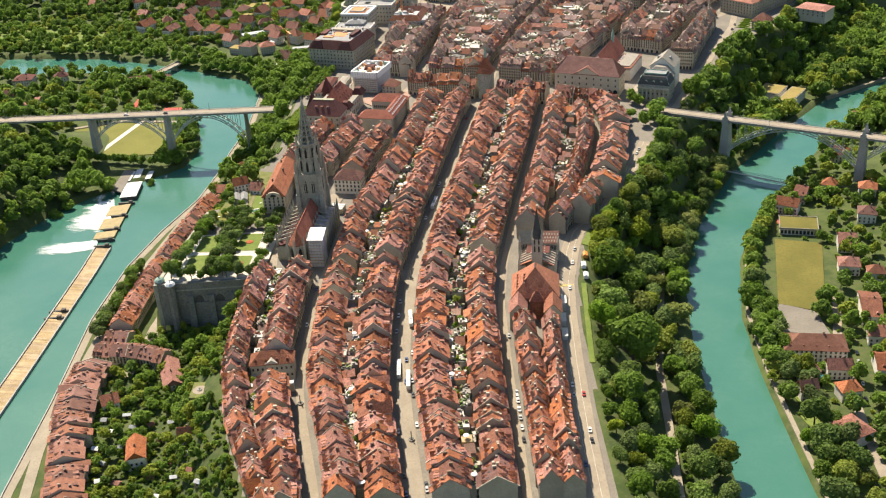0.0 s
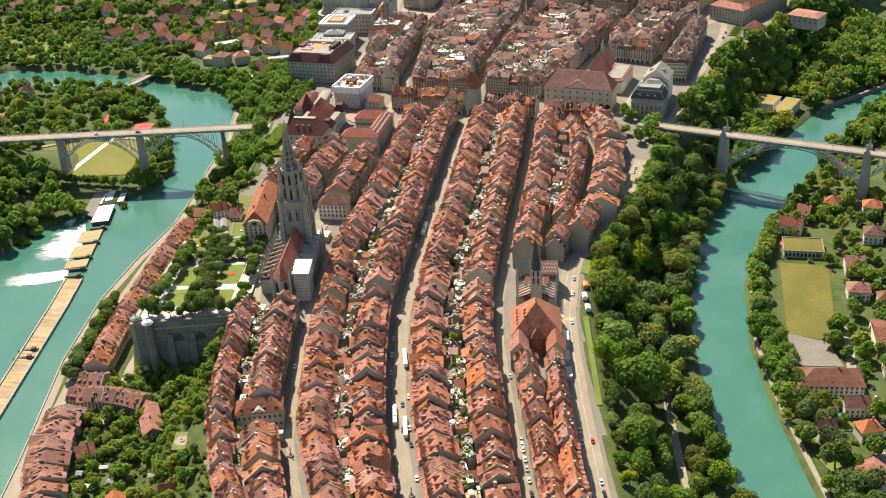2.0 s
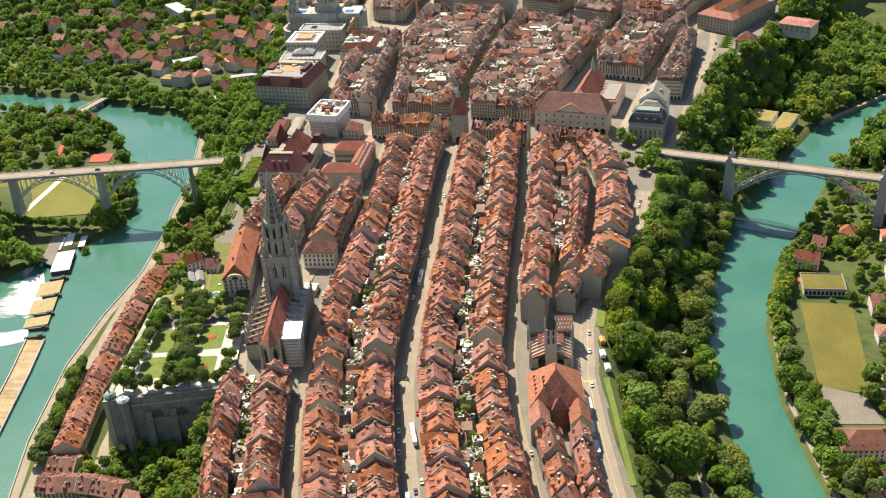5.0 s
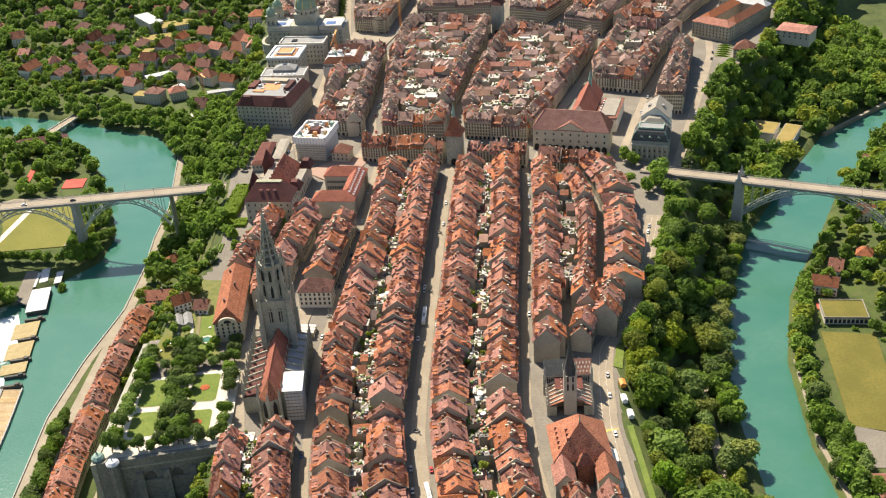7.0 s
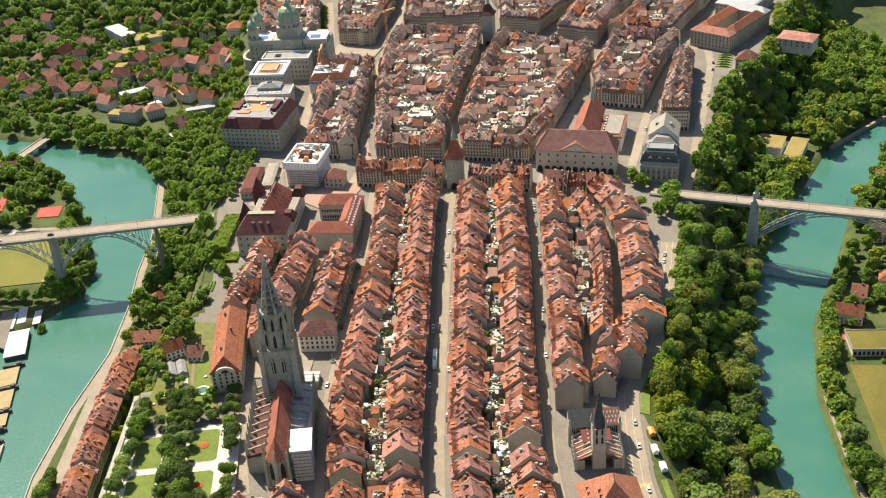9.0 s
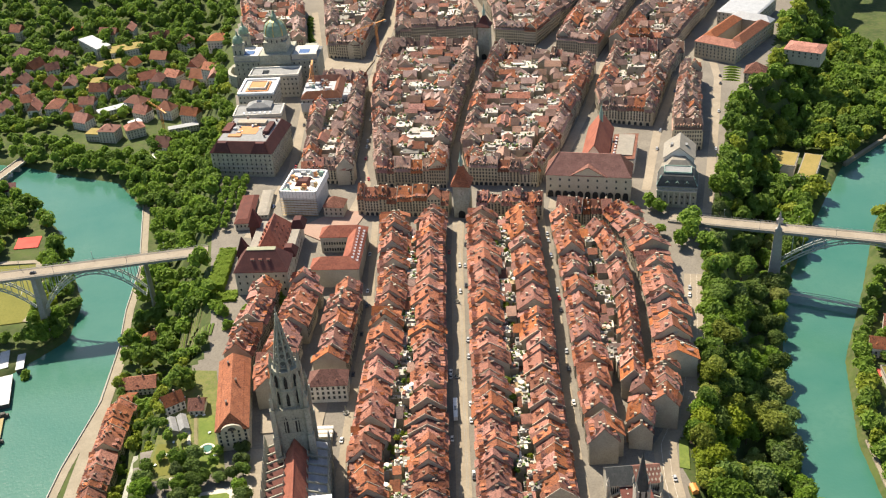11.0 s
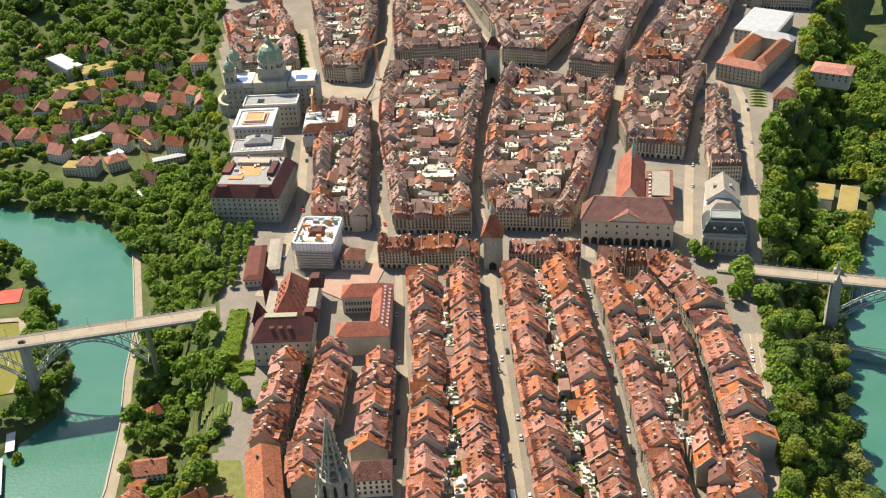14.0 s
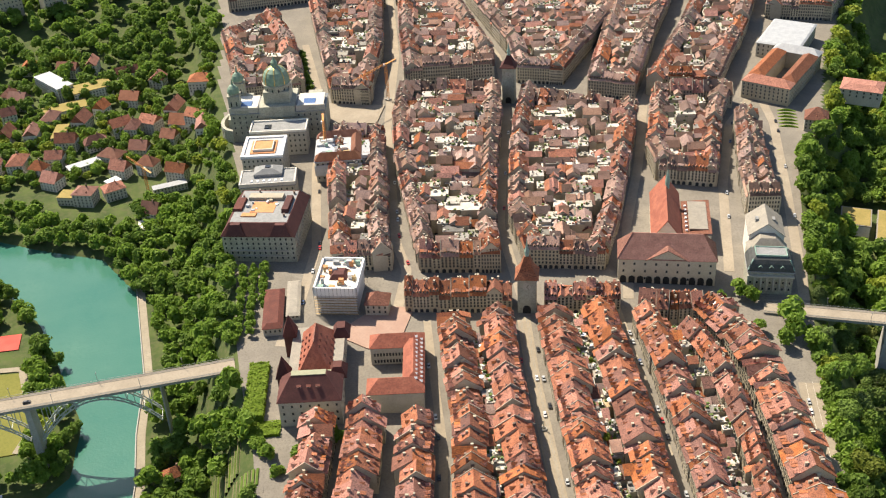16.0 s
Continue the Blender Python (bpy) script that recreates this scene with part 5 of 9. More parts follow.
b.lathe(0, 0, [(7.9, 46), (7.5, 57), (7.8, 57.8), (7.2, 58.6), (7.0, 68), (7.9, 68.8), (7.9, 70.4)], 8, math.pi / 8)
part("octagon", b, M_STONE, minster)
# openwork spire: solid core coloured as inner shade, behind ribs, rings and tracery bars
b = Build().lathe(0, 0, [(4.3, 70), (0.2, 101)], 8, math.pi / 8)
spire = part("spire", b, M_SPIRE_IN, minster, "openwork stone spire")
tracery = Build()
for i in range(8):
    a, a2 = math.pi / 8 + i * math.pi / 4, math.pi / 8 + (i + 1) * math.pi / 4
    b = Build().beam((5.9 * math.cos(a), 5.9 * math.sin(a), 70), (0.2 * math.cos(a), 0.2 * math.sin(a), 103), 0.75)
    for k in range(9):
        r = 5.9 * (1 - (k + 0.7) / 10)
        z = 70 + 33 * (k + 0.7) / 10
        b.box(r * math.cos(a) - 0.35, r * math.sin(a) - 0.35, z, r * math.cos(a) + 0.6, r * math.sin(a) + 0.6, z + 0.8)
    part("spire_rib", b, M_STONE, spire)
    for k in range(7):
        for e0, e1 in ((a, a2), (a2, a)):
            r0, r1, z0 = 5.7 * (1 - k * 0.13), 5.7 * (1 - (k + 1) * 0.13), 70 + k * 4.3
            tracery.beam((r0 * math.cos(e0), r0 * math.sin(e0), z0), (r1 * math.cos(e1), r1 * math.sin(e1), z0 + 4.3), 0.3)
tagged(part("spire_tracery", tracery, M_STONE, spire), kind="stuff")
for k in range(7):
    z = 71.5 + k * 4.2
    r = 5.9 * (1 - (z - 70) / 33) + 0.3
    part("spire_ring", Build().lathe(0, 0, [(r, z), (r, z + 0.6)], 8, math.pi / 8), M_STONE, spire)
part("finial", Build().lathe(0, 0, [(0.3, 101), (0.95, 102.6), (0.3, 103.4), (0.5, 104.6), (0.05, 107.5)], 6), M_STONE, minster)
for i in range(8):
    a = math.pi / 8 + i * math.pi / 4
    b = Build()
    pinnacle(b, 7.8 * math.cos(a), 7.8 * math.sin(a), 68, 78, 1.3)
    part("pinnacle", b, M_STONE, minster)
for sx in (-1, 1):
    for sy in (-1, 1):
        b = Build()
        b.box(sx * 9.4 - 1.7, sy * 9.0 - 1.7, -3, sx * 9.4 + 1.7, sy * 9.0 + 1.7, 30)
        b.box(sx * 9.2 - 1.3, sy * 8.8 - 1.3, 30, sx * 9.2 + 1.3, sy * 8.8 + 1.3, 48)
        pinnacle(b, sx * 8.9, sy * 8.6, 48, 60, 1.9)
        part("buttress", b, M_STONE, minster)
        b = Build()
        b.lathe(sx * 6.9, sy * 6.7, [(1.5, 46), (1.4, 63), (1.6, 63.5), (0.1, 71)], 6)
        part("stair_turret", b, M_STONE, minster)
lm = lancet(2.2, 11).mesh("lancet_window", M_DARK)
for a in range(8):
    for z, s in ((48.0, 0.78), (59.5, 0.72)):
        o = new("lancet_window", lm)
        o.parent = minster
        o.matrix_basis = pose(0, 0, 0, 0, 0, a * 45) @ pose(0, -7.3 if z < 60 else -6.9, z) @ Matrix.Diagonal((s, 1, s, 1))
for a, x in ((0, -3), (0, 3), (90, 0), (270, 0)):
    o = new("lancet_window", lm)
    o.parent = minster
    o.matrix_basis = pose(0, 0, 0, 0, 0, a) @ pose(x, -8.6 if a == 0 else -8.9, 31)
tr = Build()
for i in range(24):
    u = -9 + i * 18 / 23
    for p, q in ((u, -9.1), (u, 9.1), (-9.4, u), (9.4, u)):
        tr.box(p - 0.12, q - 0.12, 46.4, p + 0.12, q + 0.12, 48)
tagged(part("gallery_balustrade", tr, M_STONE, minster), kind="stuff")
# nave and choir
b = Build()
b.box(-5.8, -62, -3, 5.8, -8, 17)
part("nave_wall", b, M_STONE, minster)
b = Build()
b.moved(Matrix.Identity(4))
roof_pair(b, -62, -8.6, -5.8, 5.8, 16.6, 26.5, 0.7, 0.4)
b.moved(pose(0, 0, 0, 0, 0, 90) @ Matrix.Diagonal((1, -1, 1, 1)))
part("nave_roof", b, M_ROOF_R, minster, "steep red tiled nave roof")
b = Build()
pts = [(5.9, -62), (5.2, -67), (0, -70.5), (-5.2, -67), (-5.9, -62)]
b.prism(pts[::-1], -3, 16.6)
part("choir_wall", b, M_STONE, minster)
b = Build()
o2 = [(6.6, -61.8), (5.9, -67.6), (0, -71.4), (-5.9, -67.6), (-6.6, -61.8)]
b.add([(x, y, 16.4) for x, y in o2] + [(0, -61.8, 27.0)], [(1, 0, 5), (2, 1, 5), (3, 2, 5), (4, 3, 5), (0, 4, 5), (0, 1, 2, 3, 4)])
part("choir_roof", b, M_ROOF, minster)
for sx in (-1, 1):
    b = Build()
    x0, x1 = sorted((sx * 5.8, sx * 17.0))
    b.box(x0, -56, -3, x1, 6, 9.5)
    part("aisle_wall", b, M_STONE, minster)
    b = Build()
    q = [(sx * 17.6, -56.5, 9.6), (sx * 17.6, 6.5, 9.6), (sx * 5.8, 6.5, 13.2), (sx * 5.8, -56.5, 13.2)]
    b.slab(q if sx > 0 else q[::-1], 0.35)
    part("aisle_roof", b, M_GREY if sx > 0 else M_ROOF_D, minster)
    for i in range(9):
        y = -54 + i * 7.0
        b = Build()
        b.box(sx * 17.6 - 0.9, y - 0.7, -3, sx * 17.6 + 0.9, y + 0.7, 14)
        pinnacle(b, sx * 17.6, y, 14, 22, 1.3)
        part("aisle_buttress", b, M_STONE, minster)
        b = Build()
        b.beam((sx * 17.4, y, 13.0), (sx * 5.9, y, 17.0), 0.7, 1.2)
        part("flying_buttress", b, M_STONE, minster)
        b = Build()
        pinnacle(b, sx * 6.2, y, 16, 21, 0.8)
        part("pinnacle", b, M_STONE, minster)
        o = new("lancet_window", lm)
        o.parent = minster
        o.matrix_basis = pose(sx * 17.1, y + 3.5, 1.0, 0, 0, 90 * sx) @ Matrix.Diagonal((1.3, 1, 0.7, 1))
for i, (x, y, a) in enumerate(((3.0, -68.5, 33), (-3.0, -68.5, -33), (5.7, -64.5, 82), (-5.7, -64.5, -82))):
    o = new("lancet_window", lm)
    o.parent = minster
    o.matrix_basis = pose(x, y, 3.0, 0, 0, a) @ Matrix.Diagonal((1.2, 1, 1.1, 1))
for x, y in ((6.3, -67.9), (0, -72), (-6.3, -67.9), (-7.2, -61), (7.2, -61)):
    b = Build()
    b.box(x - 0.8, y - 0.8, -3, x + 0.8, y + 0.8, 17)
    pinnacle(b, x, y, 17, 24, 1.2)
    part("choir_buttress", b, M_STONE, minster)
scf = thing("scaffold_tower", pose(-93, 722, 40, 0, 0, -7.5), "scaffold wrapped in white sheeting against the choir", "scaffold")
part("sheeting", Build().box(-5.0, -7, -2, 5.0, 7, 20, 0.98), M_SHEET, scf)
b = Build()
b.slab([(-6, -8, 20.5), (6, -8, 20.5), (6, 8, 23.0), (-6, 8, 23.0)], 0.3)
part("weather_roof", b, M_WHITE, scf)
for i in range(6):
    part("scaffold_pole", Build().box(-5.3 + i * 2.12 - 0.07, -7.3, -2, -5.3 + i * 2.12 + 0.07, -7.15, 20.4), M_STEEL, scf)
for i in range(8):
    part("scaffold_lift", Build().box(-5.3, -7.5, 1 + 2.4 * i, 5.3, -7.02, 1.12 + 2.4 * i), M_PLANK, scf)
porch = thing("scaffold_shed", pose(-83, 800, 41, 0, 0, -14), "low white-roofed works shed beside the tower", "shed")
part("wall", Build().box(-5, -5, -1, 5, 5, 5), M_WALL, porch)
for i in range(3):
    b = Build()
    b.slab([(-5.4, -5.3 + i * 3.6, 5.2), (5.4, -5.3 + i * 3.6, 5.2), (5.4, -3.9 + i * 3.6, 6.0), (-5.4, -3.9 + i * 3.6, 6.0)], 0.2)
    part("roof_strip", b, M_WHITE, porch)

# ---- the church by the town hall ----
pc = thing("parish_church", pose(68.5, 700, 36.5, 0, 0, -10), "gothic parish church with a dark slate spire", "church")
b = Build()
b.box(-8, -8, -3, 8, 4, 13)
part("nave_wall", b, M_STONE, pc)
part("nave_deck", Build().box(-8.2, -8, 13, 8.2, 4, 13.4), M_ROOF_D, pc)
b = Build()
gable(b, -14, 14, 4, 18, -3, 15, 21)
part("transept_wall", b, M_STONE_L, pc)
for x0, x1, mt, lab in ((-14.4, -0.1, M_SLATE, "dark slate roof slope"), (0.1, 14.4, M_ROOF_B, "patterned brown and cream tile roof slope")):
    b = Build()
    roof_pair(b, x0, x1, 4, 18, 15, 21, 0.5, 0.35)
    part("transept_roof", b, mt, pc, lab)
for i in range(7):
    for j in range(3):
        x, f = 1.5 + i * 1.95 + (j % 2) * 0.9, 0.2 + j * 0.27
        y, z = 3.5 + 7.5 * f, 14.6 + 6.4 * f + 0.42
        b = Build().slab([(x - 0.55, y, z), (x, y - 0.75, z - 0.64), (x + 0.55, y, z), (x, y + 0.75, z + 0.64)], 0.06)
        part("lozenge", b, M_CREAM, pc)
for sx in (-1, 1):
    for k in range(5):
        o = new("lancet_window", lm)
        o.parent = pc
        o.matrix_basis = pose(sx * (9 + k * 1.1), 3.95, 8.6) @ Matrix.Diagonal((0.28, 1, 0.5, 1))
    b = Build().box(sx * 14 - 0.9, 3.2, -3, sx * 14 + 0.9, 5, 16)
    pinnacle(b, sx * 14, 4.1, 16, 21, 1.3)
    part("buttress", b, M_STONE_L, pc)
b = Build()
b.box(-3.7, -15.7, -3, 3.7, -8.3, 28)
for sx in (-1, 1):
    for sy in (-1, 1):
        pinnacle(b, sx * 3.4, -12 + sy * 3.4, 28, 34, 1.1)
part("tower", b, M_STONE_L, pc)
part("spire", Build().lathe(0, -12, [(4.0, 28), (3.2, 31), (0.1, 51)], 8, math.pi / 8), M_SLATE, pc, "dark slate spire")
for sx in (-1, 1):
    part("aisle", Build().box(*sorted((sx * 8, sx * 13))[:1], -16, -3, sorted((sx * 8, sx * 13))[1], 4, 7), M_STONE, pc)
    q = [(sx * 13.3, -16.4, 7.1), (sx * 13.3, 3.9, 7.1), (sx * 4.0, 3.9, 11.2), (sx * 4.0, -16.4, 11.2)]
    part("aisle_roof", Build().slab(q if sx > 0 else q[::-1], 0.3), M_ROOF, pc)
    for i in range(6):
        y = -16 + i * 3.7
        b = Build()
        b.box(sx * 13 - 0.8, y - 0.5, -3, sx * 13 + 0.8, y + 0.5, 9)
        pinnacle(b, sx * 13, y, 9, 13, 1.0)
        part("buttress", b, M_STONE_L, pc)
        part("flying_buttress", Build().beam((sx * 13, y, 8.6), (sx * 4.0, y, 13.2), 0.8, 1.2), M_STONE_L, pc)
        o = new("lancet_window", lm)
        o.parent = pc
        o.matrix_basis = pose(sx * 13.05, y + 1.8, 1.2, 0, 0, 90 * sx) @ Matrix.Diagonal((0.7, 1, 0.5, 1))
for z, s in ((18, 0.6), (24, 0.5)):
    for x in (-1.5, 1.5):
        o = new("lancet_window", lm)
        o.parent = pc
        o.matrix_basis = pose(x, -15.75, z) @ Matrix.Diagonal((0.5, 1, s * 0.8, 1))

# ---- town hall ----
rh = thing("town_hall", pose(60.5, 645, 35.2, 0, 0, -6), "town hall with a huge bright red hipped roof", "building")
part("wall", Build().box(-15.2, -14, -3, 15.2, 16, 14), M_STONE_L, rh)
b = Build()
hip(b, 30.4, 30, 14, 30.5, 1.0, (0.4, 7))
b.moved(pose(0, 1, 0))
part("roof", b, M_ROOF, rh, "huge steep red tiled roof")
for sx in (-11.5, 11.5):
    b = Build()
    gable(b, -8, 8, -5.5, 5.5, -3, 12, 18)
    b.moved(pose(sx, -22, 0, 0, 0, 90))
    part("wing_wall", b, M_STONE_L, rh)
    b = Build()
    roof_pair(b, -8.4, 8.4, -5.5, 5.5, 12, 18, 0.7, 0.3)
    b.moved(pose(sx, -22, 0, 0, 0, 90))
    part("wing_roof", b, M_ROOF, rh)
b = Build()
hip(b, 9, 7, 0, 6, 0.5)
b.moved(pose(1, -14.5, 13))
b.box(-3.5, -18, -3, 5.5, -12, 13)
part("stair_pavilion", b, M_ROOF, rh)
part("ridge_spirelet", Build().lathe(0, -2, [(0.5, 29.5), (0.4, 32), (0.05, 35)], 6), M_COPPER, rh)
for z, wd in ((17, 5), (22, 3)):
    for i in range(wd):
        o = new("dormer", dm)
        o.parent = rh
        o.matrix_basis = pose(-15.0 + (z - 14) * 0.93, -8 + i * 4.0, z, 0, 0, -90)
for i, (x, y, h) in enumerate(((79, 640, 6), (76.5, 622, 4), (75.5, 606, 3))):
    s = thing("site_cabin", pose(x, y, float(LEVEL(y)), 0, 0, -6), "white stacked site cabins beside the town hall", "cabin")
    part("cabin_body", Build().box(-1.7, -5, -1, 1.7, 5, h), M_SHEET, s)
    part("cabin_roof", Build().box(-1.9, -5.2, h, 1.9, 5.2, h + 0.25), M_PLASTER, s)

# ---- terrace garden beside the minster ----
TZ = 40.6
M_EARTH = mat("garden_earth", (0.20, 0.17, 0.09), (0.25, 0.21, 0.12), (0.14, 0.14, 0.06), scale=0.2, fine=1.2, rough=0.95)
# Base colours darkened for the shade on the terrace's east wall.
M_RETAIN = mat("stained_retaining_stone", (0.20, 0.195, 0.165), (0.27, 0.26, 0.22), (0.10, 0.10, 0.085), scale=0.12, fine=0.6, bump=0.6)
ter = thing("minster_terrace", pose(0, 0, 0), "high buttressed retaining wall of the terrace garden", "terrace", kind="structure")
b = Build()
b.box(-209, 696.5, 2, -138, 699.5, TZ + 1.0)
part("east_wall", b, M_RETAIN, ter)
b = Build()
b.prism([(-212, 696), (-209, 696), (-189, 815), (-192, 815)], 2, TZ + 1.0)
part("river_wall", b, M_STONE, ter)
ledge = Build().box(-190, 695.2, 2, -140, 697, TZ - 15)
part("wall_ledge", ledge, M_RETAIN, ter)
part("wall_ledge", Build().box(-196, 695.9, TZ - 5, -140, 697, TZ - 4), M_STONE, ter)
for i in range(3):
    x = -186 + i * 15.0
    b = Build()
    b.ring([[(x - 2.2, 691.5, 4), (x + 2.2, 691.5, 4), (x + 2.2, 697, 4), (x - 2.2, 697, 4)], [(x - 2, 694.4, TZ - 9), (x + 2, 694.4, TZ - 9), (x + 2, 697, TZ - 9), (x - 2, 697, TZ - 9)]])
    part("wall_buttress", b, M_RETAIN, ter)
    # The arch is a flat plate; its recess shade is the dark colour.
    part("blind_arch", Build().ring([[(x + 5.7 + 3.2 * c, y, TZ - 14 + 4.5 * s) for c, s in [(math.cos(math.pi * k / 8), math.sin(math.pi * k / 8)) for k in range(9)]] + [(x + 2.5, y, 5), (x + 8.9, y, 5)] for y in (696.2, 696.6)]), M_PIERD, ter)
for i in range(8):
    y = 706 + i * 14
    x = -212 + (y - 696) * 20 / 119
    b = Build()
    b.ring([[(x - 3, y - 2, 4), (x, y - 2, 4), (x, y + 2, 4), (x - 3, y + 2, 4)], [(x - 0.8, y - 2, TZ - 6), (x, y - 2, TZ - 6), (x, y + 2, TZ - 6), (x - 0.8, y + 2, TZ - 6)]])
    part("wall_buttress", b, M_STONE, ter)
for x, y, mt, nm in ((-208, 701, M_COPPER, "green copper roofed corner pavilion on the terrace"), (-199, 694, M_WHITE, "lift tower with a pale round cap at the terrace")):
    t = thing("corner_pavilion", pose(x, y, 4), nm, "tower")
    part("shaft", Build().lathe(0, 0, [(3.3, -2), (3.0, 36), (3.6, 36.5), (3.6, 38.5)], 8), M_RETAIN, t)
    part("cap", Build().lathe(0, 0, [(4.0, 38.5), (4.0, 39.0), (2.8, 40.4), (0.6, 41.5), (0.1, 43)], 8), mt, t)
gp = Build().add([(-209, 699, TZ + 0.15), (-134, 699, TZ + 0.15), (-126, 786, TZ + 0.15), (-194, 790, TZ + 0.15)], [(0, 1, 2, 3)])
tagged(part("terrace_gravel", gp, M_GRAVEL), "pale gravel floor of the terrace garden", "gravel", kind="structure")
for x0, y0, x1, y1 in ((-189, 745, -173, 772), (-158, 743, -141, 771), (-193, 717, -177, 740), (-161, 711, -145, 735)):
    L = thing("lawn_bed", pose((x0 + x1) / 2, (y0 + y1) / 2, TZ + 0.15, 0, 0, -6), "rectangular clipped lawn with a stone kerb", "lawn", "terrace lawns")
    w, d = (x1 - x0) / 2, (y1 - y0) / 2
    c = 1.8
    oc = [(-w + c, -d), (w - c, -d), (w, -d + c), (w, d - c), (w - c, d), (-w + c, d), (-w, d - c), (-w, -d + c)]
    part("kerb", Build().prism([(x * 1.04, y * 1.03) for x, y in oc], 0.0, 0.16), M_GRAVEL, L)
    part("turf", Build().prism(oc, 0.0, 0.24), M_LAWN_G, L)
    if x0 in (-158, -161):
        part("flower_bed", Build().lathe(0, 0, [(3.2, 0.2), (3.0, 0.5), (1.0, 0.8)], 10), M_FLOWER, L, "red flower bed")

# ---- high bridges: iron arches on stone piers ----
def deck_bridge(name, a, b_, z, width, label, piers, arches, over):
    """A level road deck from a to b_ with lattice arches between the given stations (0 to 1) of the line."""
    ax, ay = a
    bx, by = b_
    ln, ang = math.hypot(bx - ax, by - ay), math.degrees(math.atan2(by - ay, bx - ax))
    ob = thing(name, pose(ax, ay, z, 0, 0, ang), label, "bridge")
    h = width / 2
    part("deck", Build().box(0, -h, -1.6, ln, h, 0), M_STEEL, ob)
    part("roadway", Build().box(0, -h + 2.4, -0.02, ln, h - 2.4, 0.12), M_ASPH, ob)
    for s in (-1, 1):
        y0, y1 = sorted((s * h, s * (h - 2.4)))
        part("footway", Build().box(0, y0, -0.02, ln, y1, 0.28), M_PAVE, ob)
        part("handrail", Build().box(0, s * (h - 0.12) - 0.07, 1.25, ln, s * (h - 0.12) + 0.07, 1.4), M_STEEL, ob)
        rp = Build().box(-0.06, -0.06, 0.2, 0.06, 0.06, 1.3).mesh("rail_post", M_STEEL)
        for i in range(int(ln / 8)):
            o = new("rail_post", rp)
            o.parent = ob
            o.matrix_basis = pose(i * 8, s * (h - 0.12), 0)
    lampm = Build().box(-0.09, -0.09, 0, 0.09, 0.09, 7).box(-0.3, -0.3, 7, 0.3, 0.3, 7.5).mesh("lamp_post", M_STEEL)
    for i in range(int(ln / 26)):
        o = new("lamp_post", lampm)
        o.parent = ob
        o.matrix_basis = pose(13 + i * 26, (h - 0.5) * (1 if i % 2 else -1), 0)
    for s, w, foot, spire in piers:
        x = s * ln
        b = Build()
        b.ring([[(x - w * k, -h * q, zz), (x + w * k, -h * q, zz), (x + w * k, h * q, zz), (x - w * k, h * q, zz)] for k, q, zz in ((1.25, 1.15, foot - z), (0.8, 0.9, -3.0), (1.0, 1.05, -2.4), (1.0, 1.05, -1.7))])
        part("pier", b, M_PIER, ob, "tapered stone pier")
        if spire:
            for sy in (-1, 1):
                b = Build()
                b.box(x - w * 0.7, sy * (h + 0.2) - 1.4, -2, x + w * 0.7, sy * (h + 0.2) + 1.4, 3.4)
                b.lathe(x, sy * (h + 0.2), [(2.1, 3.4), (1.6, 4.2), (0.1, 10)], 4, math.pi / 4)
                part("pier_turret", b, M_PIER, ob)
    n = 16
    for s0, s1, spring, crown in arches:
        x0, x1 = s0 * ln, s1 * ln
        for sy in (-1, 1):
            y = sy * (h - 2.0)
            arc = lambda u, e: (x0 + (x1 - x0) * u, y, crown - z - (crown - spring) * (2 * u - 1) ** 2 + e)
            for e, wd in ((0, 0.7), (2.4, 0.6)):
                b = Build()
                for i in range(n):
                    b.beam(arc(i / n, e), arc((i + 1) / n, e), 0.6, wd)
                part("arch_rib", b, M_STEEL_L, ob)
            b = Build()
            for i in range(n):
                b.beam(arc(i / n, 0), arc((i + 1) / n, 2.4), 0.28)
                b.beam(arc((i + 1) / n, 0), arc(i / n, 2.4), 0.28)
            tagged(part("arch_lattice", b, M_STEEL_L, ob), kind="stuff")
            for i in range(1, n):
                p = arc(i / n, 2.4)
                if p[2] < -3.2:
                    part("spandrel_post", Build().beam(p, (p[0], y, -1.6), 0.4), M_STEEL_L, ob)
        for i in range(0, n + 1, 2):
            p = arc(i / n, 1.2)
            part("cross_brace", Build().beam((p[0], -h + 2, p[2]), (p[0], h - 2, p[2]), 0.35), M_STEEL_L, ob)
    return ob


deck_bridge("road_bridge", (-470, 1045), (-140, 1022), 51.0, 14, "high road bridge on twin iron arches", [(0.39, 1.9, 14, False), (0.62, 2.0, 1, False), (0.86, 0.5, 10, False)], [(0.39, 0.61, 24, 46.0), (0.63, 0.85, 22, 46.5)], 0)
deck_bridge("north_bridge", (196, 962), (620, 713), 50.0, 13, "high road bridge with stone piers and a steel arch", [(0.159, 3.4, 12, True), (0.40, 3.4, 4, True), (0.55, 2.6, 4, False), (0.68, 2.6, 6, False)], [(0.166, 0.395, 20, 46.5), (0.41, 0.54, 30, 46)], 0)

# low bridges
fbr = thing("footbridge", pose(266, 905, 4.5, 0, 0, -38.5), "slender iron footbridge over the river", "bridge")
part("deck", Build().box(-6, -1.3, -0.25, 62, 1.3, 0), M_GRAVEL, fbr)
for s in (-1, 1):
    b = Build()
    for i in range(20):
        z0, z1 = 1.2 + 1.6 * math.sin(math.pi * i / 20), 1.2 + 1.6 * math.sin(math.pi * (i + 1) / 20)
        b.beam((i * 2.9, s * 1.3, z0), ((i + 1) * 2.9, s * 1.3, z1), 0.25)
        b.beam((i * 2.9, s * 1.3, 0), ((i + 1) * 2.9, s * 1.3, z1), 0.16)
    part("side_truss", b, M_STEEL_L, fbr)
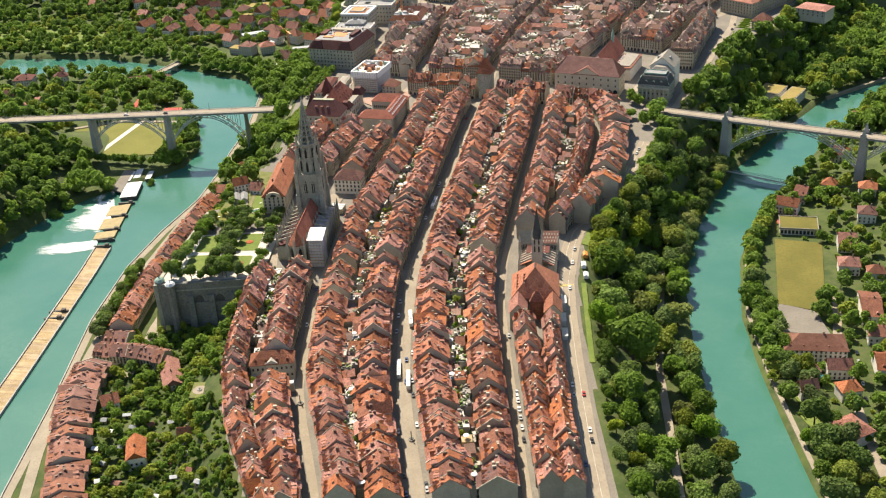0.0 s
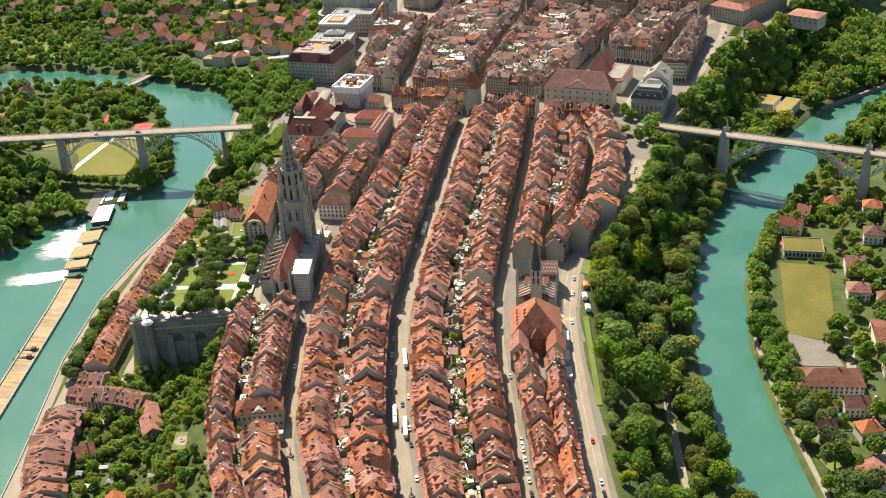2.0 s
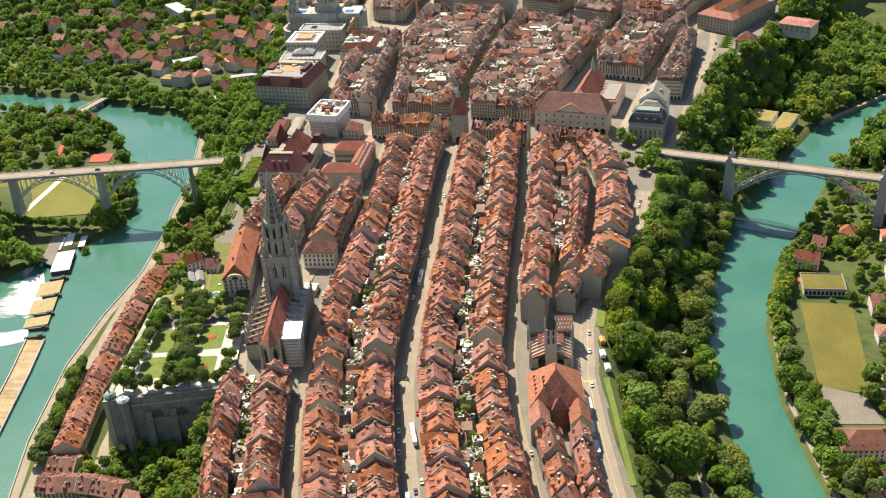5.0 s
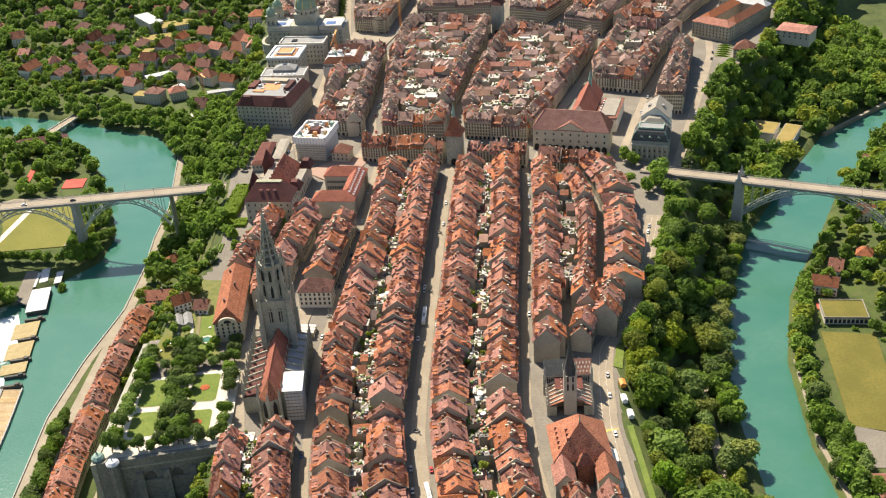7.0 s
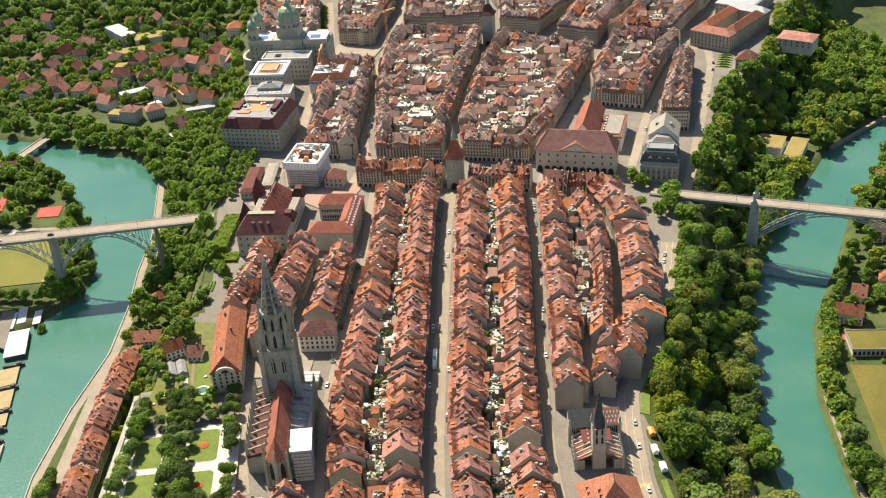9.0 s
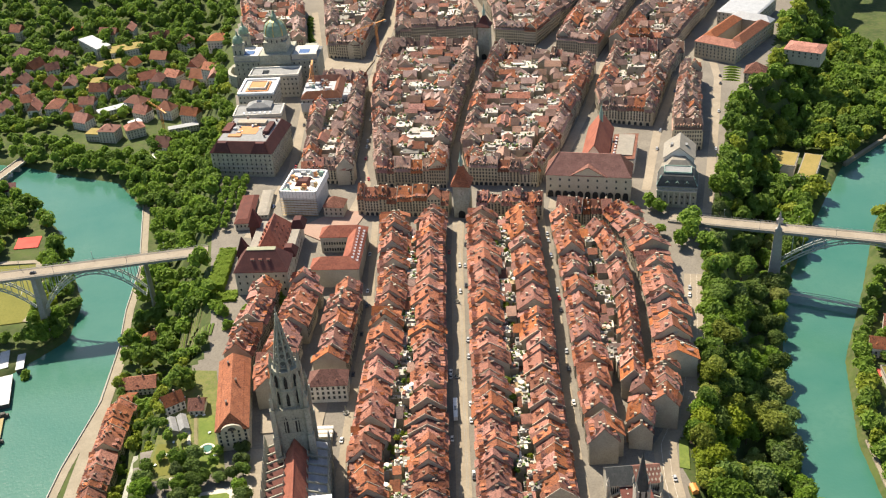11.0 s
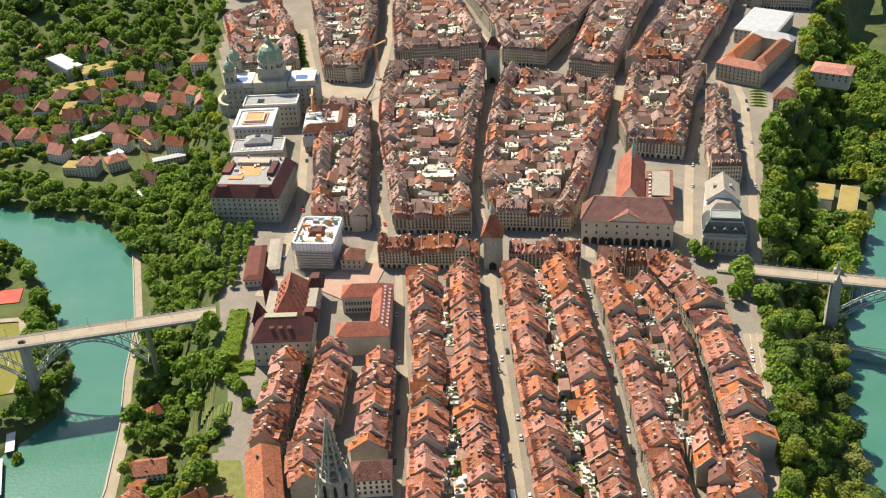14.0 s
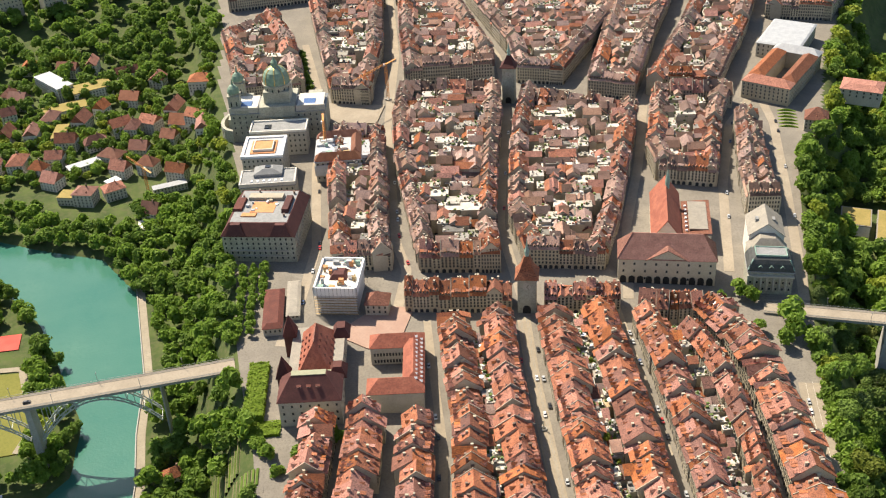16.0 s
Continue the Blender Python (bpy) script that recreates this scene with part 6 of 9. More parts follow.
dal = thing("low_bridge", pose(-338, 1296, 6, 0, 0, 60), "low road bridge across the river bend", "bridge")
part("deck", Build().box(-6, -5, -1.4, 66, 5, 0), M_ASPH, dal)
for s in (-5, 5):
    part("parapet", Build().box(-6, s - 0.3, 0, 66, s + 0.3, 1.0), M_GRAVEL, dal)
for x in (14, 34, 52):
    part("pier", Build().box(x - 1.2, -4.5, -9, x + 1.2, 4.5, -1.3), M_PIER, dal)

# ---- weir ----
weir = thing("weir", pose(0, 0, 0), "long timber-decked weir across the river", "weir")
WP = [(-318, 420), (-314, 560), (-305, 660), (-299, 735), (-294, 800), (-292, 842)]
wl = Line(WP)
pk = Build().box(-0.98, -6.2, -2.0, 0.98, 6.2, 1.3).mesh("plank_bay", M_PLANK)
i = 0
while i * 2.0 < wl.length:
    x, y, a = wl.at(i * 2.0)
    o = new("plank_bay", pk)
    o.parent = weir
    o.matrix_basis = Matrix.Translation((x, y, 0)) @ Matrix.Rotation(a, 4, "Z") @ pose(0, 0, 0, 6, 0, 0)
    i += 1
for s in (-1, 1):
    b = Build()
    for k in range(60):
        x0, y0, a0 = wl.at(wl.length * k / 60)
        x1, y1, a1 = wl.at(wl.length * (k + 1) / 60)
        b.beam((x0 + s * 6.6 * math.sin(a0), y0 - s * 6.6 * math.cos(a0), 0.9 - s * 0.5), (x1 + s * 6.6 * math.sin(a1), y1 - s * 6.6 * math.cos(a1), 0.9 - s * 0.5), 0.9, 3.0)
    part("weir_kerb", b, M_PIER, weir)
for y in (728, 738, 846, 858, 878, 905, 932):
    x = float(np.interp(y, [660, 842, 950], [-305, -292, -290]))
    b = Build()
    b.box(x - 9, y - 1.0, -3, x + 6, y + 1.0, 2.2)
    b.box(x + 1, y - 1.3, 2.2, x + 4, y + 1.3, 3.6)
    part("gate_pier", b, M_PIERD, weir)
for y0, y1 in ((862, 875), (881, 902), (908, 929)):
    b = Build()
    b.slab([(-306, y0, 0.5), (-287, y0, 1.9), (-287, y1, 1.9), (-306, y1, 0.5)], 0.8)
    part("spillway", b, M_SPILL, weir)
# churned water below the gates
def foam(x0, y0, x1, y1, w0, w1, seed):
    r = random.Random(seed)
    n, m = 40, 14
    v, cover = [], []
    for i in range(n + 1):
        u = i / n
        for j in range(m + 1):
            s = j / m - 0.5
            edge = 1 + 0.35 * noise.noise((u * 6, seed, j * 0.05))
            w = (w0 + (w1 - w0) * u) * edge
            x, y = x0 + (x1 - x0) * u, y0 + (y1 - y0) * u
            dx, dy = x1 - x0, y1 - y0
            ln = math.hypot(dx, dy)
            px, py = x - dy / ln * s * w, y + dx / ln * s * w
            v.append((px, py, 0.3 + 0.25 * noise.noise((px * 0.25, py * 0.25, seed))))
            cover.append(min(1.0, 1.9 - abs(s) * 3.8) * min(1.0, 1.7 - u * 1.7))
    f = [(i * (m + 1) + j, i * (m + 1) + j + 1, (i + 1) * (m + 1) + j + 1, (i + 1) * (m + 1) + j) for i in range(n) for j in range(m)]
    b = Build().add(v, f)
    o = part("white_water", b, M_FOAM)
    o.data.polygons.foreach_set("use_smooth", [True] * len(f))
    o.data.attributes.new("cover", "FLOAT", "POINT").data.foreach_set("value", cover)
    tagged(o, "white churned water below the weir gates", "water", kind="structure")


foam(-300, 852, -362, 846, 22, 30, 3)
foam(-300, 905, -345, 892, 62, 40, 5)
foam(-303, 930, -336, 922, 46, 20, 8)
for x, y, w, d, a in ((-293, 958, 15, 33, 2), (-294, 996, 6, 21, 2), (-282, 990, 5, 18, 0), (-300, 990, 3, 22, -2)):
    s = thing("mill_shed", pose(x, y, -1.0, 0, 0, a), "white-roofed shed beside the weir", "shed")
    part("wall", Build().box(-w / 2, -d / 2, -4, w / 2, d / 2, 4.2), M_PIERD, s)
    b = Build()
    b.slab([(-w / 2 - 0.4, -d / 2 - 0.4, 4.4), (w / 2 + 0.4, -d / 2 - 0.4, 4.9), (w / 2 + 0.4, d / 2 + 0.4, 4.9), (-w / 2 - 0.4, d / 2 + 0.4, 4.4)], 0.25)
    part("roof", b, M_SHEET, s)


# ---- ribbons: quays, roads and paths ----
def ribbon(name, pts, w, material, label, category, lift=0.25, z=None, thick=0.5, step=5.0, zf=None):
    ln = Line(pts)
    n = max(2, int(ln.length / step))
    rings = []
    for i in range(n + 1):
        x, y, a = ln.at(ln.length * i / n)
        nx, ny = math.sin(a) * w / 2, -math.cos(a) * w / 2
        zz = z if z is not None else (float(zf(y)) if zf else max(ground_z(x, y), ground_z(x + nx, y + ny), ground_z(x - nx, y - ny))) + lift
        rings.append([(x - nx, y - ny, zz), (x + nx, y + ny, zz), (x + nx, y + ny, zz - thick), (x - nx, y - ny, zz - thick)])
    return tagged(part(name, Build().ring(rings), material), label, category, kind="structure")


QUAY_L = [(-268, 430), (-270, 520), (-267, 608), (-267, 717), (-258, 800), (-242, 862), (-220, 925), (-210, 985), (-206, 1035), (-197, 1092), (-195, 1205)]
ribbon("pavement", QUAY_L, 5.5, M_QUAY, "pale riverside promenade with a stone edge", "promenade", z=3.4, thick=5.5)
ribbon("pavement", [(x - 3.2, y) for x, y in QUAY_L], 0.7, M_PIER, "stone kerb of the riverside promenade", "kerb", z=4.2, thick=5.5)
ribbon("road", [(-254, 440), (-258, 510), (-263, 555), (-266, 600), (-266, 640), (-258, 664), (-240, 674)], 7, M_QUAY, "lane between the quay and the houses", "road", z=3.5, thick=3)
ribbon("road", [(-259, 655), (-257, 690), (-252, 745), (-244, 799), (-234, 854), (-224, 905), (-213, 965)], 8.5, M_QUAY, "quayside lane in front of the riverside row", "road", z=3.48, thick=3)
ribbon("road", [(-226, 636), (-219, 678), (-218, 700), (-208, 760), (-200, 812)], 8.5, M_ASPH, "lane with parked cars below the terrace", "road", z=3.9, thick=3)
ribbon("pavement", [(203, 400), (205, 479), (208, 597), (215, 668), (236, 748)], 3.0, M_QUAY, "narrow gravel path on the river wall", "path", z=3.4, thick=6)
ribbon("pavement", [(411, 1078), (500, 1129), (640, 1162)], 3.0, M_QUAY, "pale riverside path under trees", "path", z=3.4, thick=6)
ribbon("road", STREET_E, 13, M_ASPH2, "broad curving road along the edge of the old town", "road", zf=LEVEL, lift=0.12)
ribbon("pavement", [(x + 8.0, y) for x, y in STREET_E[:6]], 2.0, M_ROAD, "pavement beside the curving road", "pavement", zf=LEVEL, lift=0.28)
ribbon("pavement", [(-130.5, 712), (-131, 745), (-125, 777), (-120, 800)], 11, M_ASPH, "sandy paved strip along the minster", "pavement", zf=LEVEL, lift=0.1)
ribbon("road", STREET_B, 8.5, M_ASPH2, "asphalt tram street through the old town", "road", zf=LEVEL, lift=0.12)
for dx in (-2.6, -1.6, 1.6, 2.6):
    ribbon("trim", [(x + dx, y) for x, y in STREET_B], 0.16, M_STEEL, "tram rail in the street", "rail", zf=LEVEL, lift=0.15, thick=0.2)
ribbon("road", STREET_A, 5.0, M_ASPH2, "narrow asphalt lane between town houses", "road", zf=LEVEL, lift=0.12)
ribbon("road", STREET_C, 5.0, M_ASPH2, "asphalt street with parked cars", "road", zf=LEVEL, lift=0.12)
ribbon("pavement", [(118, 400), (123, 475), (131, 540), (138, 603), (150, 660), (168, 740)], 5.0, M_QUAY, "gravel drive under the trees by the river", "path", lift=0.35, thick=4)
ribbon("road", [(236, 420), (243, 495), (254, 580), (266, 630), (283, 680)], 6, M_ASPH, "residential street on the far bank", "road", lift=0.3, thick=3)
WEST = {"MARKT": [(52, 1020), (61, 1071), (69, 1116), (99, 1195), (125, 1260), (148, 1322), (170, 1410), (176, 1577)], "AMT": [(-30, 1040), (-11, 1084), (-9, 1121), (9, 1202), (30, 1298), (78, 1450), (113, 1605)],
        "BUND": [(-110, 1030), (-88, 1075), (-65, 1135), (-42, 1251), (-14, 1352), (0, 1515)], "ZEUG": [(118, 1000), (155, 1083), (203, 1164), (256, 1265), (349, 1395)], "NAG": [(195, 1005), (247, 1108), (303, 1199), (348, 1240), (440, 1355)], "OUT": [(225, 960), (291, 1091), (337, 1185), (352, 1230)]}
for dx in (-2.2, 2.2):
    ribbon("trim", [(x + dx, y) for x, y in STREET_E], 0.12, M_PLASTER, "thin painted lane line", "road marking", zf=LEVEL, lift=0.16, thick=0.2)
for k, p in WEST.items():
    ribbon("road", p, 7, M_ASPH, "asphalt street between upper town blocks", "road", zf=LEVEL, lift=0.12)
for k in range(9):
    o = part("trim", Build().box(-0.35, -2.2, 0, 0.35, 2.2, 0.03), M_YELLOW)
    o.matrix_basis = pose(78.5 + k * 1.35, 667 + k * 0.2, float(LEVEL(667)) + 0.14)
    tagged(o, "yellow painted bar of a pedestrian crossing", "road marking", kind="structure")
# park lawns, pitches
def sheet(name, poly, z, material, label, category):
    return tagged(part(name, Build().prism(poly, z - 1.5, z), material), label, category, kind="structure")


sheet("ground", [(239, 676), (268, 660), (300, 762), (266, 774)], 3.7, M_LAWN, "dry yellow-green sports pitch beside the river", "pitch")
sheet("ground", [(222, 640), (262, 632), (262, 662), (240, 676)], 3.65, M_PAVE, "gravel forecourt of the school", "forecourt")
sheet("ground", [(-378, 1050), (-284, 1042), (-276, 1062), (-284, 1128), (-345, 1140), (-390, 1128)], 3.8, M_LAWN_O, "olive green sports lawn beyond the bridge", "lawn")
sheet("pavement", [(-352, 1052), (-346, 1052), (-318, 1140), (-324, 1140)], 3.9, M_GRAVEL, "pale footpath across the sports lawn", "path")
sheet("ground", [(-374, 958), (-352, 952), (-346, 1000), (-362, 1004)], 4.2, M_EARTH, "bare gravel yard beside the woods", "yard")
sheet("ground", [(-312, 962), (-301, 952), (-300, 1004), (-310, 1006)], 3.7, M_PAVE, "gravel yard beside the white sheds", "yard")
ribbon("pavement", [(-284, 1042), (-274, 1064), (-282, 1132), (-345, 1146), (-394, 1132)], 5, M_QUAY, "sandy path round the sports lawn", "path", z=4.0)
sheet("ground", [(-344, 1168), (-339, 1168), (-335, 1236), (-341, 1236)], 3.9, M_REDT, "red running track straight", "track")
sheet("ground", [(-305, 1160), (-285, 1157), (-283, 1176), (-303, 1179)], 3.9, M_REDT, "red tartan playing court", "court")
sheet("ground", [(-600, 1460), (-500, 1430), (-420, 1420), (-420, 1455), (-500, 1540), (-600, 1580)], 9.0, M_LAWN_G, "wide mown bathing lawn by the river", "lawn")

ribbon("pavement", [(float(EDGE_R(y)) - 2.5, y) for y in range(750, 1190, 12)], 5, M_ROAD, "footway along the wall above the wooded slope", "pavement", zf=LEVEL, lift=0.1, thick=3)
ribbon("pavement", [(float(EDGE_L(y)) + 2.5, y) for y in range(910, 1310, 12)], 5, M_PAVE, "footway along the town edge above the gardens", "pavement", zf=LEVEL, lift=0.1, thick=3)
sheet("pavement", [(-119, 812), (-84, 806), (-76, 833), (-100, 838), (-117, 832)], float(LEVEL(822)) + 0.35, M_ASPH, "pale paved square before the minster", "square")

# ---- vehicles ----
PAINT = {k: mat("car_paint_" + k, c, tuple(v * 1.1 for v in c), tuple(v * 0.85 for v in c), scale=0.5, fine=2, rough=0.3, bump=0, spec=0.5) for k, c in (("white", (0.75, 0.75, 0.73)), ("silver", (0.45, 0.46, 0.47)), ("black", (0.03, 0.03, 0.035)), ("red", (0.45, 0.03, 0.03)), ("blue", (0.05, 0.09, 0.22)), ("yellow", (0.7, 0.5, 0.05)))}
M_TYRE = mat("tyre_rubber", (0.02, 0.02, 0.02), (0.03, 0.03, 0.03), scale=2, fine=5, rough=0.9)
WHEEL = Build().lathe(0, 0, [(0.2, -0.11), (0.32, -0.11), (0.33, 0.0), (0.32, 0.11), (0.2, 0.11)], 10).moved(pose(0, 0, 0, 0, 90, 0)).mesh("wheel", M_TYRE)


def loft(sections):
    """Joins cross-sections (y, half width, bottom, top) into one body."""
    return Build().ring([[(-w, y, z0), (w, y, z0), (w, y, (z0 + z1) / 2), (w * 0.94, y, z1), (-w * 0.94, y, z1), (-w, y, (z0 + z1) / 2)] for y, w, z0, z1 in sections])


BODY = {k: loft([(-2.15, 0.72, 0.4, 0.65), (-2.0, 0.84, 0.25, 0.82), (-0.9, 0.89, 0.22, 0.95), (0.9, 0.89, 0.22, 0.98), (1.9, 0.86, 0.25, 0.92), (2.15, 0.75, 0.4, 0.75)]).mesh("body", p) for k, p in PAINT.items()}
CABIN = Build().ring([[(-0.78, -1.25, 0.9), (0.78, -1.25, 0.9), (0.78, 1.75, 0.92), (-0.78, 1.75, 0.92)], [(-0.6, -0.5, 1.42), (0.6, -0.5, 1.42), (0.6, 1.2, 1.42), (-0.6, 1.2, 1.42)]]).mesh("cabin_glass", M_GLASS)
ROOFP = {k: Build().ring([[(-0.62, -0.52, 1.40), (0.62, -0.52, 1.40), (0.62, 1.22, 1.40), (-0.62, 1.22, 1.40)], [(-0.54, -0.4, 1.48), (0.54, -0.4, 1.48), (0.54, 1.1, 1.48), (-0.54, 1.1, 1.48)]]).mesh("roof_panel", p) for k, p in PAINT.items()}


def car(x, y, ang, z, col, s=1.0):
    ob = thing("car", pose(x, y, z, 0, 0, ang) @ Matrix.Scale(s, 4), {"white": "white parked car on the street", "silver": "silver grey car on the street", "black": "black car standing in the street", "red": "small red car on the street", "blue": "dark blue car at the kerb", "yellow": "yellow taxi or delivery car"}[col], "car", "cars in the streets")
    for n, me in (("body", BODY[col]), ("cabin_glass", CABIN), ("roof_panel", ROOFP[col])):
        new(n, me).parent = ob
    for wx, wy in ((-0.8, -1.35), (0.8, -1.35), (-0.8, 1.35), (0.8, 1.35)):
        o = new("wheel", WHEEL)
        o.parent = ob
        o.matrix_basis = pose(wx, wy, 0.33)


cr = random.Random(5)
COLS = ("white", "white", "silver", "black", "black", "blue", "red", "silver", "white")


def along(line, y0, y1, off, step, n):
    s0, s1 = line.when_y(y0), line.when_y(y1)
    for i in range(n):
        s = cr.uniform(s0, s1)
        x, y, a = line.at(s)
        car(x + math.sin(a) * off, y - math.cos(a) * off, math.degrees(a) - 90 + cr.uniform(-3, 3), float(LEVEL(y)) + 0.14, cr.choice(COLS), 1.12)


along(LB, 455, 990, 5.8, 0, 16)
along(LB, 455, 990, -5.6, 0, 10)
along(LB, 455, 990, 1.8, 0, 4)
along(LC, 455, 980, 2.6, 0, 18)
along(LA, 500, 1000, -2.2, 0, 9)
along(LA, 700, 800, 4.0, 0, 4)
along(LE, 455, 760, 3.2, 0, 6)
along(LE, 455, 880, -2.8, 0, 5)
for k, n in (("BUND", 8), ("MARKT", 3), ("AMT", 6), ("NAG", 6), ("OUT", 4)):
    along(Line(WEST[k]), WEST[k][0][1] + 20, min(1300, WEST[k][-1][1]), 2.5, 0, n)
for i, y in enumerate((650, 656, 663, 671, 690, 700)):
    car(-212 + (y - 650) * 0.13 + (4 if i % 2 else 0), y, cr.uniform(60, 110), 4.0, COLS[i], 1.1)
for t in (0.5, 0.62):
    car(-470 + 330 * t, 1045 - 23 * t - 1.5, 86, 51.15, "black" if t > 0.6 else "white", 1.1)
car(-262, 480, 0, 3.6, "red", 1.1)
car(-261, 468, 0, 3.6, "white", 1.1)
BUSB = loft([(-9, 1.2, 0.35, 3.0), (-8.8, 1.27, 0.3, 3.15), (8.8, 1.27, 0.3, 3.15), (9, 1.2, 0.35, 3.0)]).mesh("body", PAINT["white"])
BUSW = Build().box(-1.3, -8.4, 1.4, 1.3, 8.4, 2.5).mesh("window_band", M_GLASS)
BUSU = Build().box(-0.8, -3, 3.12, 0.8, 1, 3.45, 0.9).mesh("roof_unit", M_GREY)
for x, y, a in ((-25.5, 636, 2), (-33.5, 580, 0), (-27.5, 568, 0), (-5, 800, -12)):
    ob = thing("bus", pose(x, y, float(LEVEL(y)) + 0.14, 0, 0, a), "long white articulated bus in the main street", "bus", "buses")
    for n, me in (("body", BUSB), ("window_band", BUSW), ("roof_unit", BUSU)):
        new(n, me).parent = ob
    for wy in (-6, 0.5, 6):
        for wx in (-1.15, 1.15):
            o = new("wheel", WHEEL)
            o.parent = ob
            o.matrix_basis = pose(wx, wy, 0.48) @ Matrix.Scale(1.4, 4)

# ---- street fountains with carved columns ----
for x, y in ((-25, 690), (-26, 511), (-94, 553), (21, 905), (3, 830), (-68, 816)):
    ob = thing("street_fountain", pose(x, y, float(LEVEL(y)) + 0.1), "octagonal stone fountain with a painted column", "fountain", "street fountains")
    part("basin", Build().ring([[(r * math.cos(k * math.pi / 4), r * math.sin(k * math.pi / 4), z) for k in range(8)] for r, z in ((1.9, 0), (1.9, 0.9), (1.6, 0.9), (1.55, 0.3), (0.5, 0.3))], close=False), M_PIER, ob)
    part("basin_water", Build().lathe(0, 0, [(1.58, 0.6), (1.58, 0.7)], 8), M_PIERD, ob)
    part("column", Build().lathe(0, 0, [(0.55, 0.3), (0.45, 1.4), (0.3, 1.6), (0.28, 4.2), (0.5, 4.5), (0.3, 4.7)], 8), M_STONE, ob)
    part("figure", Build().lathe(0, 0, [(0.3, 4.7), (0.34, 5.4), (0.2, 6.0), (0.22, 6.3), (0.05, 6.6)], 8), M_STONE, ob)

# ---- cranes ----
def crane(x, y, z, h, jib, ang, label, back=14):
    ob = thing("tower_crane", pose(x, y, z, 0, 0, ang), label, "crane")
    b = Build()
    for sx in (-0.9, 0.9):
        for sy in (-0.9, 0.9):
            b.beam((sx, sy, 0), (sx, sy, h), 0.22)
    for i in range(int(h / 2.5)):
        z0, z1 = i * 2.5, (i + 1) * 2.5
        for p, q in (((-0.9, -0.9), (0.9, -0.9)), ((0.9, -0.9), (0.9, 0.9)), ((0.9, 0.9), (-0.9, 0.9)), ((-0.9, 0.9), (-0.9, -0.9))):
            b.beam((*p, z0), (*q, z1), 0.16)
    part("mast", b, M_ORANGE, ob)
    b = Build()
    for yy, zz in ((-0.7, h), (0.7, h), (0, h + 1.5)):
        b.beam((0, yy, zz), (jib, yy * 0.6, zz - (0.6 if zz > h else 0)), 0.2)
    for i in range(int(jib / 2.2)):
        b.beam((i * 2.2, -0.7, h), (i * 2.2 + 1.1, 0, h + 1.4), 0.14)
        b.beam((i * 2.2 + 1.1, 0, h + 1.4), (i * 2.2 + 2.2, 0.7, h), 0.14)
    part("jib", b, M_ORANGE, ob)
    part("counter_jib", Build().box(-back, -0.8, h - 0.2, 0, 0.8, h + 0.3), M_ORANGE, ob)
    part("counterweight", Build().box(-back, -1, h - 2.2, -back + 2.5, 1, h), M_PIER, ob)
    part("cab", Build().box(-0.9, -1.9, h - 2, 1.0, -0.9, h), M_WHITE, ob)
    part("base", Build().box(-2.2, -2.2, -1, 2.2, 2.2, 0.6), M_PIER, ob)


crane(-30, 1262, 54, 36, 34, -100, "orange tower crane over the building site")
crane(46, 1356, 55, 34, 44, 215, "orange tower crane beside the square")
crane(-178, 1352, 6, 26, 30, 115, "slim orange crane among low houses")

# building site cladding beside the crane, and the pale square
sb = bld("site_building", -22, 1248, 36, 46, -14, 18, 1, "red-roofed block under renewal with open courtyard works", roof=M_GREY, top=(35, 45), bays=9, floors=4)
for cx, cy, w, d in ((0, -18.5, 36, 9), (14, 1, 8, 34), (0, 19, 36, 8)):
    b = Build()
    hip(b, w, d, 0, 5.5, 0.6)
    b.moved(pose(cx, cy, 18.4))
    part("wing_roof", b, M_ROOF_B, sb)
sr = random.Random(17)
for i in range(22):
    x, y, e = sr.uniform(-16, 9), sr.uniform(-12, 13), sr.uniform(0.7, 2.6)
    part("building_material", Build().box(x - e, y - e * 0.6, 18.4, x + e, y + e * 0.6, 19.2 + sr.uniform(0.3, 3.2)), sr.choice((M_WHITE, M_PLASTER, M_PLANK, M_COPPER, M_GREY)), sb)
part("scaffold_sheet", Build().box(-18.8, -24.2, 6, 18.8, -23.6, 15), M_SHEET, sb)
cl = thing("scaffold_screen", pose(-2, 1240, 53, 0, 0, -14), "tall white scaffold screen on the street", "scaffold")
part("sheeting", Build().box(-3.5, -13, -1, 3.5, 13, 18, 0.99), M_WHITE, cl)
part("cap", Build().box(-3.9, -13.4, 18, 3.9, 13.4, 18.4), M_GREY, cl)
sheet("pavement", [(-18, 1330), (24, 1312), (40, 1345), (-6, 1368)], 55.2, M_ASPH, "pale stone paving of the parliament square", "square")
sheet("pavement", [(-40, 1002), (-18, 1040), (-40, 1050), (-75, 1030), (-58, 1008)], 51.9, M_SQUARE, "reddish paved square at the concert hall", "square")
# clipped hedge garden at the bridge head
leafy_hedge = leafy(M_HEDGE)


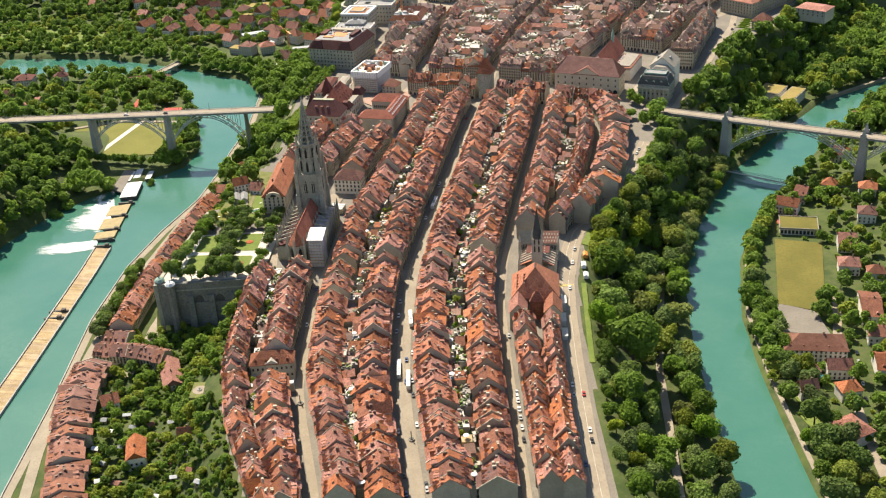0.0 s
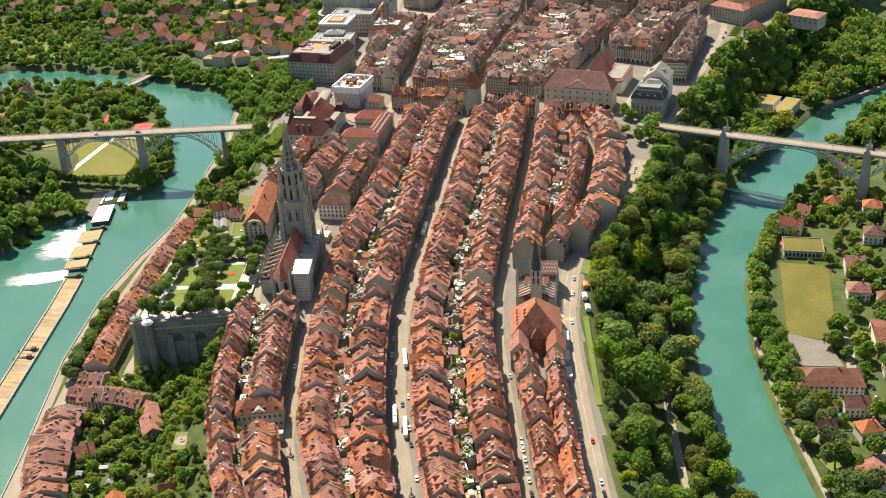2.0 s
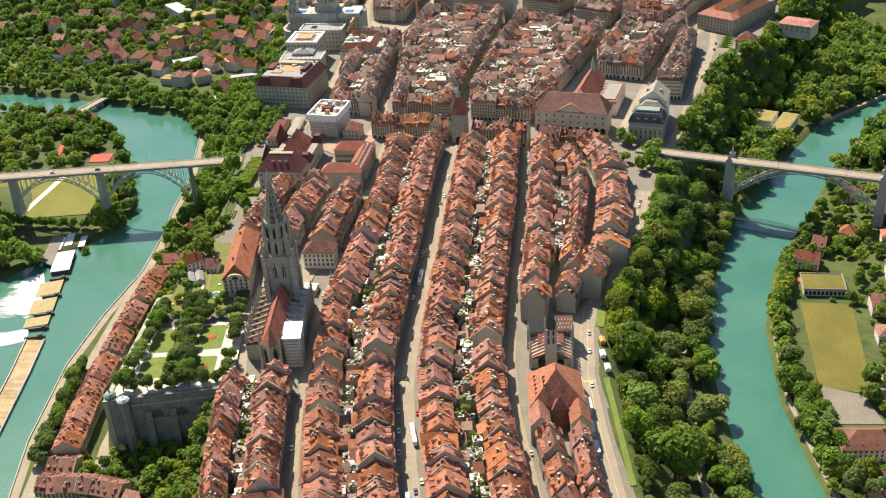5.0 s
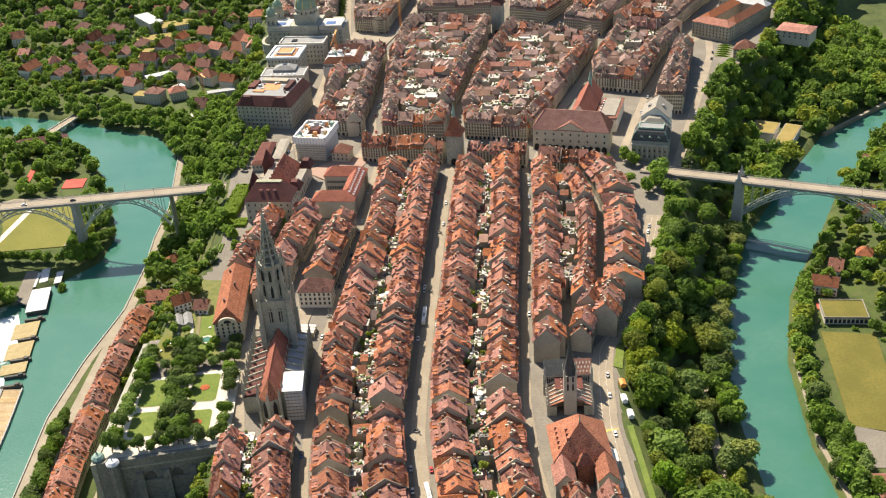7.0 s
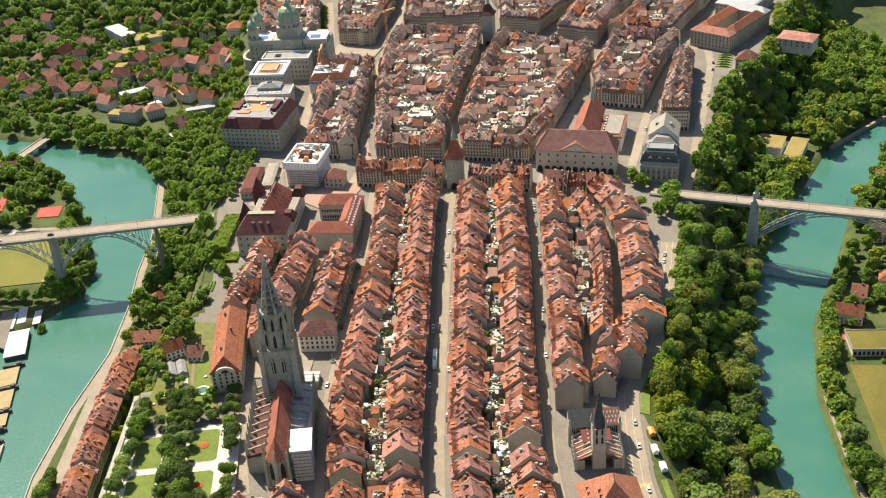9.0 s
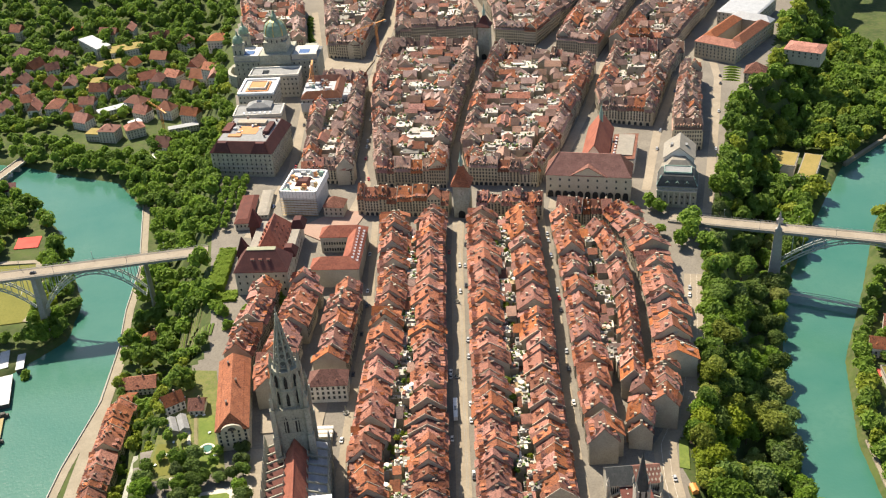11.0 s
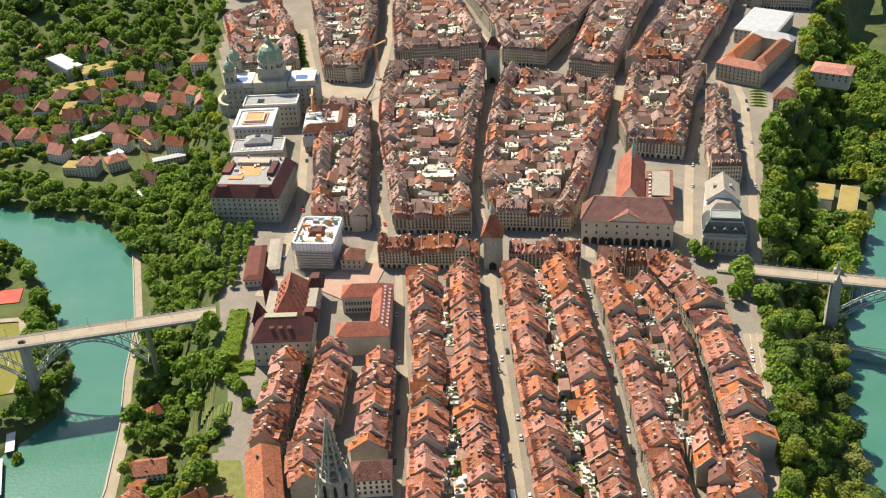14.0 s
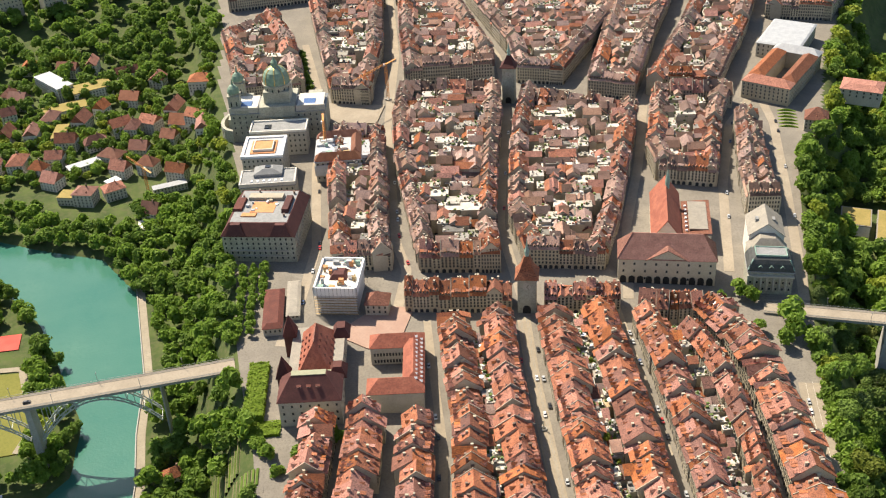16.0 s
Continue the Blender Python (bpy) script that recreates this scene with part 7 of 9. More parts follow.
def hedge(x, y, z, ang, w, d, h, seed, label):
    """A box of clipped foliage: a core under a skin of leaf clumps."""
    ob = thing("clipped_hedge", pose(x, y, z, 0, 0, ang), label, "hedge")
    r = random.Random(seed)
    b = Build().box(-w / 2 + 0.5, -d / 2 + 0.5, -6, w / 2 - 0.5, d / 2 - 0.5, h - 0.5)
    for _ in range(int((w * d + 2 * h * (w + d)) * 1.6)):
        u, v, k = r.uniform(-w / 2, w / 2), r.uniform(-d / 2, d / 2), r.random()
        t, s = h + 0.7 * noise.noise((u * 0.25, v * 0.25, seed)) + r.uniform(-0.3, 0.3), r.uniform(0.5, 1.0)
        n = Vector((r.uniform(-0.5, 0.5), r.uniform(-0.5, 0.5), 1))
        p = Vector((u, v, t))
        if k < 0.45:
            if k < 0.22:
                p, n = Vector((math.copysign(w / 2, u), v, r.uniform(0, h))), Vector((math.copysign(1, u), r.uniform(-0.5, 0.5), 0.5))
            else:
                p, n = Vector((u, math.copysign(d / 2, v), r.uniform(0, h))), Vector((r.uniform(-0.5, 0.5), math.copysign(1, v), 0.5))
        n.normalize()
        e = n.cross((0.3, 0.8, 0.2)).normalized()
        f = n.cross(e)
        b.add([p - e * s, p - f * s + n * 0.2, p + e * s, p + f * s + n * 0.2], [(0, 1, 2, 3)])
    part("foliage", b, leafy_hedge, ob)


hedge(-131, 990, 47, -14, 12, 50, 7.5, 1, "long bright green clipped hedge canopy beside the hall")
hedge(-134, 958, 44, -14, 23, 12, 6.5, 2, "low bright green clipped hedge canopy")
# allotment beds on the slope under the old town
def beds(poly_x, y0, y1, n, label):
    """Planted rows running uphill between narrow paths."""
    ob = thing("allotment_garden", pose(0, 0, 0), label, "garden")
    x0, x1 = poly_x
    for i in range(n):
        for mt, nm, hw, hh in ((M_EARTH, "path", 0.5 * (x1 - x0) / n, 0.14), (M_LEAF[i % 2], "planting", 0.3 * (x1 - x0) / n, 0.9)):
            x = x0 + (x1 - x0) * (i + 0.5) / n
            rings = []
            for k in range(9):
                y = y0 + (y1 - y0) * k / 8
                xx = x + (y - y0) * 0.22
                z = max(ground_z(xx - hw, y), ground_z(xx + hw, y))
                rings.append([(xx - hw, y, z - 3), (xx + hw, y, z - 3), (xx + hw, y, z + hh), (xx - hw, y, z + hh)])
            part(nm, Build().ring(rings), mt, ob)


beds((-177, -166), 936, 958, 6, "terraced allotment beds with narrow paths on the slope")
beds((-161, -151), 934, 958, 5, "terraced allotment beds with bright vegetable rows")
beds((-158, -142), 916, 928, 7, "short vine rows below the house backs")
# parasols and awnings on the roof terraces and streets
umb = Build().lathe(0, 0, [(1.9, 2.2), (1.85, 2.3), (0.9, 2.75), (0.05, 3.0)], 8).mesh("canopy", M_WHITE)
pol = Build().lathe(0, 0, [(0.06, 0), (0.05, 2.9)], 6).mesh("pole", M_STEEL)
for i in range(26):
    l1, l2, o1, o2 = ((LA, LB, 25, 28), (LB, LC, 28, 25))[i % 2]
    y = cr.uniform(460, 975)
    xa, xb = np.interp(y, l1.p[:, 1], l1.p[:, 0]) + o1, np.interp(y, l2.p[:, 1], l2.p[:, 0]) - o2
    ob = thing("parasol", pose(cr.uniform(xa, xb), y, float(LEVEL(y)) + cr.uniform(9.5, 12.5)), "white parasol on a courtyard roof terrace", "parasol", "terrace parasols")
    new("canopy", umb).parent = ob
    new("pole", pol).parent = ob
    dk = Build().box(-3.2, -3.2, -9.5, 3.2, 3.2, 0.02)
    part("terrace_deck", dk, M_PLANK if i % 3 else M_GREY, ob)
for i in range(3):
    y = (676, 690, 704)[i]
    ob = thing("market_stall", pose((99.5, 99.8, 103)[i], y, float(LEVEL(y)) + 0.2, 0, 0, 85), ("white marquee stall on the verge", "white marquee stall on the verge", "orange market stall with a pitched canopy")[i], "stall")
    part("frame", Build().box(-3, -1.6, 0, 3, 1.6, 2.3), M_ORANGE if i == 2 else M_WHITE, ob)
    part("canopy", Build().ring([[(-3.2, -1.8, 2.3), (3.2, -1.8, 2.3), (3.2, 1.8, 2.3), (-3.2, 1.8, 2.3)], [(-2.8, -0.1, 3.2), (2.8, -0.1, 3.2), (2.8, 0.1, 3.2), (-2.8, 0.1, 3.2)]]), M_ORANGE if i == 2 else M_WHITE, ob)
for q in ([(87, 575), (90.5, 575), (98.5, 668), (95, 668)], [(102.5, 722), (107.5, 719), (115.5, 741), (110.5, 742)]):
    zs = [float(LEVEL(y)) + 0.45 for x, y in q]
    tagged(part("ground", Build().prism(q, [z - 1.5 for z in zs], zs), M_LAWN_G), "grass verge beside the curving road", "verge", kind="structure")

# ---- low houses by the river and on the banks ----
LOWLAB = "low riverside house with a brown-red tiled roof"
row(Line([(-248, 690), (-243, 745), (-234, 799), (-225, 854), (-214, 905)]), 0, 218, 1, 0.0, 16, "riverside row houses", even=True, low=0.78, labels="terraced riverside house with bright red tiled roof")
row(Line([(-261, 646), (-262.5, 612), (-260.5, 588), (-252, 547), (-243, 505), (-232, 450)]), 0, 198, -1, 0.0, 23, "lower quarter houses", low=0.6, labels=LOWLAB)
row(Line([(-250, 672), (-222, 666), (-194, 654)]), 0, 58, 1, 0.0, 15, "lower quarter houses", low=0.6, labels=LOWLAB, even=True)
row(Line([(-247, 690), (-228, 685)]), 0, 20, 1, 0.0, 13, "lower quarter houses", low=0.5, labels=LOWLAB)


def villa(x, y, w, d, ang, h, rise, label, kind="hip", roof=None, wall=None, dorm=2, z=None):
    ob = thing("villa", pose(x, y, (ground_z(x, y) if z is None else z) - 0.3, 0, 0, ang), label, "house")
    b, g = Build().box(-w / 2, -d / 2, -3, w / 2, d / 2, h), Build()
    if y >= 1000:
        for fl in range(max(1, int(h / 3))):
            for wide, deep, turn in ((w, d, 0), (d, w, 90), (w, d, 180), (d, w, 270)):
                q, z0 = Build(), 0.9 + fl * 2.9
                for i in range(max(2, int(wide / 3))):
                    u = -wide / 2 + wide * (i + 0.5) / max(2, int(wide / 3))
                    q.add([(u - 0.6, -deep / 2 - 0.05, z0), (u + 0.6, -deep / 2 - 0.05, z0), (u + 0.6, -deep / 2 - 0.05, z0 + 1.6), (u - 0.6, -deep / 2 - 0.05, z0 + 1.6)], [(0, 1, 2, 3)])
                q.moved(pose(0, 0, 0, 0, 0, turn))
                g.add(q.v, q.f)
    k = len(b.f)
    me = b.add(g.v, g.f).mesh("wall", wall or M_PLASTER, M_GLASS)
    me.polygons.foreach_set("material_index", [0] * k + [1] * len(g.f))
    new("wall", me).parent = ob
    b = Build()
    if kind == "hip":
        hip(b, w, d, h, h + rise, 0.8)
    elif kind == "flat":
        b.box(-w / 2 - 0.3, -d / 2 - 0.3, h, w / 2 + 0.3, d / 2 + 0.3, h + 0.5)
    else:
        gable(b, -w / 2, w / 2, -d / 2, d / 2, h - 0.1, h, h + rise)
        roof_pair(b, -w / 2 - 0.6, w / 2 + 0.6, -d / 2, d / 2, h, h + rise, 0.8, 0.3)
    part("roof", b, roof or M_ROOF, ob)
    n = max(2, int(w / 3)) if y < 1000 else 0
    for i in range(n):
        for fl in range(max(1, int(h / 3))):
            window(ob, pose(-w / 2 + w * (i + 0.5) / n, -d / 2 - 0.05, 0.9 + fl * 2.9), 1.1, 1.6)
    if kind != "flat":
        roof_dormers(ob, w, d, h + rise * 0.1, h, rise * 0.3 + 0.6, dorm, (M_PLASTER, roof or M_ROOF), "f", 1.4, 1.2)
        b = Build().box(w * 0.12, -0.5, h + rise * 0.4, w * 0.12 + 1, 0.5, h + rise + 1.6)
        part("chimney", b, M_CHIM, ob)
    return ob


SCHOOL = villa(243, 611, 40, 20, -10, 9, 7, "long school building with a brown hipped roof", roof=M_ROOF_B, dorm=5)
RB = [(230, 583, 14, 9, 3, "flat", "white modern house with a dark flat roof"), (250, 584, 15, 10, -8, "gable", "garden house with a red gabled roof"), (223, 563, 11, 9, 4, "gable", "small house with brown gabled roof"),
      (248, 560, 13, 11, 6, "hip", "red-roofed villa in a hedged garden"), (236, 520, 19, 16, -66, "hip", "large villa with red hipped roof and many dormers"), (315, 752, 13, 17, -15, "gable", "pale house with a tall gabled roof"), (304, 716, 15, 14, -15, "hip", "pale villa with a red hipped roof"),
      (318, 700, 12, 10, -15, "hip", "garden villa with brown-red roof"), (297, 655, 13, 34, -14, "gable", "long terrace with a red roof and dormers"), (290, 620, 14, 13, -14, "hip", "villa with tall brown-red hipped roof"), (282, 585, 15, 22, -12, "gable", "white house with red gabled roof"),
      (277, 548, 14, 20, -12, "gable", "bright red-roofed terrace house"), (309, 842, 10, 18, -32, "gable", "white narrow house with steep red gable"), (291, 822, 18, 12, -30, "gable", "house with broad red roof by the river"), (335, 850, 11, 12, -32, "hip", "small villa with a red roof"),
      (415, 993, 16, 12, -38, "gable", "orange-roofed house at the water's edge"), (366, 909, 13, 12, -38, "gable", "house with orange roof under the bridge"), (345, 790, 14, 14, -20, "hip", "villa with brown hipped roof among trees"), (360, 830, 14, 12, -20, "hip", "hillside villa with red hipped roof"), (262, 508, 12, 12, -20, "hip", "small garden villa with red roof")]
for x, y, w, d, a, k, lab in RB:
    villa(x, y, w, d, a, 7 if k == "flat" else 8.5, 5.0, lab, k, roof=(M_ROOF_D if k == "flat" else (M_ROOF_B if "brown" in lab else None)))
# bathing house with planted roof, and the two flat huts in the woods
bh = thing("bathing_house", pose(289, 788, 3.6, 0, 0, -15), "bathing pavilion with a planted green roof", "building")
part("wall", Build().box(-14.5, -10, -2, 14.5, 12, 5), M_PLASTER, bh)
part("parapet", Build().ring([[(x * e, y * e + 1, zz) for x, y in ((-15.2, -11.5), (15.2, -11.5), (15.2, 11.5), (-15.2, 11.5))] for e, zz in ((1, 4.6), (1, 6.0), (0.96, 6.0), (0.96, 5.2))], close=False), M_ZINC2, bh)
part("planted_roof", Build().box(-14.8, -10, 4.8, 14.8, 12, 5.4), M_LAWN, bh, "sedum planted roof")
for i in range(10):
    window(bh, pose(-13 + i * 2.9, -10.05, 0.6), 2.0, 3.2)
sheet("ground", [(276, 800), (304, 793), (306, 800), (278, 808)], 3.8, M_REDT, "red terrace behind the bathing house", "court")
for x, y, w, d, a, mt in ((356, 1086, 22, 26, -36, M_MOSS), (370, 1066, 14, 44, -37, M_MOSS)):
    v = thing("clinic_pavilion", pose(x, y, 6, 0, 0, a), "flat pavilion with ochre planted roof in the woods", "building")
    part("wall", Build().box(-w / 2, -d / 2, -4, w / 2, d / 2, 7), M_PLASTER, v)
    part("roof", Build().box(-w / 2 - 0.6, -d / 2 - 0.6, 7, w / 2 + 0.6, d / 2 + 0.6, 7.7), M_ZINC2, v)
    part("planted_roof", Build().box(-w / 2 + 0.3, -d / 2 + 0.3, 7.5, w / 2 - 0.3, d / 2 - 0.3, 7.95), mt, v)
# the lower quarter across the bend
MZ = [(-289, 1441), (-301, 1508), (-277, 1498), (-300, 1547), (-256, 1440), (-259, 1400), (-231, 1360), (-207, 1362), (-219, 1461), (-194, 1483), (-182, 1472), (-165, 1478), (-179, 1432), (-174, 1395), (-199, 1399), (-120, 1433), (-119, 1396), (-177, 1310), (-320, 1470), (-330, 1520), (-345, 1450), (-360, 1500), (-320, 1560), (-350, 1560),
      (-385, 1480), (-400, 1540), (-260, 1530), (-230, 1510), (-420, 1600), (-380, 1620), (-340, 1610), (-300, 1600), (-450, 1640), (-480, 1600), (-400, 1680), (-350, 1680), (-520, 1660), (-560, 1640), (-430, 1720), (-240, 1640), (-280, 1660), (-135, 1465), (-150, 1440), (-140, 1500), (-205, 1425), (-245, 1470), (-270, 1420), (-310, 1440), (-330, 1490), (-210, 1530), (-180, 1545), (-290, 1580), (-150, 1580), (-180, 1610), (-215, 1640), (-110, 1480), (-150, 1370)]
vr = random.Random(11)
for x, y in MZ:
    k = vr.choice(("gable", "hip", "gable"))
    villa(x, y, vr.uniform(14, 24), vr.uniform(11, 16), vr.choice((-20, 10, 60, 75, -35)) + vr.uniform(-8, 8), vr.uniform(9, 13), vr.uniform(5, 8), vr.choice(("red-roofed house in the lower quarter", "pale apartment house with a red tiled roof", "old house with brown-red roof among trees")), k, roof=vr.choice((None, None, M_ROOF_B)))
for x, y, w, d, a, h, lab, mt in ((-251, 1493, 12, 30, -12, 9, "flat-roofed house with ochre terrace", M_MOSS), (-231, 1418, 30, 11, 18, 9, "long grey house with a flat roof", M_GREY), (-242, 1366, 24, 14, -25, 8, "house with a planted flat roof", M_MOSS), (-207, 1380, 12, 9, 30, 7, "white garden pavilion with flat roof", M_WHITE), (-186, 1293, 10, 22, -8, 4, "garden marquee with pale canvas roof", M_PLASTER), (-159, 1355, 30, 8, 5, 6, "low station building with grey roof", M_GREY),
                                  (-255, 1600, 18, 50, 28, 16, "modern institute with flat roofs", M_GREY), (-218, 1578, 40, 22, 12, 13, "institute wing with planted flat roof", M_MOSS), (-245, 1548, 44, 20, 12, 8, "low institute wing with planted roof", M_MOSS)):
    villa(x, y, w, d, a, h, 1, lab, "flat", roof=mt)
for x, y in ((-300, 1800), (-250, 1792)):
    t = bld("apartment_tower", x, y, 26, 24, 18, 52, 1, "grey high-rise apartment block above the woods", wall=M_WALL, roof=M_ROOF_D, top=(24, 22), bays=6, floors=10, sides="f", z=40)
# houses beyond the high bridge
for x, y, w, d, a, h, lab, k in ((-462, 1214, 16, 34, 10, 9, "long white building with flat roof", "flat"), (-450, 1291, 16, 12, 20, 11, "pale house with dark red hip roof", "hip"), (-494, 1289, 22, 20, 0, 12, "grey stone villa with dark roof", "hip"), (-473, 1349, 16, 12, 20, 9, "pale villa with turreted roof", "hip"), (-469, 1145, 26, 14, 20, 7, "low house with orange roof", "gable"), (-340, 1268, 52, 16, 6, 7, "long brown-roofed riverside hall", "hip"), (-500, 1240, 18, 14, 10, 9, "pale hip-roofed house under trees", "hip")):
    villa(x, y, w, d, a, h, 5, lab, k, roof=M_ROOF_D if k == "hip" else None)
# cottages and garden buildings below the old town
for x, y, w, d, a, h, lab, k in ((-197, 544, 20, 11, -79, 9, "tall pale house with an orange-red gabled roof", "gable"), (-192, 630, 32, 12.5, -73, 6, "long garden house with an orange-red tiled roof", "gable"), (-197, 932, 24, 14, -8, 6, "long brown-roofed stable by the river", "gable"), (-205, 912, 9, 22, -12, 5, "curved outbuilding with a brown roof", "gable"), (-168, 850, 12, 10, 20, 7, "white garden house with red roof", "gable"), (-153.5, 845, 9, 11, -12, 4, "small garden pavilion with brown-red roof", "gable"), (-188, 985, 13, 9, 10, 6, "orange-red roofed house at the riverside", "hip"),
                                  (-228, 604, 11, 10, 20, 5.5, "old house with brown-red roof", "gable"), (-166, 548, 9, 6, 6, 4, "small garden house with red roof", "gable")):
    v = villa(x, y, w, d, a, h, 4.5, lab, k, dorm=1)
    if w >= 20 and y < 700:
        for u in (-3, 0, 3):
            for zz in (1.2, 4.2):
                window(v, pose(w / 2 + 0.05, u, zz, 0, 0, 90), 1.1, 1.6)


def garden_hut(x, y, ang, w, d, roof, label):
    """A small allotment hut: boarded walls, a door and a lean-to or pitched roof."""
    ob = thing("garden_hut", pose(x, y, ground_z(x, y) - 0.2, 0, 0, ang), label, "hut", "garden huts")
    part("wall", Build().box(-w / 2, -d / 2, -2, w / 2, d / 2, 2.3), M_PLANK, ob)
    part("door", Build().box(-0.45, -d / 2 - 0.06, 0.2, 0.45, -d / 2 + 0.02, 2.1), M_DARK, ob)
    b = Build()
    roof_pair(b, -w / 2 - 0.3, w / 2 + 0.3, -d / 2, d / 2, 2.3, 3.3, 0.3, 0.12)
    part("roof", b, roof, ob)


hr = random.Random(77)
for x, y in ((-228, 586), (-222, 573), (-226, 556), (-219, 541), (-214, 590), (-207, 576), (-210, 556), (-216, 524), (-205, 521), (-185, 524), (-176, 536), (-186, 560), (-196, 578), (-181, 575), (-170, 520), (-164, 533), (-158, 515), (-178, 506), (-150, 500), (-212, 505)):
    kind = hr.randrange(3)
    garden_hut(x, y, hr.uniform(-25, 25), hr.uniform(3.2, 5.5), hr.uniform(2.6, 4), (M_WHITE, M_GREY, M_ROOF_B)[kind], ("garden hut with a white sheet roof among beds", "garden hut with a grey sheet roof among beds", "boarded garden hut with a brown tiled roof")[kind])
# gravel rondel with clipped cones on a shelf under the town edge
shelf = [(-166.5, 572), (-150, 571), (-149.5, 588), (-166, 589)]
tagged(part("ground", Build().prism(shelf, 14, 27.7), M_BEDS), "planted garden shelf below the town houses", "garden", kind="structure")
tagged(part("pavement", Build().lathe(-161, 580, [(4.6, 27.5), (4.6, 27.76), (0.05, 27.77)], 24), M_ASPH), "round sandy gravel rondel in the garden", "rondel", kind="structure")
tagged(part("pavement", Build().box(-157, 577.4, 27.5, -151.2, 579.4, 27.75), M_GRAVEL), "pale gravel path leading to the rondel", "path", kind="structure")
ob = thing("stone_basin", pose(-161, 580, 27.76), "small round stone basin on the gravel rondel", "basin")
part("rim", Build().lathe(0, 0, [(1.5, 0), (1.5, 0.6), (1.2, 0.6), (1.2, 0.25)], 16), M_PIER, ob)
part("column", Build().lathe(0, 0, [(0.3, 0), (0.2, 1.2), (0.35, 1.4), (0.05, 1.9)], 10), M_PIER, ob)
for i in range(6):
    ob = thing("clipped_cone", pose(-156.2 + 1.1 * i, 581.2 if i % 2 else 575.6, 27.7), "clipped evergreen cone beside the gravel path", "shrub", "clipped cones")
    part("foliage", Build().lathe(0, 0, [(0.5, 0), (0.75, 0.3), (0.5, 1.3), (0.05, 2.2)], 9), M_HEDGE, ob)

# ---- the collegiate garden behind the terrace ----
def slope_sheet(name, poly, lift, material, label, category):
    """A thin sheet that follows the rise of the plateau."""
    zs = [float(LEVEL(y)) + lift for x, y in poly]
    return tagged(part(name, Build().prism(poly, [z - 0.6 for z in zs], zs), material), label, category, kind="structure")


slope_sheet("ground", [(-188, 791), (-141, 787), (-141, 878), (-160, 884), (-174, 850), (-180, 818)], 0.12, M_BEDS, "planted turf of the collegiate garden", "garden")
slope_sheet("ground", [(-155.5, 789), (-146, 788), (-144.5, 836), (-153.5, 838)], 0.25, M_LAWN_G, "bright lawn strip in the collegiate garden", "lawn")
slope_sheet("ground", [(-184, 794), (-171.5, 793), (-171, 818), (-178, 820)], 0.25, M_LAWN_O, "small lawn in the collegiate garden", "lawn")
slope_sheet("pavement", [(-158, 788), (-156, 788), (-154.5, 840), (-156.5, 840)], 0.3, M_EARTH, "brown earth path between garden beds", "path")
slope_sheet("pavement", [(-161.5, 788), (-159.5, 788), (-159, 828), (-161, 828)], 0.3, M_GRAVEL, "white gravel path between garden beds", "path")
slope_sheet("pavement", [(-172, 788), (-160, 787.5), (-160, 790), (-172, 790.5)], 0.32, M_GRAVEL, "white gravel cross path in the garden", "path")
gb = thing("garden_basin", pose(-150, 808, float(LEVEL(808)) + 0.2), "round pale stone garden basin on the lawn", "basin")
part("rim", Build().ring([[(r * math.cos(k * math.pi / 12), r * math.sin(k * math.pi / 12), z) for k in range(24)] for r, z in ((4.6, 0), (4.6, 0.6), (3.3, 0.6), (3.2, 0.1))], close=False), M_GRAVEL, gb)
part("basin_water", Build().lathe(0, 0, [(3.3, 0.2), (3.3, 0.35)], 20), M_WATER, gb)
gbed = thing("vegetable_beds", pose(-165.5, 804, float(LEVEL(796)) + 0.1, 0, 0, -2), "rows of vegetable beds with earth paths", "garden")
for i in range(5):
    part("planting", Build().box(-4.3 + i * 2, -11, 0, -3.1 + i * 2, 11, 1.3), M_LEAF[(1, 2, 0, 2, 1)[i]], gbed)
gh = thing("greenhouse", pose(-166, 832, float(LEVEL(832)) + 0.1, 0, 0, 8), "grey greenhouse roofs beside garden terraces", "greenhouse")
for i in range(2):
    x = -3.2 + i * 6.4
    part("glass_wall", Build().box(x - 2.8, -7, -1, x + 2.8, 7, 2.2), M_GREY, gh)
    part("glass_roof", Build().ring([[(x - 3, -7.2, 2.2), (x + 3, -7.2, 2.2), (x + 3, 7.2, 2.2), (x - 3, 7.2, 2.2)], [(x - 0.1, -7.2, 4), (x + 0.1, -7.2, 4), (x + 0.1, 7.2, 4), (x - 0.1, 7.2, 4)]]), M_ZINC, gh)
gr = random.Random(31)
for i in range(14):
    x, y = gr.uniform(-180, -146), gr.uniform(795, 860)
    ob = thing("garden_table", pose(x, y, float(LEVEL(y)) + 0.2, 0, 0, gr.uniform(0, 90)), "white garden table in the collegiate garden", "table", "garden tables")
    part("tabletop", Build().box(-0.9, -0.6, 0.68, 0.9, 0.6, 0.75), M_WHITE, ob)
    for lx in (-0.75, 0.75):
        part("leg", Build().box(lx - 0.05, -0.45, 0, lx + 0.05, 0.45, 0.68), M_STEEL, ob)

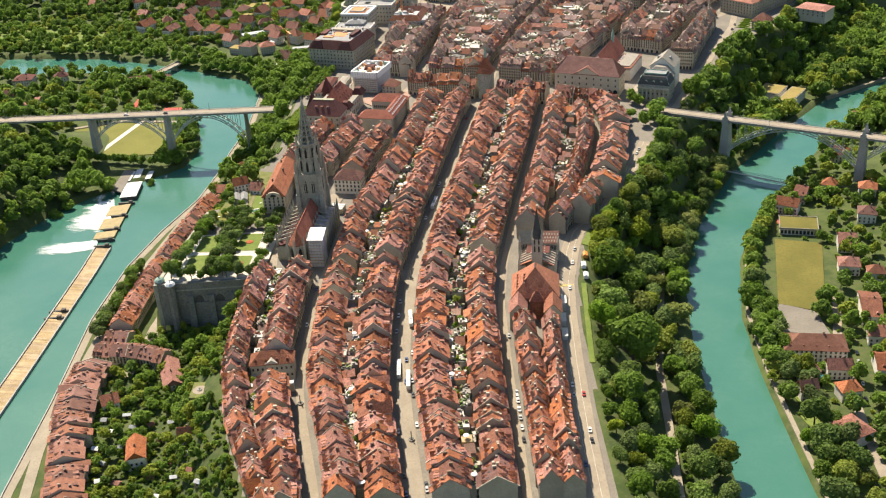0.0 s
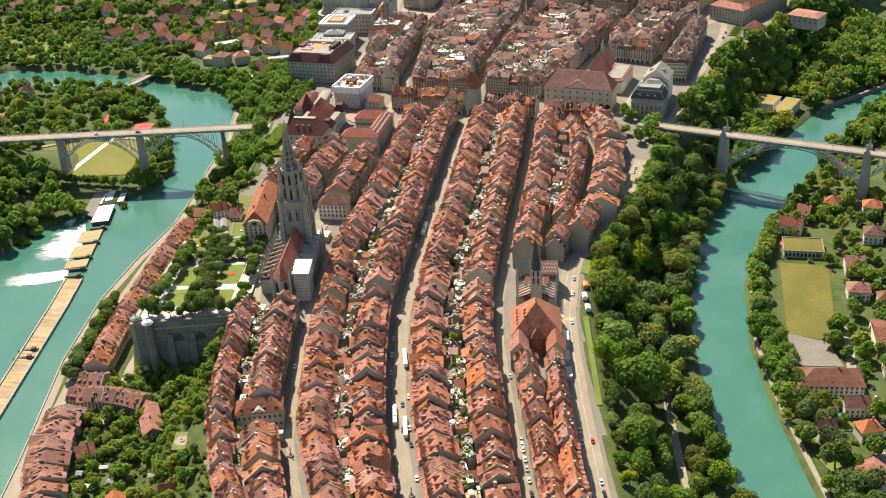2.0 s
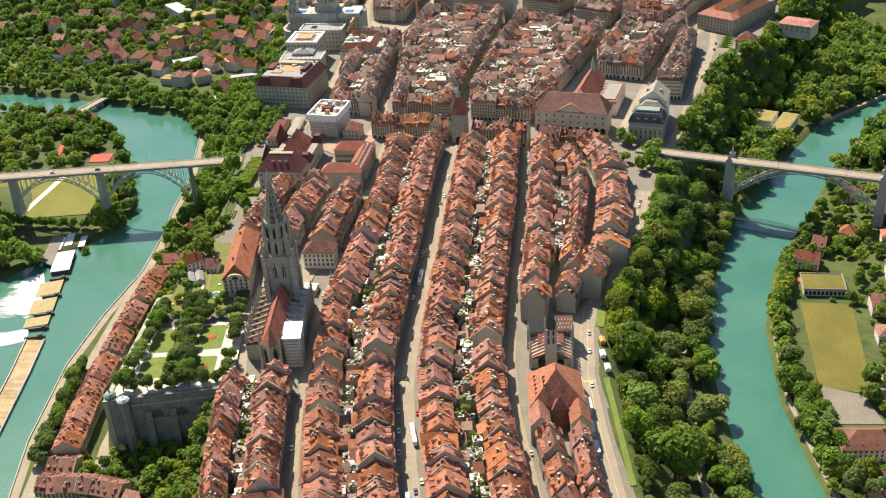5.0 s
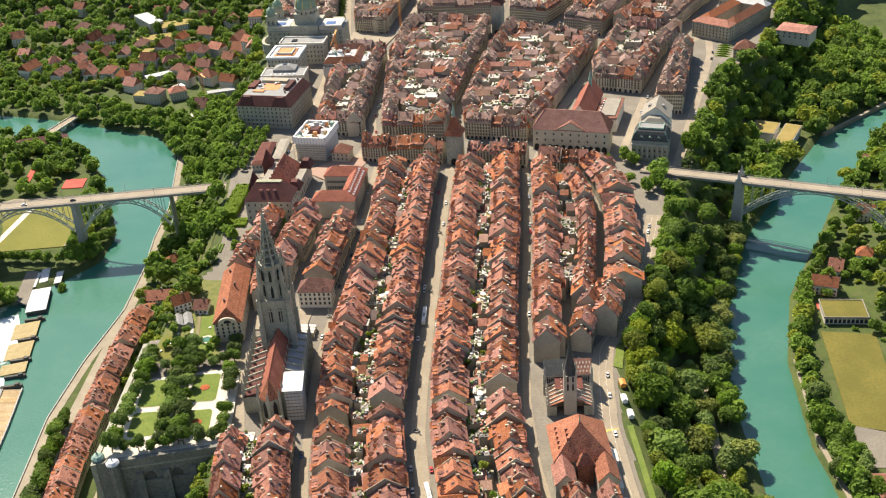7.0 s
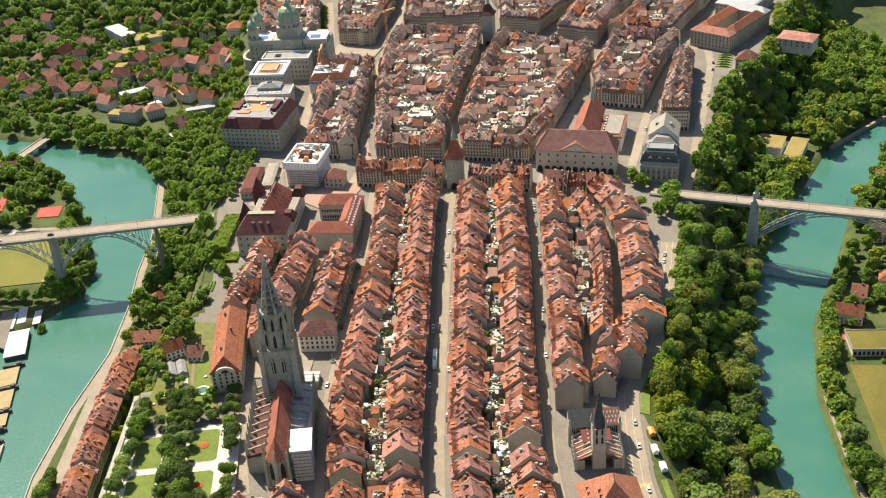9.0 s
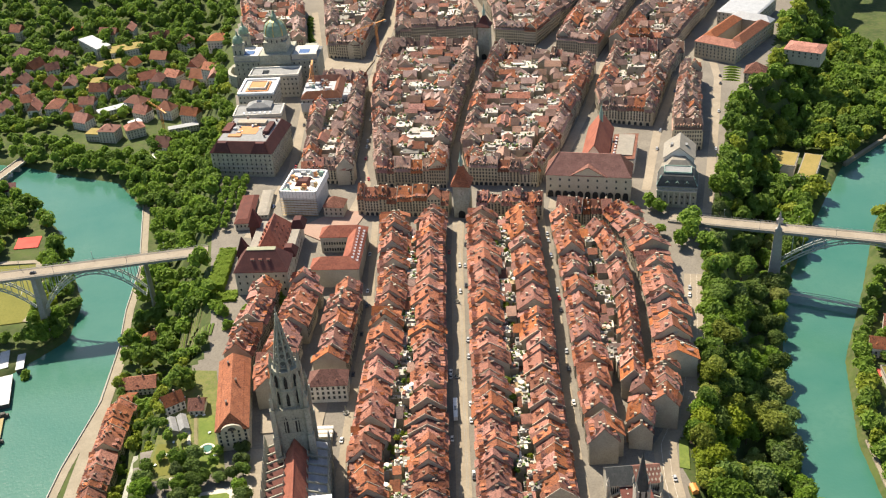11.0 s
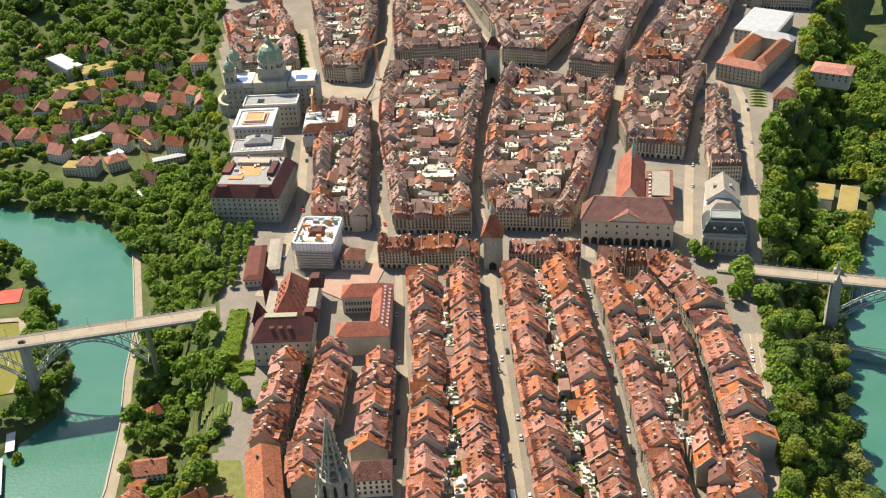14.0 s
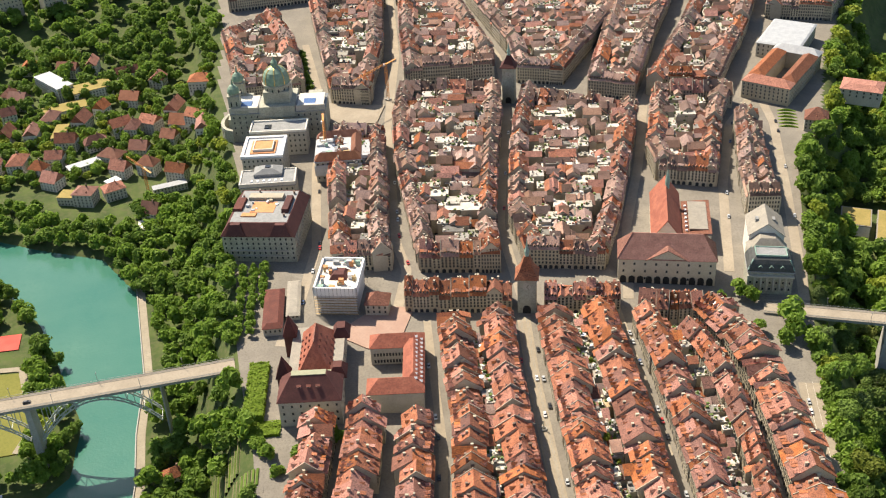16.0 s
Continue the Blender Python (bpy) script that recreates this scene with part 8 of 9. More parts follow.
# ---- garden pools and parked cars on the far bank ----
M_POOL = mat("pool_water", (0.08, 0.42, 0.5), (0.12, 0.48, 0.55), (0.1, 0.45, 0.52), scale=0.3, fine=1.5, rough=0.1, bump=0, spec=0.5)
for x, y, w, d in ((243, 583, 9, 3.4), (217, 599, 4, 4)):
    ob = thing("swimming_pool", pose(x, y, ground_z(x, y) + 0.1, 0, 0, -8), "turquoise garden swimming pool with a pale rim", "pool")
    part("rim", Build().box(-w / 2 - 0.5, -d / 2 - 0.5, -0.4, w / 2 + 0.5, d / 2 + 0.5, 0.25), M_GRAVEL, ob)
    part("pool_surface", Build().box(-w / 2, -d / 2, 0, w / 2, d / 2, 0.3), M_POOL, ob)
for q in ([(212, 548), (222, 552), (228, 528), (217, 520)], [(214, 575), (221, 578), (224, 556), (217, 553)], [(236, 576), (246, 575), (246, 566), (236, 567)], [(222, 500), (232, 498), (230, 470), (220, 472)], [(246, 508), (252, 508), (252, 490), (246, 490)]):
    sheet("ground", q, 3.75, M_LAWN_G, "mown garden lawn on the far bank", "lawn")
sheet("pavement", [(224, 540), (231, 539), (233, 527), (227, 527)], 3.9, M_GRAVEL, "pale sand court in a garden", "court")
for k, (x, y) in enumerate(((262, 572), (265, 583), (268, 596), (271, 607), (258, 556), (274, 626))):
    car(x, y, -14, ground_z(x, y) + 0.45, COLS[k], 1.05)

# ---- trees ----
def crown_arrays(seed, R, H, n, leaf, lobes, column=False, plain=False):
    """Leaf clumps over a heap of lobes with dark inner cores: vertices and faces."""
    r = np.random.default_rng(seed)
    C, S = [], []
    for i in range(lobes):
        if column:
            z = H * (0.12 + 0.85 * i / lobes)
            c = np.array([r.normal(0, R * 0.12), r.normal(0, R * 0.12), z])
            s = R * (0.75 - 0.5 * abs(i / lobes - 0.4))
        else:
            a, q, e = r.uniform(0, 2 * np.pi), np.sqrt(r.uniform(0, 1)), r.uniform(0, 1)
            c = np.array([R * 0.55 * q * np.cos(a), R * 0.55 * q * np.sin(a), H * (0.36 + 0.42 * e * (1 - 0.5 * q))])
            s = R * r.uniform(0.4, 0.62)
        C.append(c)
        S.append(s)
    V, F = [], []
    t = (1 + 5 ** 0.5) / 2
    ico = np.array([(-1, t, 0), (1, t, 0), (-1, -t, 0), (1, -t, 0), (0, -1, t), (0, 1, t), (0, -1, -t), (0, 1, -t), (t, 0, -1), (t, 0, 1), (-t, 0, -1), (-t, 0, 1)]) / math.sqrt(1 + t * t)
    icf = [(0, 11, 5), (0, 5, 1), (0, 1, 7), (0, 7, 10), (0, 10, 11), (1, 5, 9), (5, 11, 4), (11, 10, 2), (10, 7, 6), (7, 1, 8), (3, 9, 4), (3, 4, 2), (3, 2, 6), (3, 6, 8), (3, 8, 9), (4, 9, 5), (2, 4, 11), (6, 2, 10), (8, 6, 7), (9, 8, 1)]
    if plain:
        ico = np.array([(1, 0, 0), (0, 1, 0), (-1, 0, 0), (0, -1, 0), (0, 0, 1.0), (0, 0, -1)])
        icf = [(0, 1, 4), (1, 2, 4), (2, 3, 4), (3, 0, 4), (1, 0, 5), (2, 1, 5), (3, 2, 5), (0, 3, 5)]
    k = 0
    for c, s in zip(C, S):
        V.append(c + ico * s * (0.92 if plain else 0.84) * r.uniform(0.85, 1.1, (len(ico), 1)))
        F += [tuple(j + k for j in f) for f in icf]
        k += len(ico)
    per = np.array(S) ** 2
    pick = r.choice(lobes, n, p=per / per.sum())
    d = r.normal(size=(n, 3))
    d[:, 2] = np.where(r.uniform(size=n) < 0.75, np.abs(d[:, 2]), d[:, 2])
    d /= np.linalg.norm(d, axis=1)[:, None]
    P = np.array(C)[pick] + d * (np.array(S)[pick] * r.uniform(0.86, 1.12, n))[:, None]
    nrm = d + r.normal(0, 0.22, (n, 3))
    nrm /= np.linalg.norm(nrm, axis=1)[:, None]
    u = np.cross(nrm, r.normal(size=(n, 3)))
    u /= np.linalg.norm(u, axis=1)[:, None]
    w = np.cross(nrm, u)
    sz = leaf * r.uniform(0.6, 1.35, n)[:, None]
    bend = nrm * sz * 0.45
    quad = np.stack([P - u * sz - bend, P - w * sz * 0.8, P + u * sz - bend, P + w * sz * 0.8], 1).reshape(-1, 3)
    V.append(quad)
    F += [tuple(range(k + 4 * i, k + 4 * i + 4)) for i in range(n)]
    return np.concatenate(V), F


def trunk_build(R, H, seed):
    r = random.Random(seed)
    b = Build()
    rings = []
    for i, (z, q) in enumerate(((-1.0, 1.5), (0.5, 1.0), (H * 0.25, 0.8), (H * 0.5, 0.5), (H * 0.75, 0.18))):
        ox, oy = r.uniform(-0.2, 0.2) * i, r.uniform(-0.2, 0.2) * i
        rings.append([(ox + 0.045 * R * q * 1.4 * math.cos(k * math.pi / 3), oy + 0.045 * R * q * 1.4 * math.sin(k * math.pi / 3), z) for k in range(6)])
    b.ring(rings)
    for k in range(5):
        a = k * 1.256 + r.uniform(-0.4, 0.4)
        b.beam((0, 0, H * (0.22 + 0.06 * k)), (R * 0.55 * math.cos(a), R * 0.55 * math.sin(a), H * (0.45 + 0.07 * k)), 0.05 * R, 0.05 * R)
    return b


TREE = []
for i in range(9):
    v, f = crown_arrays(40 + i, 1.0 * 6, 11.5 + (i % 3) * 1.5, 760, 0.64, 9 + i % 4)
    TREE.append((v, f, trunk_build(6, 12, i)))
SPRUCE = [(*crown_arrays(80 + i, 2.6, 15, 420, 0.6, 12, True), trunk_build(3, 14, 50 + i)) for i in range(2)]
FAR = [crown_arrays(60 + i, 6.0, 11.5 + i % 3, 165, 1.25, 7 + i % 3, plain=True) for i in range(5)]
TREE_ME = {}
KINDS = ("dark green broadleaf tree with a dense rounded crown", "full mid-green broadleaf tree with lobed crown", "light yellow-green tree with an airy crown", "dark copper beech with purple-brown leaves")


def crown_mesh(i, col, arr):
    key = (i, col)
    if key not in TREE_ME:
        v, f = arr[0], arr[1]
        me = bpy.data.meshes.new("crown")
        me.from_pydata(v.tolist(), [], f)
        me.materials.append(M_LEAF[col])
        tk = arr[2].mesh("trunk", M_BARK)
        TREE_ME[key] = (me, tk)
    return TREE_ME[key]


tr = random.Random(21)
TCOUNT = [0]
WOOD = {0: [], 1: [], 2: []}


def plant(x, y, R, col=None, z=None, group="trees", kind=None, force=False):
    col = tr.choice((0, 0, 1, 1, 1, 2)) if col is None else col
    z = ground_z(x, y) if z is None else z
    for ax, ay, bx, by in ((-470, 1045, -140, 1022), (196, 962, 620, 713)):     # keep the bridge decks free
        u = min(max(((x - ax) * (bx - ax) + (y - ay) * (by - ay)) / ((bx - ax) ** 2 + (by - ay) ** 2), 0), 1)
        if (ax < 0 or u > 0.045) and math.hypot(x - ax - u * (bx - ax), y - ay - u * (by - ay)) < 7.5 + R and z + 2.3 * R > 47:
            return
    CELLS.setdefault((int(x // 12), int(y // 12)), []).append((x, y, R))
    a, s = tr.uniform(0, 360), R / 6.0
    m = pose(x, y, z, 0, 0, a) @ Matrix.Diagonal((s * tr.uniform(0.9, 1.1), s * tr.uniform(0.9, 1.1), s * tr.uniform(0.85, 1.15), 1))
    if TCOUNT[0] < 300 or force:
        TCOUNT[0] += 1
        if kind == "column":
            i = 100 + tr.randrange(2)
            arr = SPRUCE[i - 100]
        else:
            i = tr.randrange(len(TREE))
            arr = TREE[i]
        cm, tm = crown_mesh(i, col, arr)
        ob = thing("tree", m, KINDS[col] if kind != "column" else "slender columnar tree beside the drive", "tree", group)
        new("crown", cm).parent = ob
        new("trunk", tm).parent = ob
    else:
        WOOD[col if col < 3 else 0].append(m)


CELLS = {}
for x, y, r in ((-195, 620, 7), (-192, 630, 7), (-189, 641, 7), (-198, 538, 6), (-196, 549, 6), (-228, 604, 6), (-166, 548, 4), (-244, 663, 8), (-232, 660, 8), (-219, 657, 8), (-206, 652, 8)):
    CELLS.setdefault((int(x // 12), int(y // 12)), []).append((x, y, r))       # house plots stay free of trees


def clear(x, y, R, gap=0.7):
    i, j = int(x // 12), int(y // 12)
    return all((x - a) ** 2 + (y - b) ** 2 > (gap * (R + r)) ** 2 for p in (-1, 0, 1) for q in (-1, 0, 1) for a, b, r in CELLS.get((i + p, j + q), ()))


def scatter(test, box, n, R0, R1, cols=None, tries=9, group="trees", gap=0.66):
    x0, y0, x1, y1 = box
    for _ in range(n):
        for _ in range(tries):
            x, y, R = tr.uniform(x0, x1), tr.uniform(y0, y1), tr.uniform(R0, R1)
            if test(x, y) and clear(x, y, R, gap):
                plant(x, y, R, tr.choice(cols) if cols else None, group=group)
                break


def off_water(x, y, m=3):
    return shore(x, y) > m


PATH_R = Line([(118, 400), (123, 475), (131, 540), (138, 603), (150, 660), (168, 740)])


def near(line, x, y, d):
    xx = np.interp(y, line.p[:, 1], line.p[:, 0])
    return abs(x - xx) < d


# terrace garden: clipped trees in rows
for i in range(10):
    y = 706 + i * 10.5
    for x, R in ((-200 + (y - 706) * 0.18, 6.2), (-172 + (y - 706) * 0.07, 6.2), (-163 + (y - 706) * 0.07, 6.2), (-137 + (y - 706) * 0.07, 5.8)):
        if not (x > -140 and 730 < y < 742):
            plant(x + tr.uniform(-0.8, 0.8), y + tr.uniform(-1, 1), R * tr.uniform(0.85, 1.1), tr.choice((0, 0, 1)), TZ, "clipped terrace trees")
for i in range(7):
    plant(-194 + i * 8.6, 705 + tr.uniform(-1.5, 1.5), tr.uniform(4.4, 5.4), 0, TZ, "clipped terrace trees")
    plant(-182 + i * 7.6, 781 + tr.uniform(-1.5, 1.5), tr.uniform(3.8, 4.8), 0, TZ, "clipped terrace trees")
# river-edge row below the terrace
for i in range(13):
    y = 690 + i * 8.4
    plant(float(np.interp(y, [690, 790, 860], [-257, -247, -232])) + tr.uniform(-1.5, 1.5), y, tr.uniform(6.2, 8.2), tr.choice((0, 1)), group="riverside trees")
# slope on the right of the old town
big = [(117, 592, 19), (116, 650, 15), (140, 618, 13), (134, 668, 12), (117, 690, 12.5), (136, 700, 12), (104, 552, 9.5), (152, 652, 10), (154, 700, 10), (121, 722, 11), (103, 520, 8), (98, 492, 7.5), (96, 464, 7.5), (108, 476, 8), (110, 500, 8)]
for x, y, R in big:
    plant(x, y, R, tr.choice((1, 2, 1)), group="slope trees")
for x, y, R in ((94, 572, 4.5), (93, 556, 5), (97, 588, 5), (100, 604, 5), (102, 622, 5), (104, 638, 5.5), (92, 538, 5), (96, 545, 5), (91, 522, 5), (92, 506, 5), (90, 480, 5), (105, 655, 5)):
    plant(x, y, R, tr.choice((0, 1, 2)), group="slope trees")
right_slope = lambda x, y: x > EDGE_R(y) + (7 if y < 700 else 5) and shore(x, y) > 3 and x < 560 and not near(PATH_R, x, y, 5.0)
scatter(lambda x, y: right_slope(x, y) and y < 760, (92, 430, 230, 760), 130, 6, 10.5, (0, 1, 1, 1, 2), group="slope trees", gap=0.58)
scatter(lambda x, y: right_slope(x, y) and x < np.interp(y, [740, 960], [235, 300]), (130, 750, 330, 980), 140, 6, 10.5, (0, 1, 1, 1, 2), group="slope trees", gap=0.6)
scatter(lambda x, y: right_slope(x, y), (112, 690, 215, 830), 120, 7, 10.5, (0, 1, 1, 2), group="slope trees", gap=0.42)
for i in range(16):
    plant(float(PATH_R.at(20 + i * 9.0)[0]) + 6.5, float(PATH_R.at(20 + i * 9.0)[1]), 2.6, 1, kind="column", group="path trees")
for i in range(15):
    y = 785 + i * 9.5
    plant(float(EDGE_R(y)) + 3 + tr.uniform(-1, 1.5), y, tr.uniform(6, 8.5), tr.choice((0, 1, 1, 2)), float(LEVEL(y)) - 7, group="slope trees")
for i in range(19):
    y = 796 + i * 9.0
    plant(float(EDGE_R(y)) - 1.5 + tr.uniform(-1, 1), y, tr.uniform(6, 8), tr.choice((0, 1, 1)), float(LEVEL(y)) - 9, group="slope trees")
plant(-95, 936, 7, 1, float(LEVEL(936)), group="square trees")
plant(-160, 866, 9.5, 0, float(LEVEL(866)) - 2, group="garden trees")
for x, y, R in ((-147, 792, 4.2), (-176, 806, 3.5), (-172, 822, 4), (-163, 818, 3.2), (-144, 800, 4.5)):
    plant(x, y, R, 1, float(LEVEL(y)), group="garden trees")
# right bank row along the water
for i in range(30):
    y = 596 + i * 7.2
    x = float(np.interp(y, [479, 597, 668, 750, 826], [201, 204, 211, 232, 267]))
    plant(x + 8 + tr.uniform(-2, 2.5), y, tr.uniform(6.2, 8.2), tr.choice((0, 1, 1, 2)), group="riverside trees")
for i in range(30):
    y = 812 + i * 7.0
    x = float(np.interp(y, [750, 826, 899, 983, 1050], [232, 267, 323, 383, 450]))
    if not 908 < y < 935:
        plant(x + 7 + tr.uniform(-2, 4), y - 4, tr.uniform(5, 7.2), tr.choice((0, 1, 1)), group="riverside trees")
plant(262, 652, 8.5, 3, group="garden trees")
plant(270, 668, 7, 3, group="garden trees")
plant(278, 636, 8.5, 1, group="garden trees")
# squares at the northern bridge head
for x, y, R in ((187, 978, 7.5), (192, 970, 6), (203, 945, 9.5), (212, 944, 8), (179, 941, 6), (186, 924, 7), (172, 976, 4.5), (198, 930, 8), (205, 920, 7)):
    plant(x, y, R, 1, LEVEL(y), group="square trees")
plant(-116, 925, 6.5, 1, LEVEL(925), group="square trees")
for x, y, R in ((-134, 934, 6.5), (-131, 920, 5), (-137, 946, 6)):
    plant(x, y, R, 1, LEVEL(y) - 3, group="square trees")
plant(346, 1036, 11, 3, group="garden trees")
# casino slope and below the avenue
def left_slope(x, y):
    return x < EDGE_L(y) - 2 and off_water(x, y, 9)


scatter(lambda x, y: left_slope(x, y) and x > -206 and (abs(y - 1030) > 12), (-206, 950, -130, 1330), 150, 6.0, 10.0, (0, 0, 1, 1, 1), group="slope trees", gap=0.55)
for i in range(12):
    y = 1048 + i * 6.6
    for dx, y0 in ((-1, 0), (6.5, 0), (14, 1072)):
        if y > y0:
            plant(-133 + dx + (y - 1048) * 0.2, y + tr.uniform(-1, 1), 3.9, 1, LEVEL(y), group="avenue trees")
for i in range(9):
    plant(-17 + i * 1.1, 1402 + i * 11, 4.0, 0, LEVEL(1400), group="street trees")
for x, y, R, c in ((-233, 637, 5.5, 2), (-222, 640, 6.5, 0), (-207, 630, 6, 1), (-227, 621, 4.5, 0), (-212, 618, 5, 2), (-184, 662, 6, 1), (-176, 668, 6, 1), (-168, 645, 5, 0), (-162, 606, 5, 2), (-154, 606, 5, 1), (-160, 596, 4, 1), (-181, 591, 5.5, 0), (-186, 594, 5, 1), (-198, 597, 5, 1), (-152, 640, 5.5, 1), (-151, 659, 6, 1), (-172, 679, 6, 0), (-160, 563, 4, 2), (-203, 560, 4.5, 1), (-173, 566, 5.5, 1), (-166, 564, 5, 2), (-158, 563, 5, 1), (-151, 561, 4.5, 0), (-178, 574, 5, 2), (-179, 582, 5, 1), (-152, 597, 4.5, 1), (-170, 598, 5, 0), (-171, 584, 5, 1), (-171, 575, 5, 0), (-170, 591, 4.5, 2)):
    plant(x, y, R, c, group="garden trees")
scatter(lambda x, y: x > -232 + max(0, 640 - y) * 0.08 and x < EDGE_L(y) - 1 and not (-168 < x < -147 and 569 < y < 591), (-232, 445, -118, 692), 230, 2.2, 5.2, (0, 1, 1, 2, 2), group="garden trees", gap=0.5)
scatter(lambda x, y: left_slope(x, y) and x > -215 and not (-180 < x and 912 < y), (-212, 820, -142, 990), 46, 2.5, 6, (0, 1, 2), group="garden trees", gap=0.9)
scatter(lambda x, y: left_slope(x, y) and x > float(np.interp(y, [820, 905], [-192, -180])), (-195, 825, -146, 912), 26, 3.5, 6.5, (0, 1, 1, 2), group="garden trees", gap=0.7)
scatter(lambda x, y: left_slope(x, y) and x > EDGE_L(y) - 34, (-175, 1180, -108, 1430), 60, 5, 8, (0, 1, 1, 2), group="slope trees", gap=0.6)
plant(-164, 900, 9, 0, group="garden trees")
plant(-150, 968, 7, 1, group="garden trees")
plant(-178, 972, 6, 1, group="garden trees")
scatter(lambda x, y: 1.5 < shore(x, y) < 13, (-340, 1195, -192, 1350), 70, 6, 9, (0, 1, 1), group="riverside trees", gap=0.5)
TCOUNT[0] = 10 ** 6
# woods: left bank hill, park beyond the bridge, right bank gardens, top of the picture
scatter(lambda x, y: off_water(x, y, 4) and x < -262 and not (-392 < x < -274 and 1046 < y < 1140) and not (-356 < x < -274 and 1000 < y < 1047) and not (-314 < x < -268 and 1138 < y < 1188) and not (-348 < x < -332 and 1160 < y < 1240) and not (-350 < x < -270 and 935 < y < 1005) and not (-372 < x < -346 and 955 < y < 1000), (-540, 800, -262, 1260), 440, 6.5, 10.5)
for i in range(13):
    plant(-356 + i * 6.4 + tr.uniform(-1, 1), 1036 - i * 1.9, tr.uniform(4.4, 5.6), tr.choice((0, 1)))
scatter(lambda x, y: off_water(x, y, 2), (-274, 1008, -244, 1140), 26, 5, 7.5, (0, 1), gap=0.6)
scatter(lambda x, y: off_water(x, y, 3) and not (-374 < x < -350 and 955 < y < 1003), (-430, 850, -346, 1046), 90, 7.5, 11, (0, 0, 1), gap=0.55)
for x, y, R in ((-341, 958, 12), (-327, 962, 12.5), (-315, 962, 10), (-281, 966, 5), (-278, 975, 6), (-353, 915, 6), (-362, 930, 7), (-345, 930, 6.5)):
    plant(x, y, R, 1)
scatter(lambda x, y: off_water(x, y, 3) and not (-314 < x < -268 and 1138 < y < 1188), (-330, 1146, -240, 1260), 40, 6, 9, (0, 1))
scatter(lambda x, y: right_slope(x, y) and y > 960 and not (335 < x < 400 and 1040 < y < 1110), (240, 960, 560, 1420), 640, 7.5, 11.5, (0, 0, 0, 1, 1, 2), gap=0.48)
scatter(lambda x, y: off_water(x, y, 4) and x > 205 + max(0, (y - 650) * 0.5) and not (235 < x < 300 and 655 < y < 780 and x < 240 + (y - 655) * 0.55 + 22) and not (220 < x < 266 and 590 < y < 660) and not (266 < x < 312 and 768 < y < 812), (206, 440, 470, 1000), 430, 3.5, 7.5, gap=0.74)
scatter(lambda x, y: off_water(x, y, 4) and x < EDGE_L(y) - 4, (-640, 1400, -88, 1560), 640, 4, 7.2, gap=0.6)
scatter(lambda x, y: 3 < shore(x, y) < 42 and x < EDGE_L(y) - 4, (-560, 1230, -125, 1420), 150, 5.5, 8.5, (0, 1, 1))
scatter(lambda x, y: off_water(x, y, 4) and x < EDGE_L(y) - 4 and not (-600 < x < -420 and 1420 < y < 1560), (-700, 1560, -74, 1980), 900, 6.5, 11, (0, 0, 1), gap=0.55)
SHRUB = [crown_arrays(90 + i, 6.0, 8.5, 66, 1.6, 4, plain=True) for i in range(3)]
BUSH = {1: [], 2: [], 0: []}
def bushes(test, box, n, s0, s1):
    for _ in range(n):
        x, y = tr.uniform(box[0], box[2]), tr.uniform(box[1], box[3])
        if test(x, y):
            BUSH[tr.choice((0, 1, 1, 2))].append(pose(x, y, ground_z(x, y) - 0.3, 0, 0, tr.uniform(0, 360)) @ Matrix.Scale(tr.uniform(s0, s1), 4))


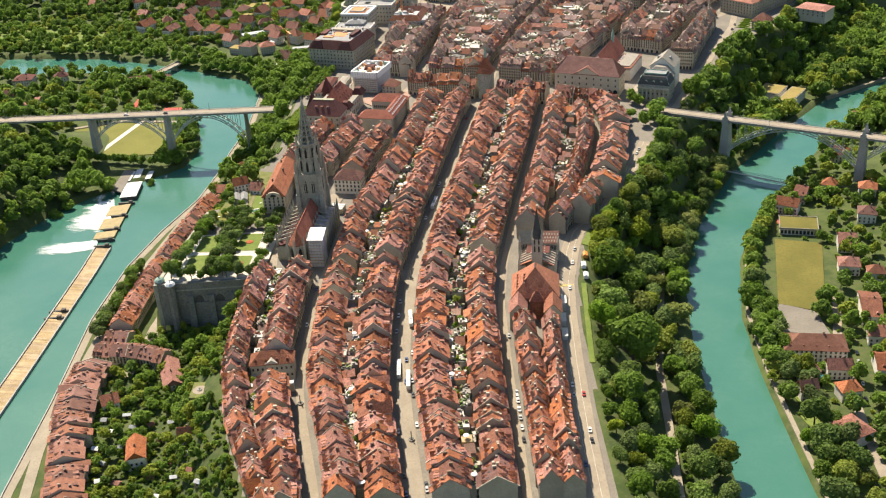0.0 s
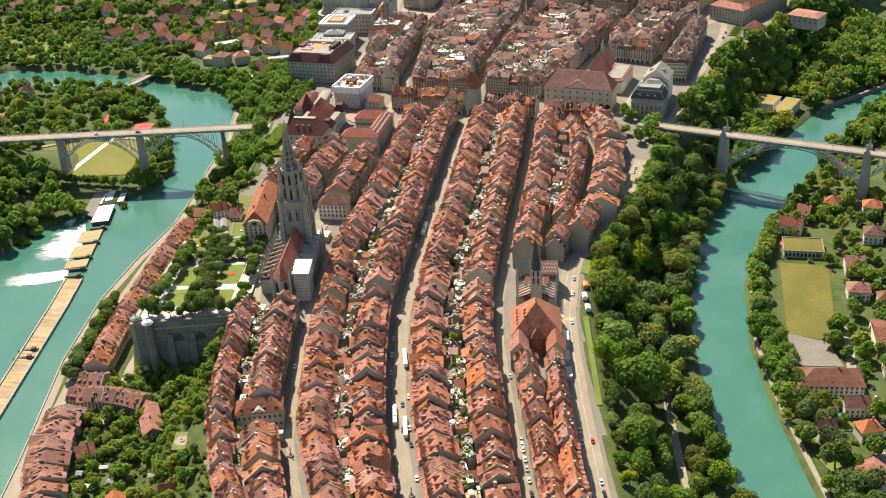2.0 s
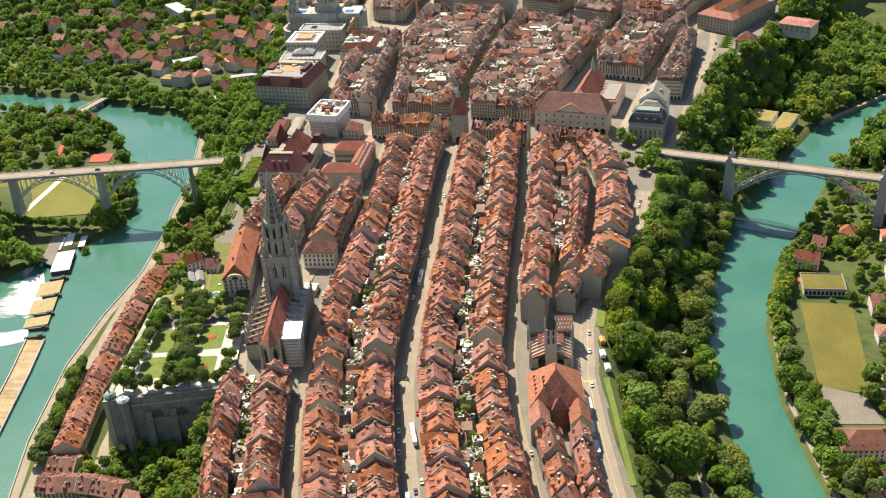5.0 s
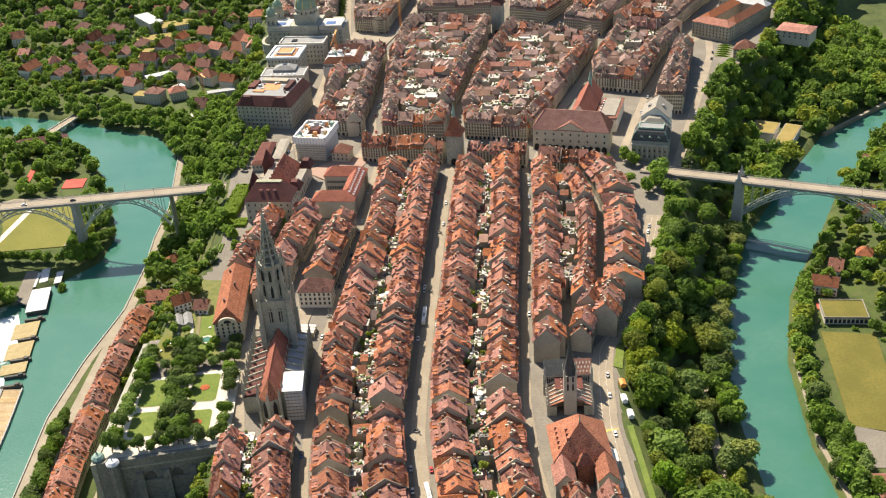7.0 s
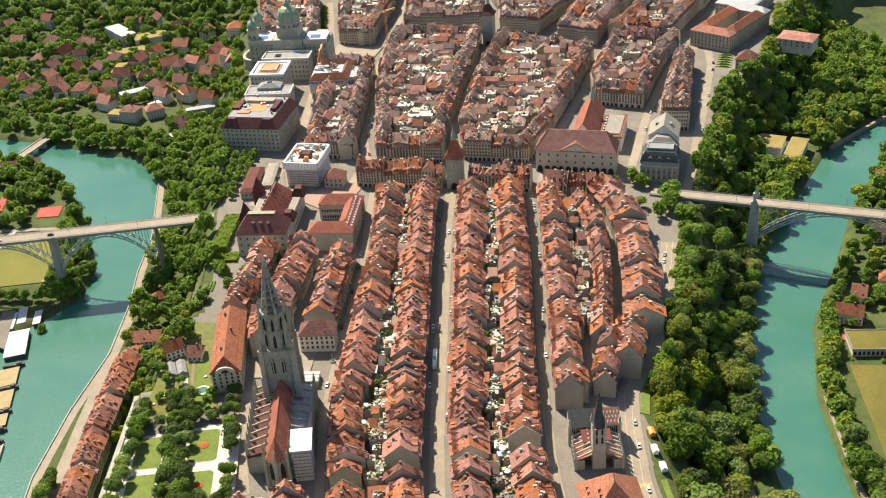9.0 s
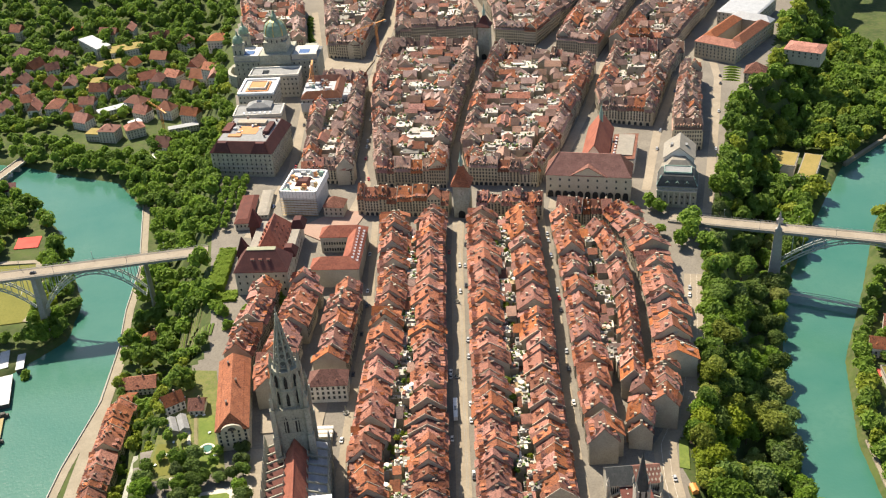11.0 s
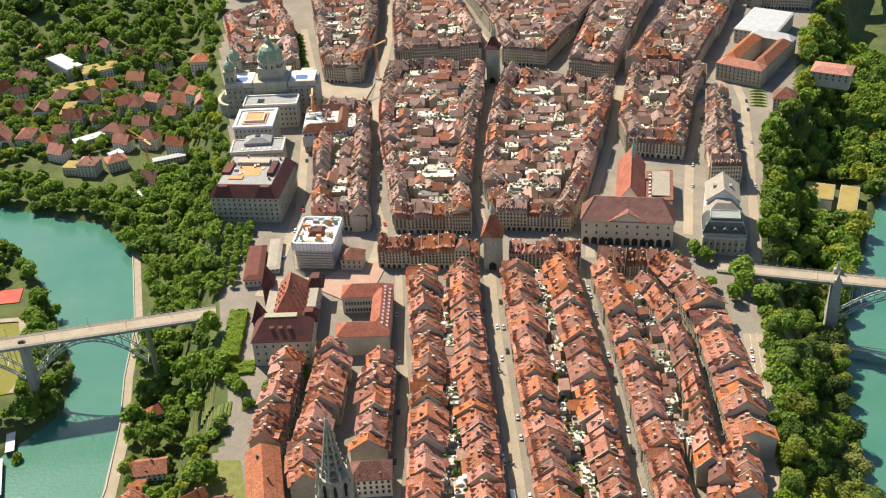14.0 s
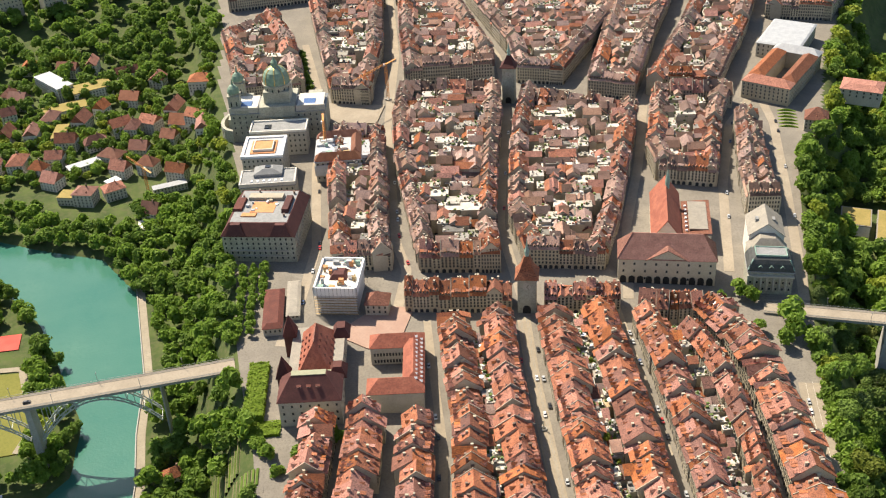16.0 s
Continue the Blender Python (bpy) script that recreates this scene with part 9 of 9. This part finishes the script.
bushes(lambda x, y: x < EDGE_L(y) + 3 and shore(x, y) > 34 and not (-168 < x < -147 and 569 < y < 591), (-235, 445, -118, 692), 1900, 0.14, 0.4)
bushes(lambda x, y: x < EDGE_L(y) - 2 and shore(x, y) > 10 and not (-178 < x and 914 < y < 962), (-212, 820, -140, 1000), 330, 0.16, 0.42)
bushes(lambda x, y: shore(x, y) > 6 and x > 205 and not away([(239, 676), (268, 660), (300, 762), (266, 774)], np.array([x]), np.array([y]))[0] < 3 and not (222 < x < 262 and 625 < y < 676), (205, 440, 380, 900), 480, 0.16, 0.45)
bushes(lambda x, y: right_slope(x, y) and x < np.interp(y, [440, 629, 721, 812, 862, 918, 995], [155, 167, 181, 214, 240, 272, 335]), (90, 440, 300, 960), 260, 0.2, 0.45)
# shrubs and planting in the courtyards
for l1, l2, y0, y1, o1, o2 in ((LA, LB, 460, 985, 25, 28), (LB, LC, 460, 980, 28, 25), (LL, LA, 455, 690, 17, 25)):
    for _ in range(75):
        y = tr.uniform(y0, y1)
        xa, xb = np.interp(y, l1.p[:, 1], l1.p[:, 0]) + o1, np.interp(y, l2.p[:, 1], l2.p[:, 0]) - o2
        if xb > xa:
            WOOD[tr.choice((1, 2))].append(pose(tr.uniform(xa, xb), y, float(LEVEL(y)) + tr.uniform(2, 9), 0, 0, tr.uniform(0, 360)) @ Matrix.Scale(tr.uniform(0.25, 0.5), 4))
for col, ms in WOOD.items():
    V, Q, T, k = [], [], [], 0
    for n, m in enumerate(ms):
        v, f = FAR[n % len(FAR)]
        M = np.array(m)
        V.append(v @ M[:3, :3].T + M[:3, 3])
        Q += [tuple(i + k for i in q) for q in f]
        k += len(v)
    me = bpy.data.meshes.new("woodland")
    me.from_pydata(np.concatenate(V).tolist(), [], Q)
    me.materials.append(M_LEAF_I[col])
    tagged(new("woodland", me), ("dark green woodland crowns", "mid-green woodland and garden trees", "light green shrubs and trees")[col] + " on slopes and gardens", "trees", kind="stuff")
for col, ms in BUSH.items():
    V, Q, k = [], [], 0
    for n, m in enumerate(ms):
        v, f = SHRUB[n % 3]
        M = np.array(m)
        V.append(v @ M[:3, :3].T + M[:3, 3])
        Q += [tuple(i + k for i in q) for q in f]
        k += len(v)
    me = bpy.data.meshes.new("shrubs")
    me.from_pydata(np.concatenate(V).tolist(), [], Q)
    me.materials.append(M_LEAF_I[col])
    tagged(new("shrubs", me), ("dark garden shrubs and hedges", "green garden shrubs on the banks", "light green garden shrubs and vines")[col], "shrubs", kind="stuff")
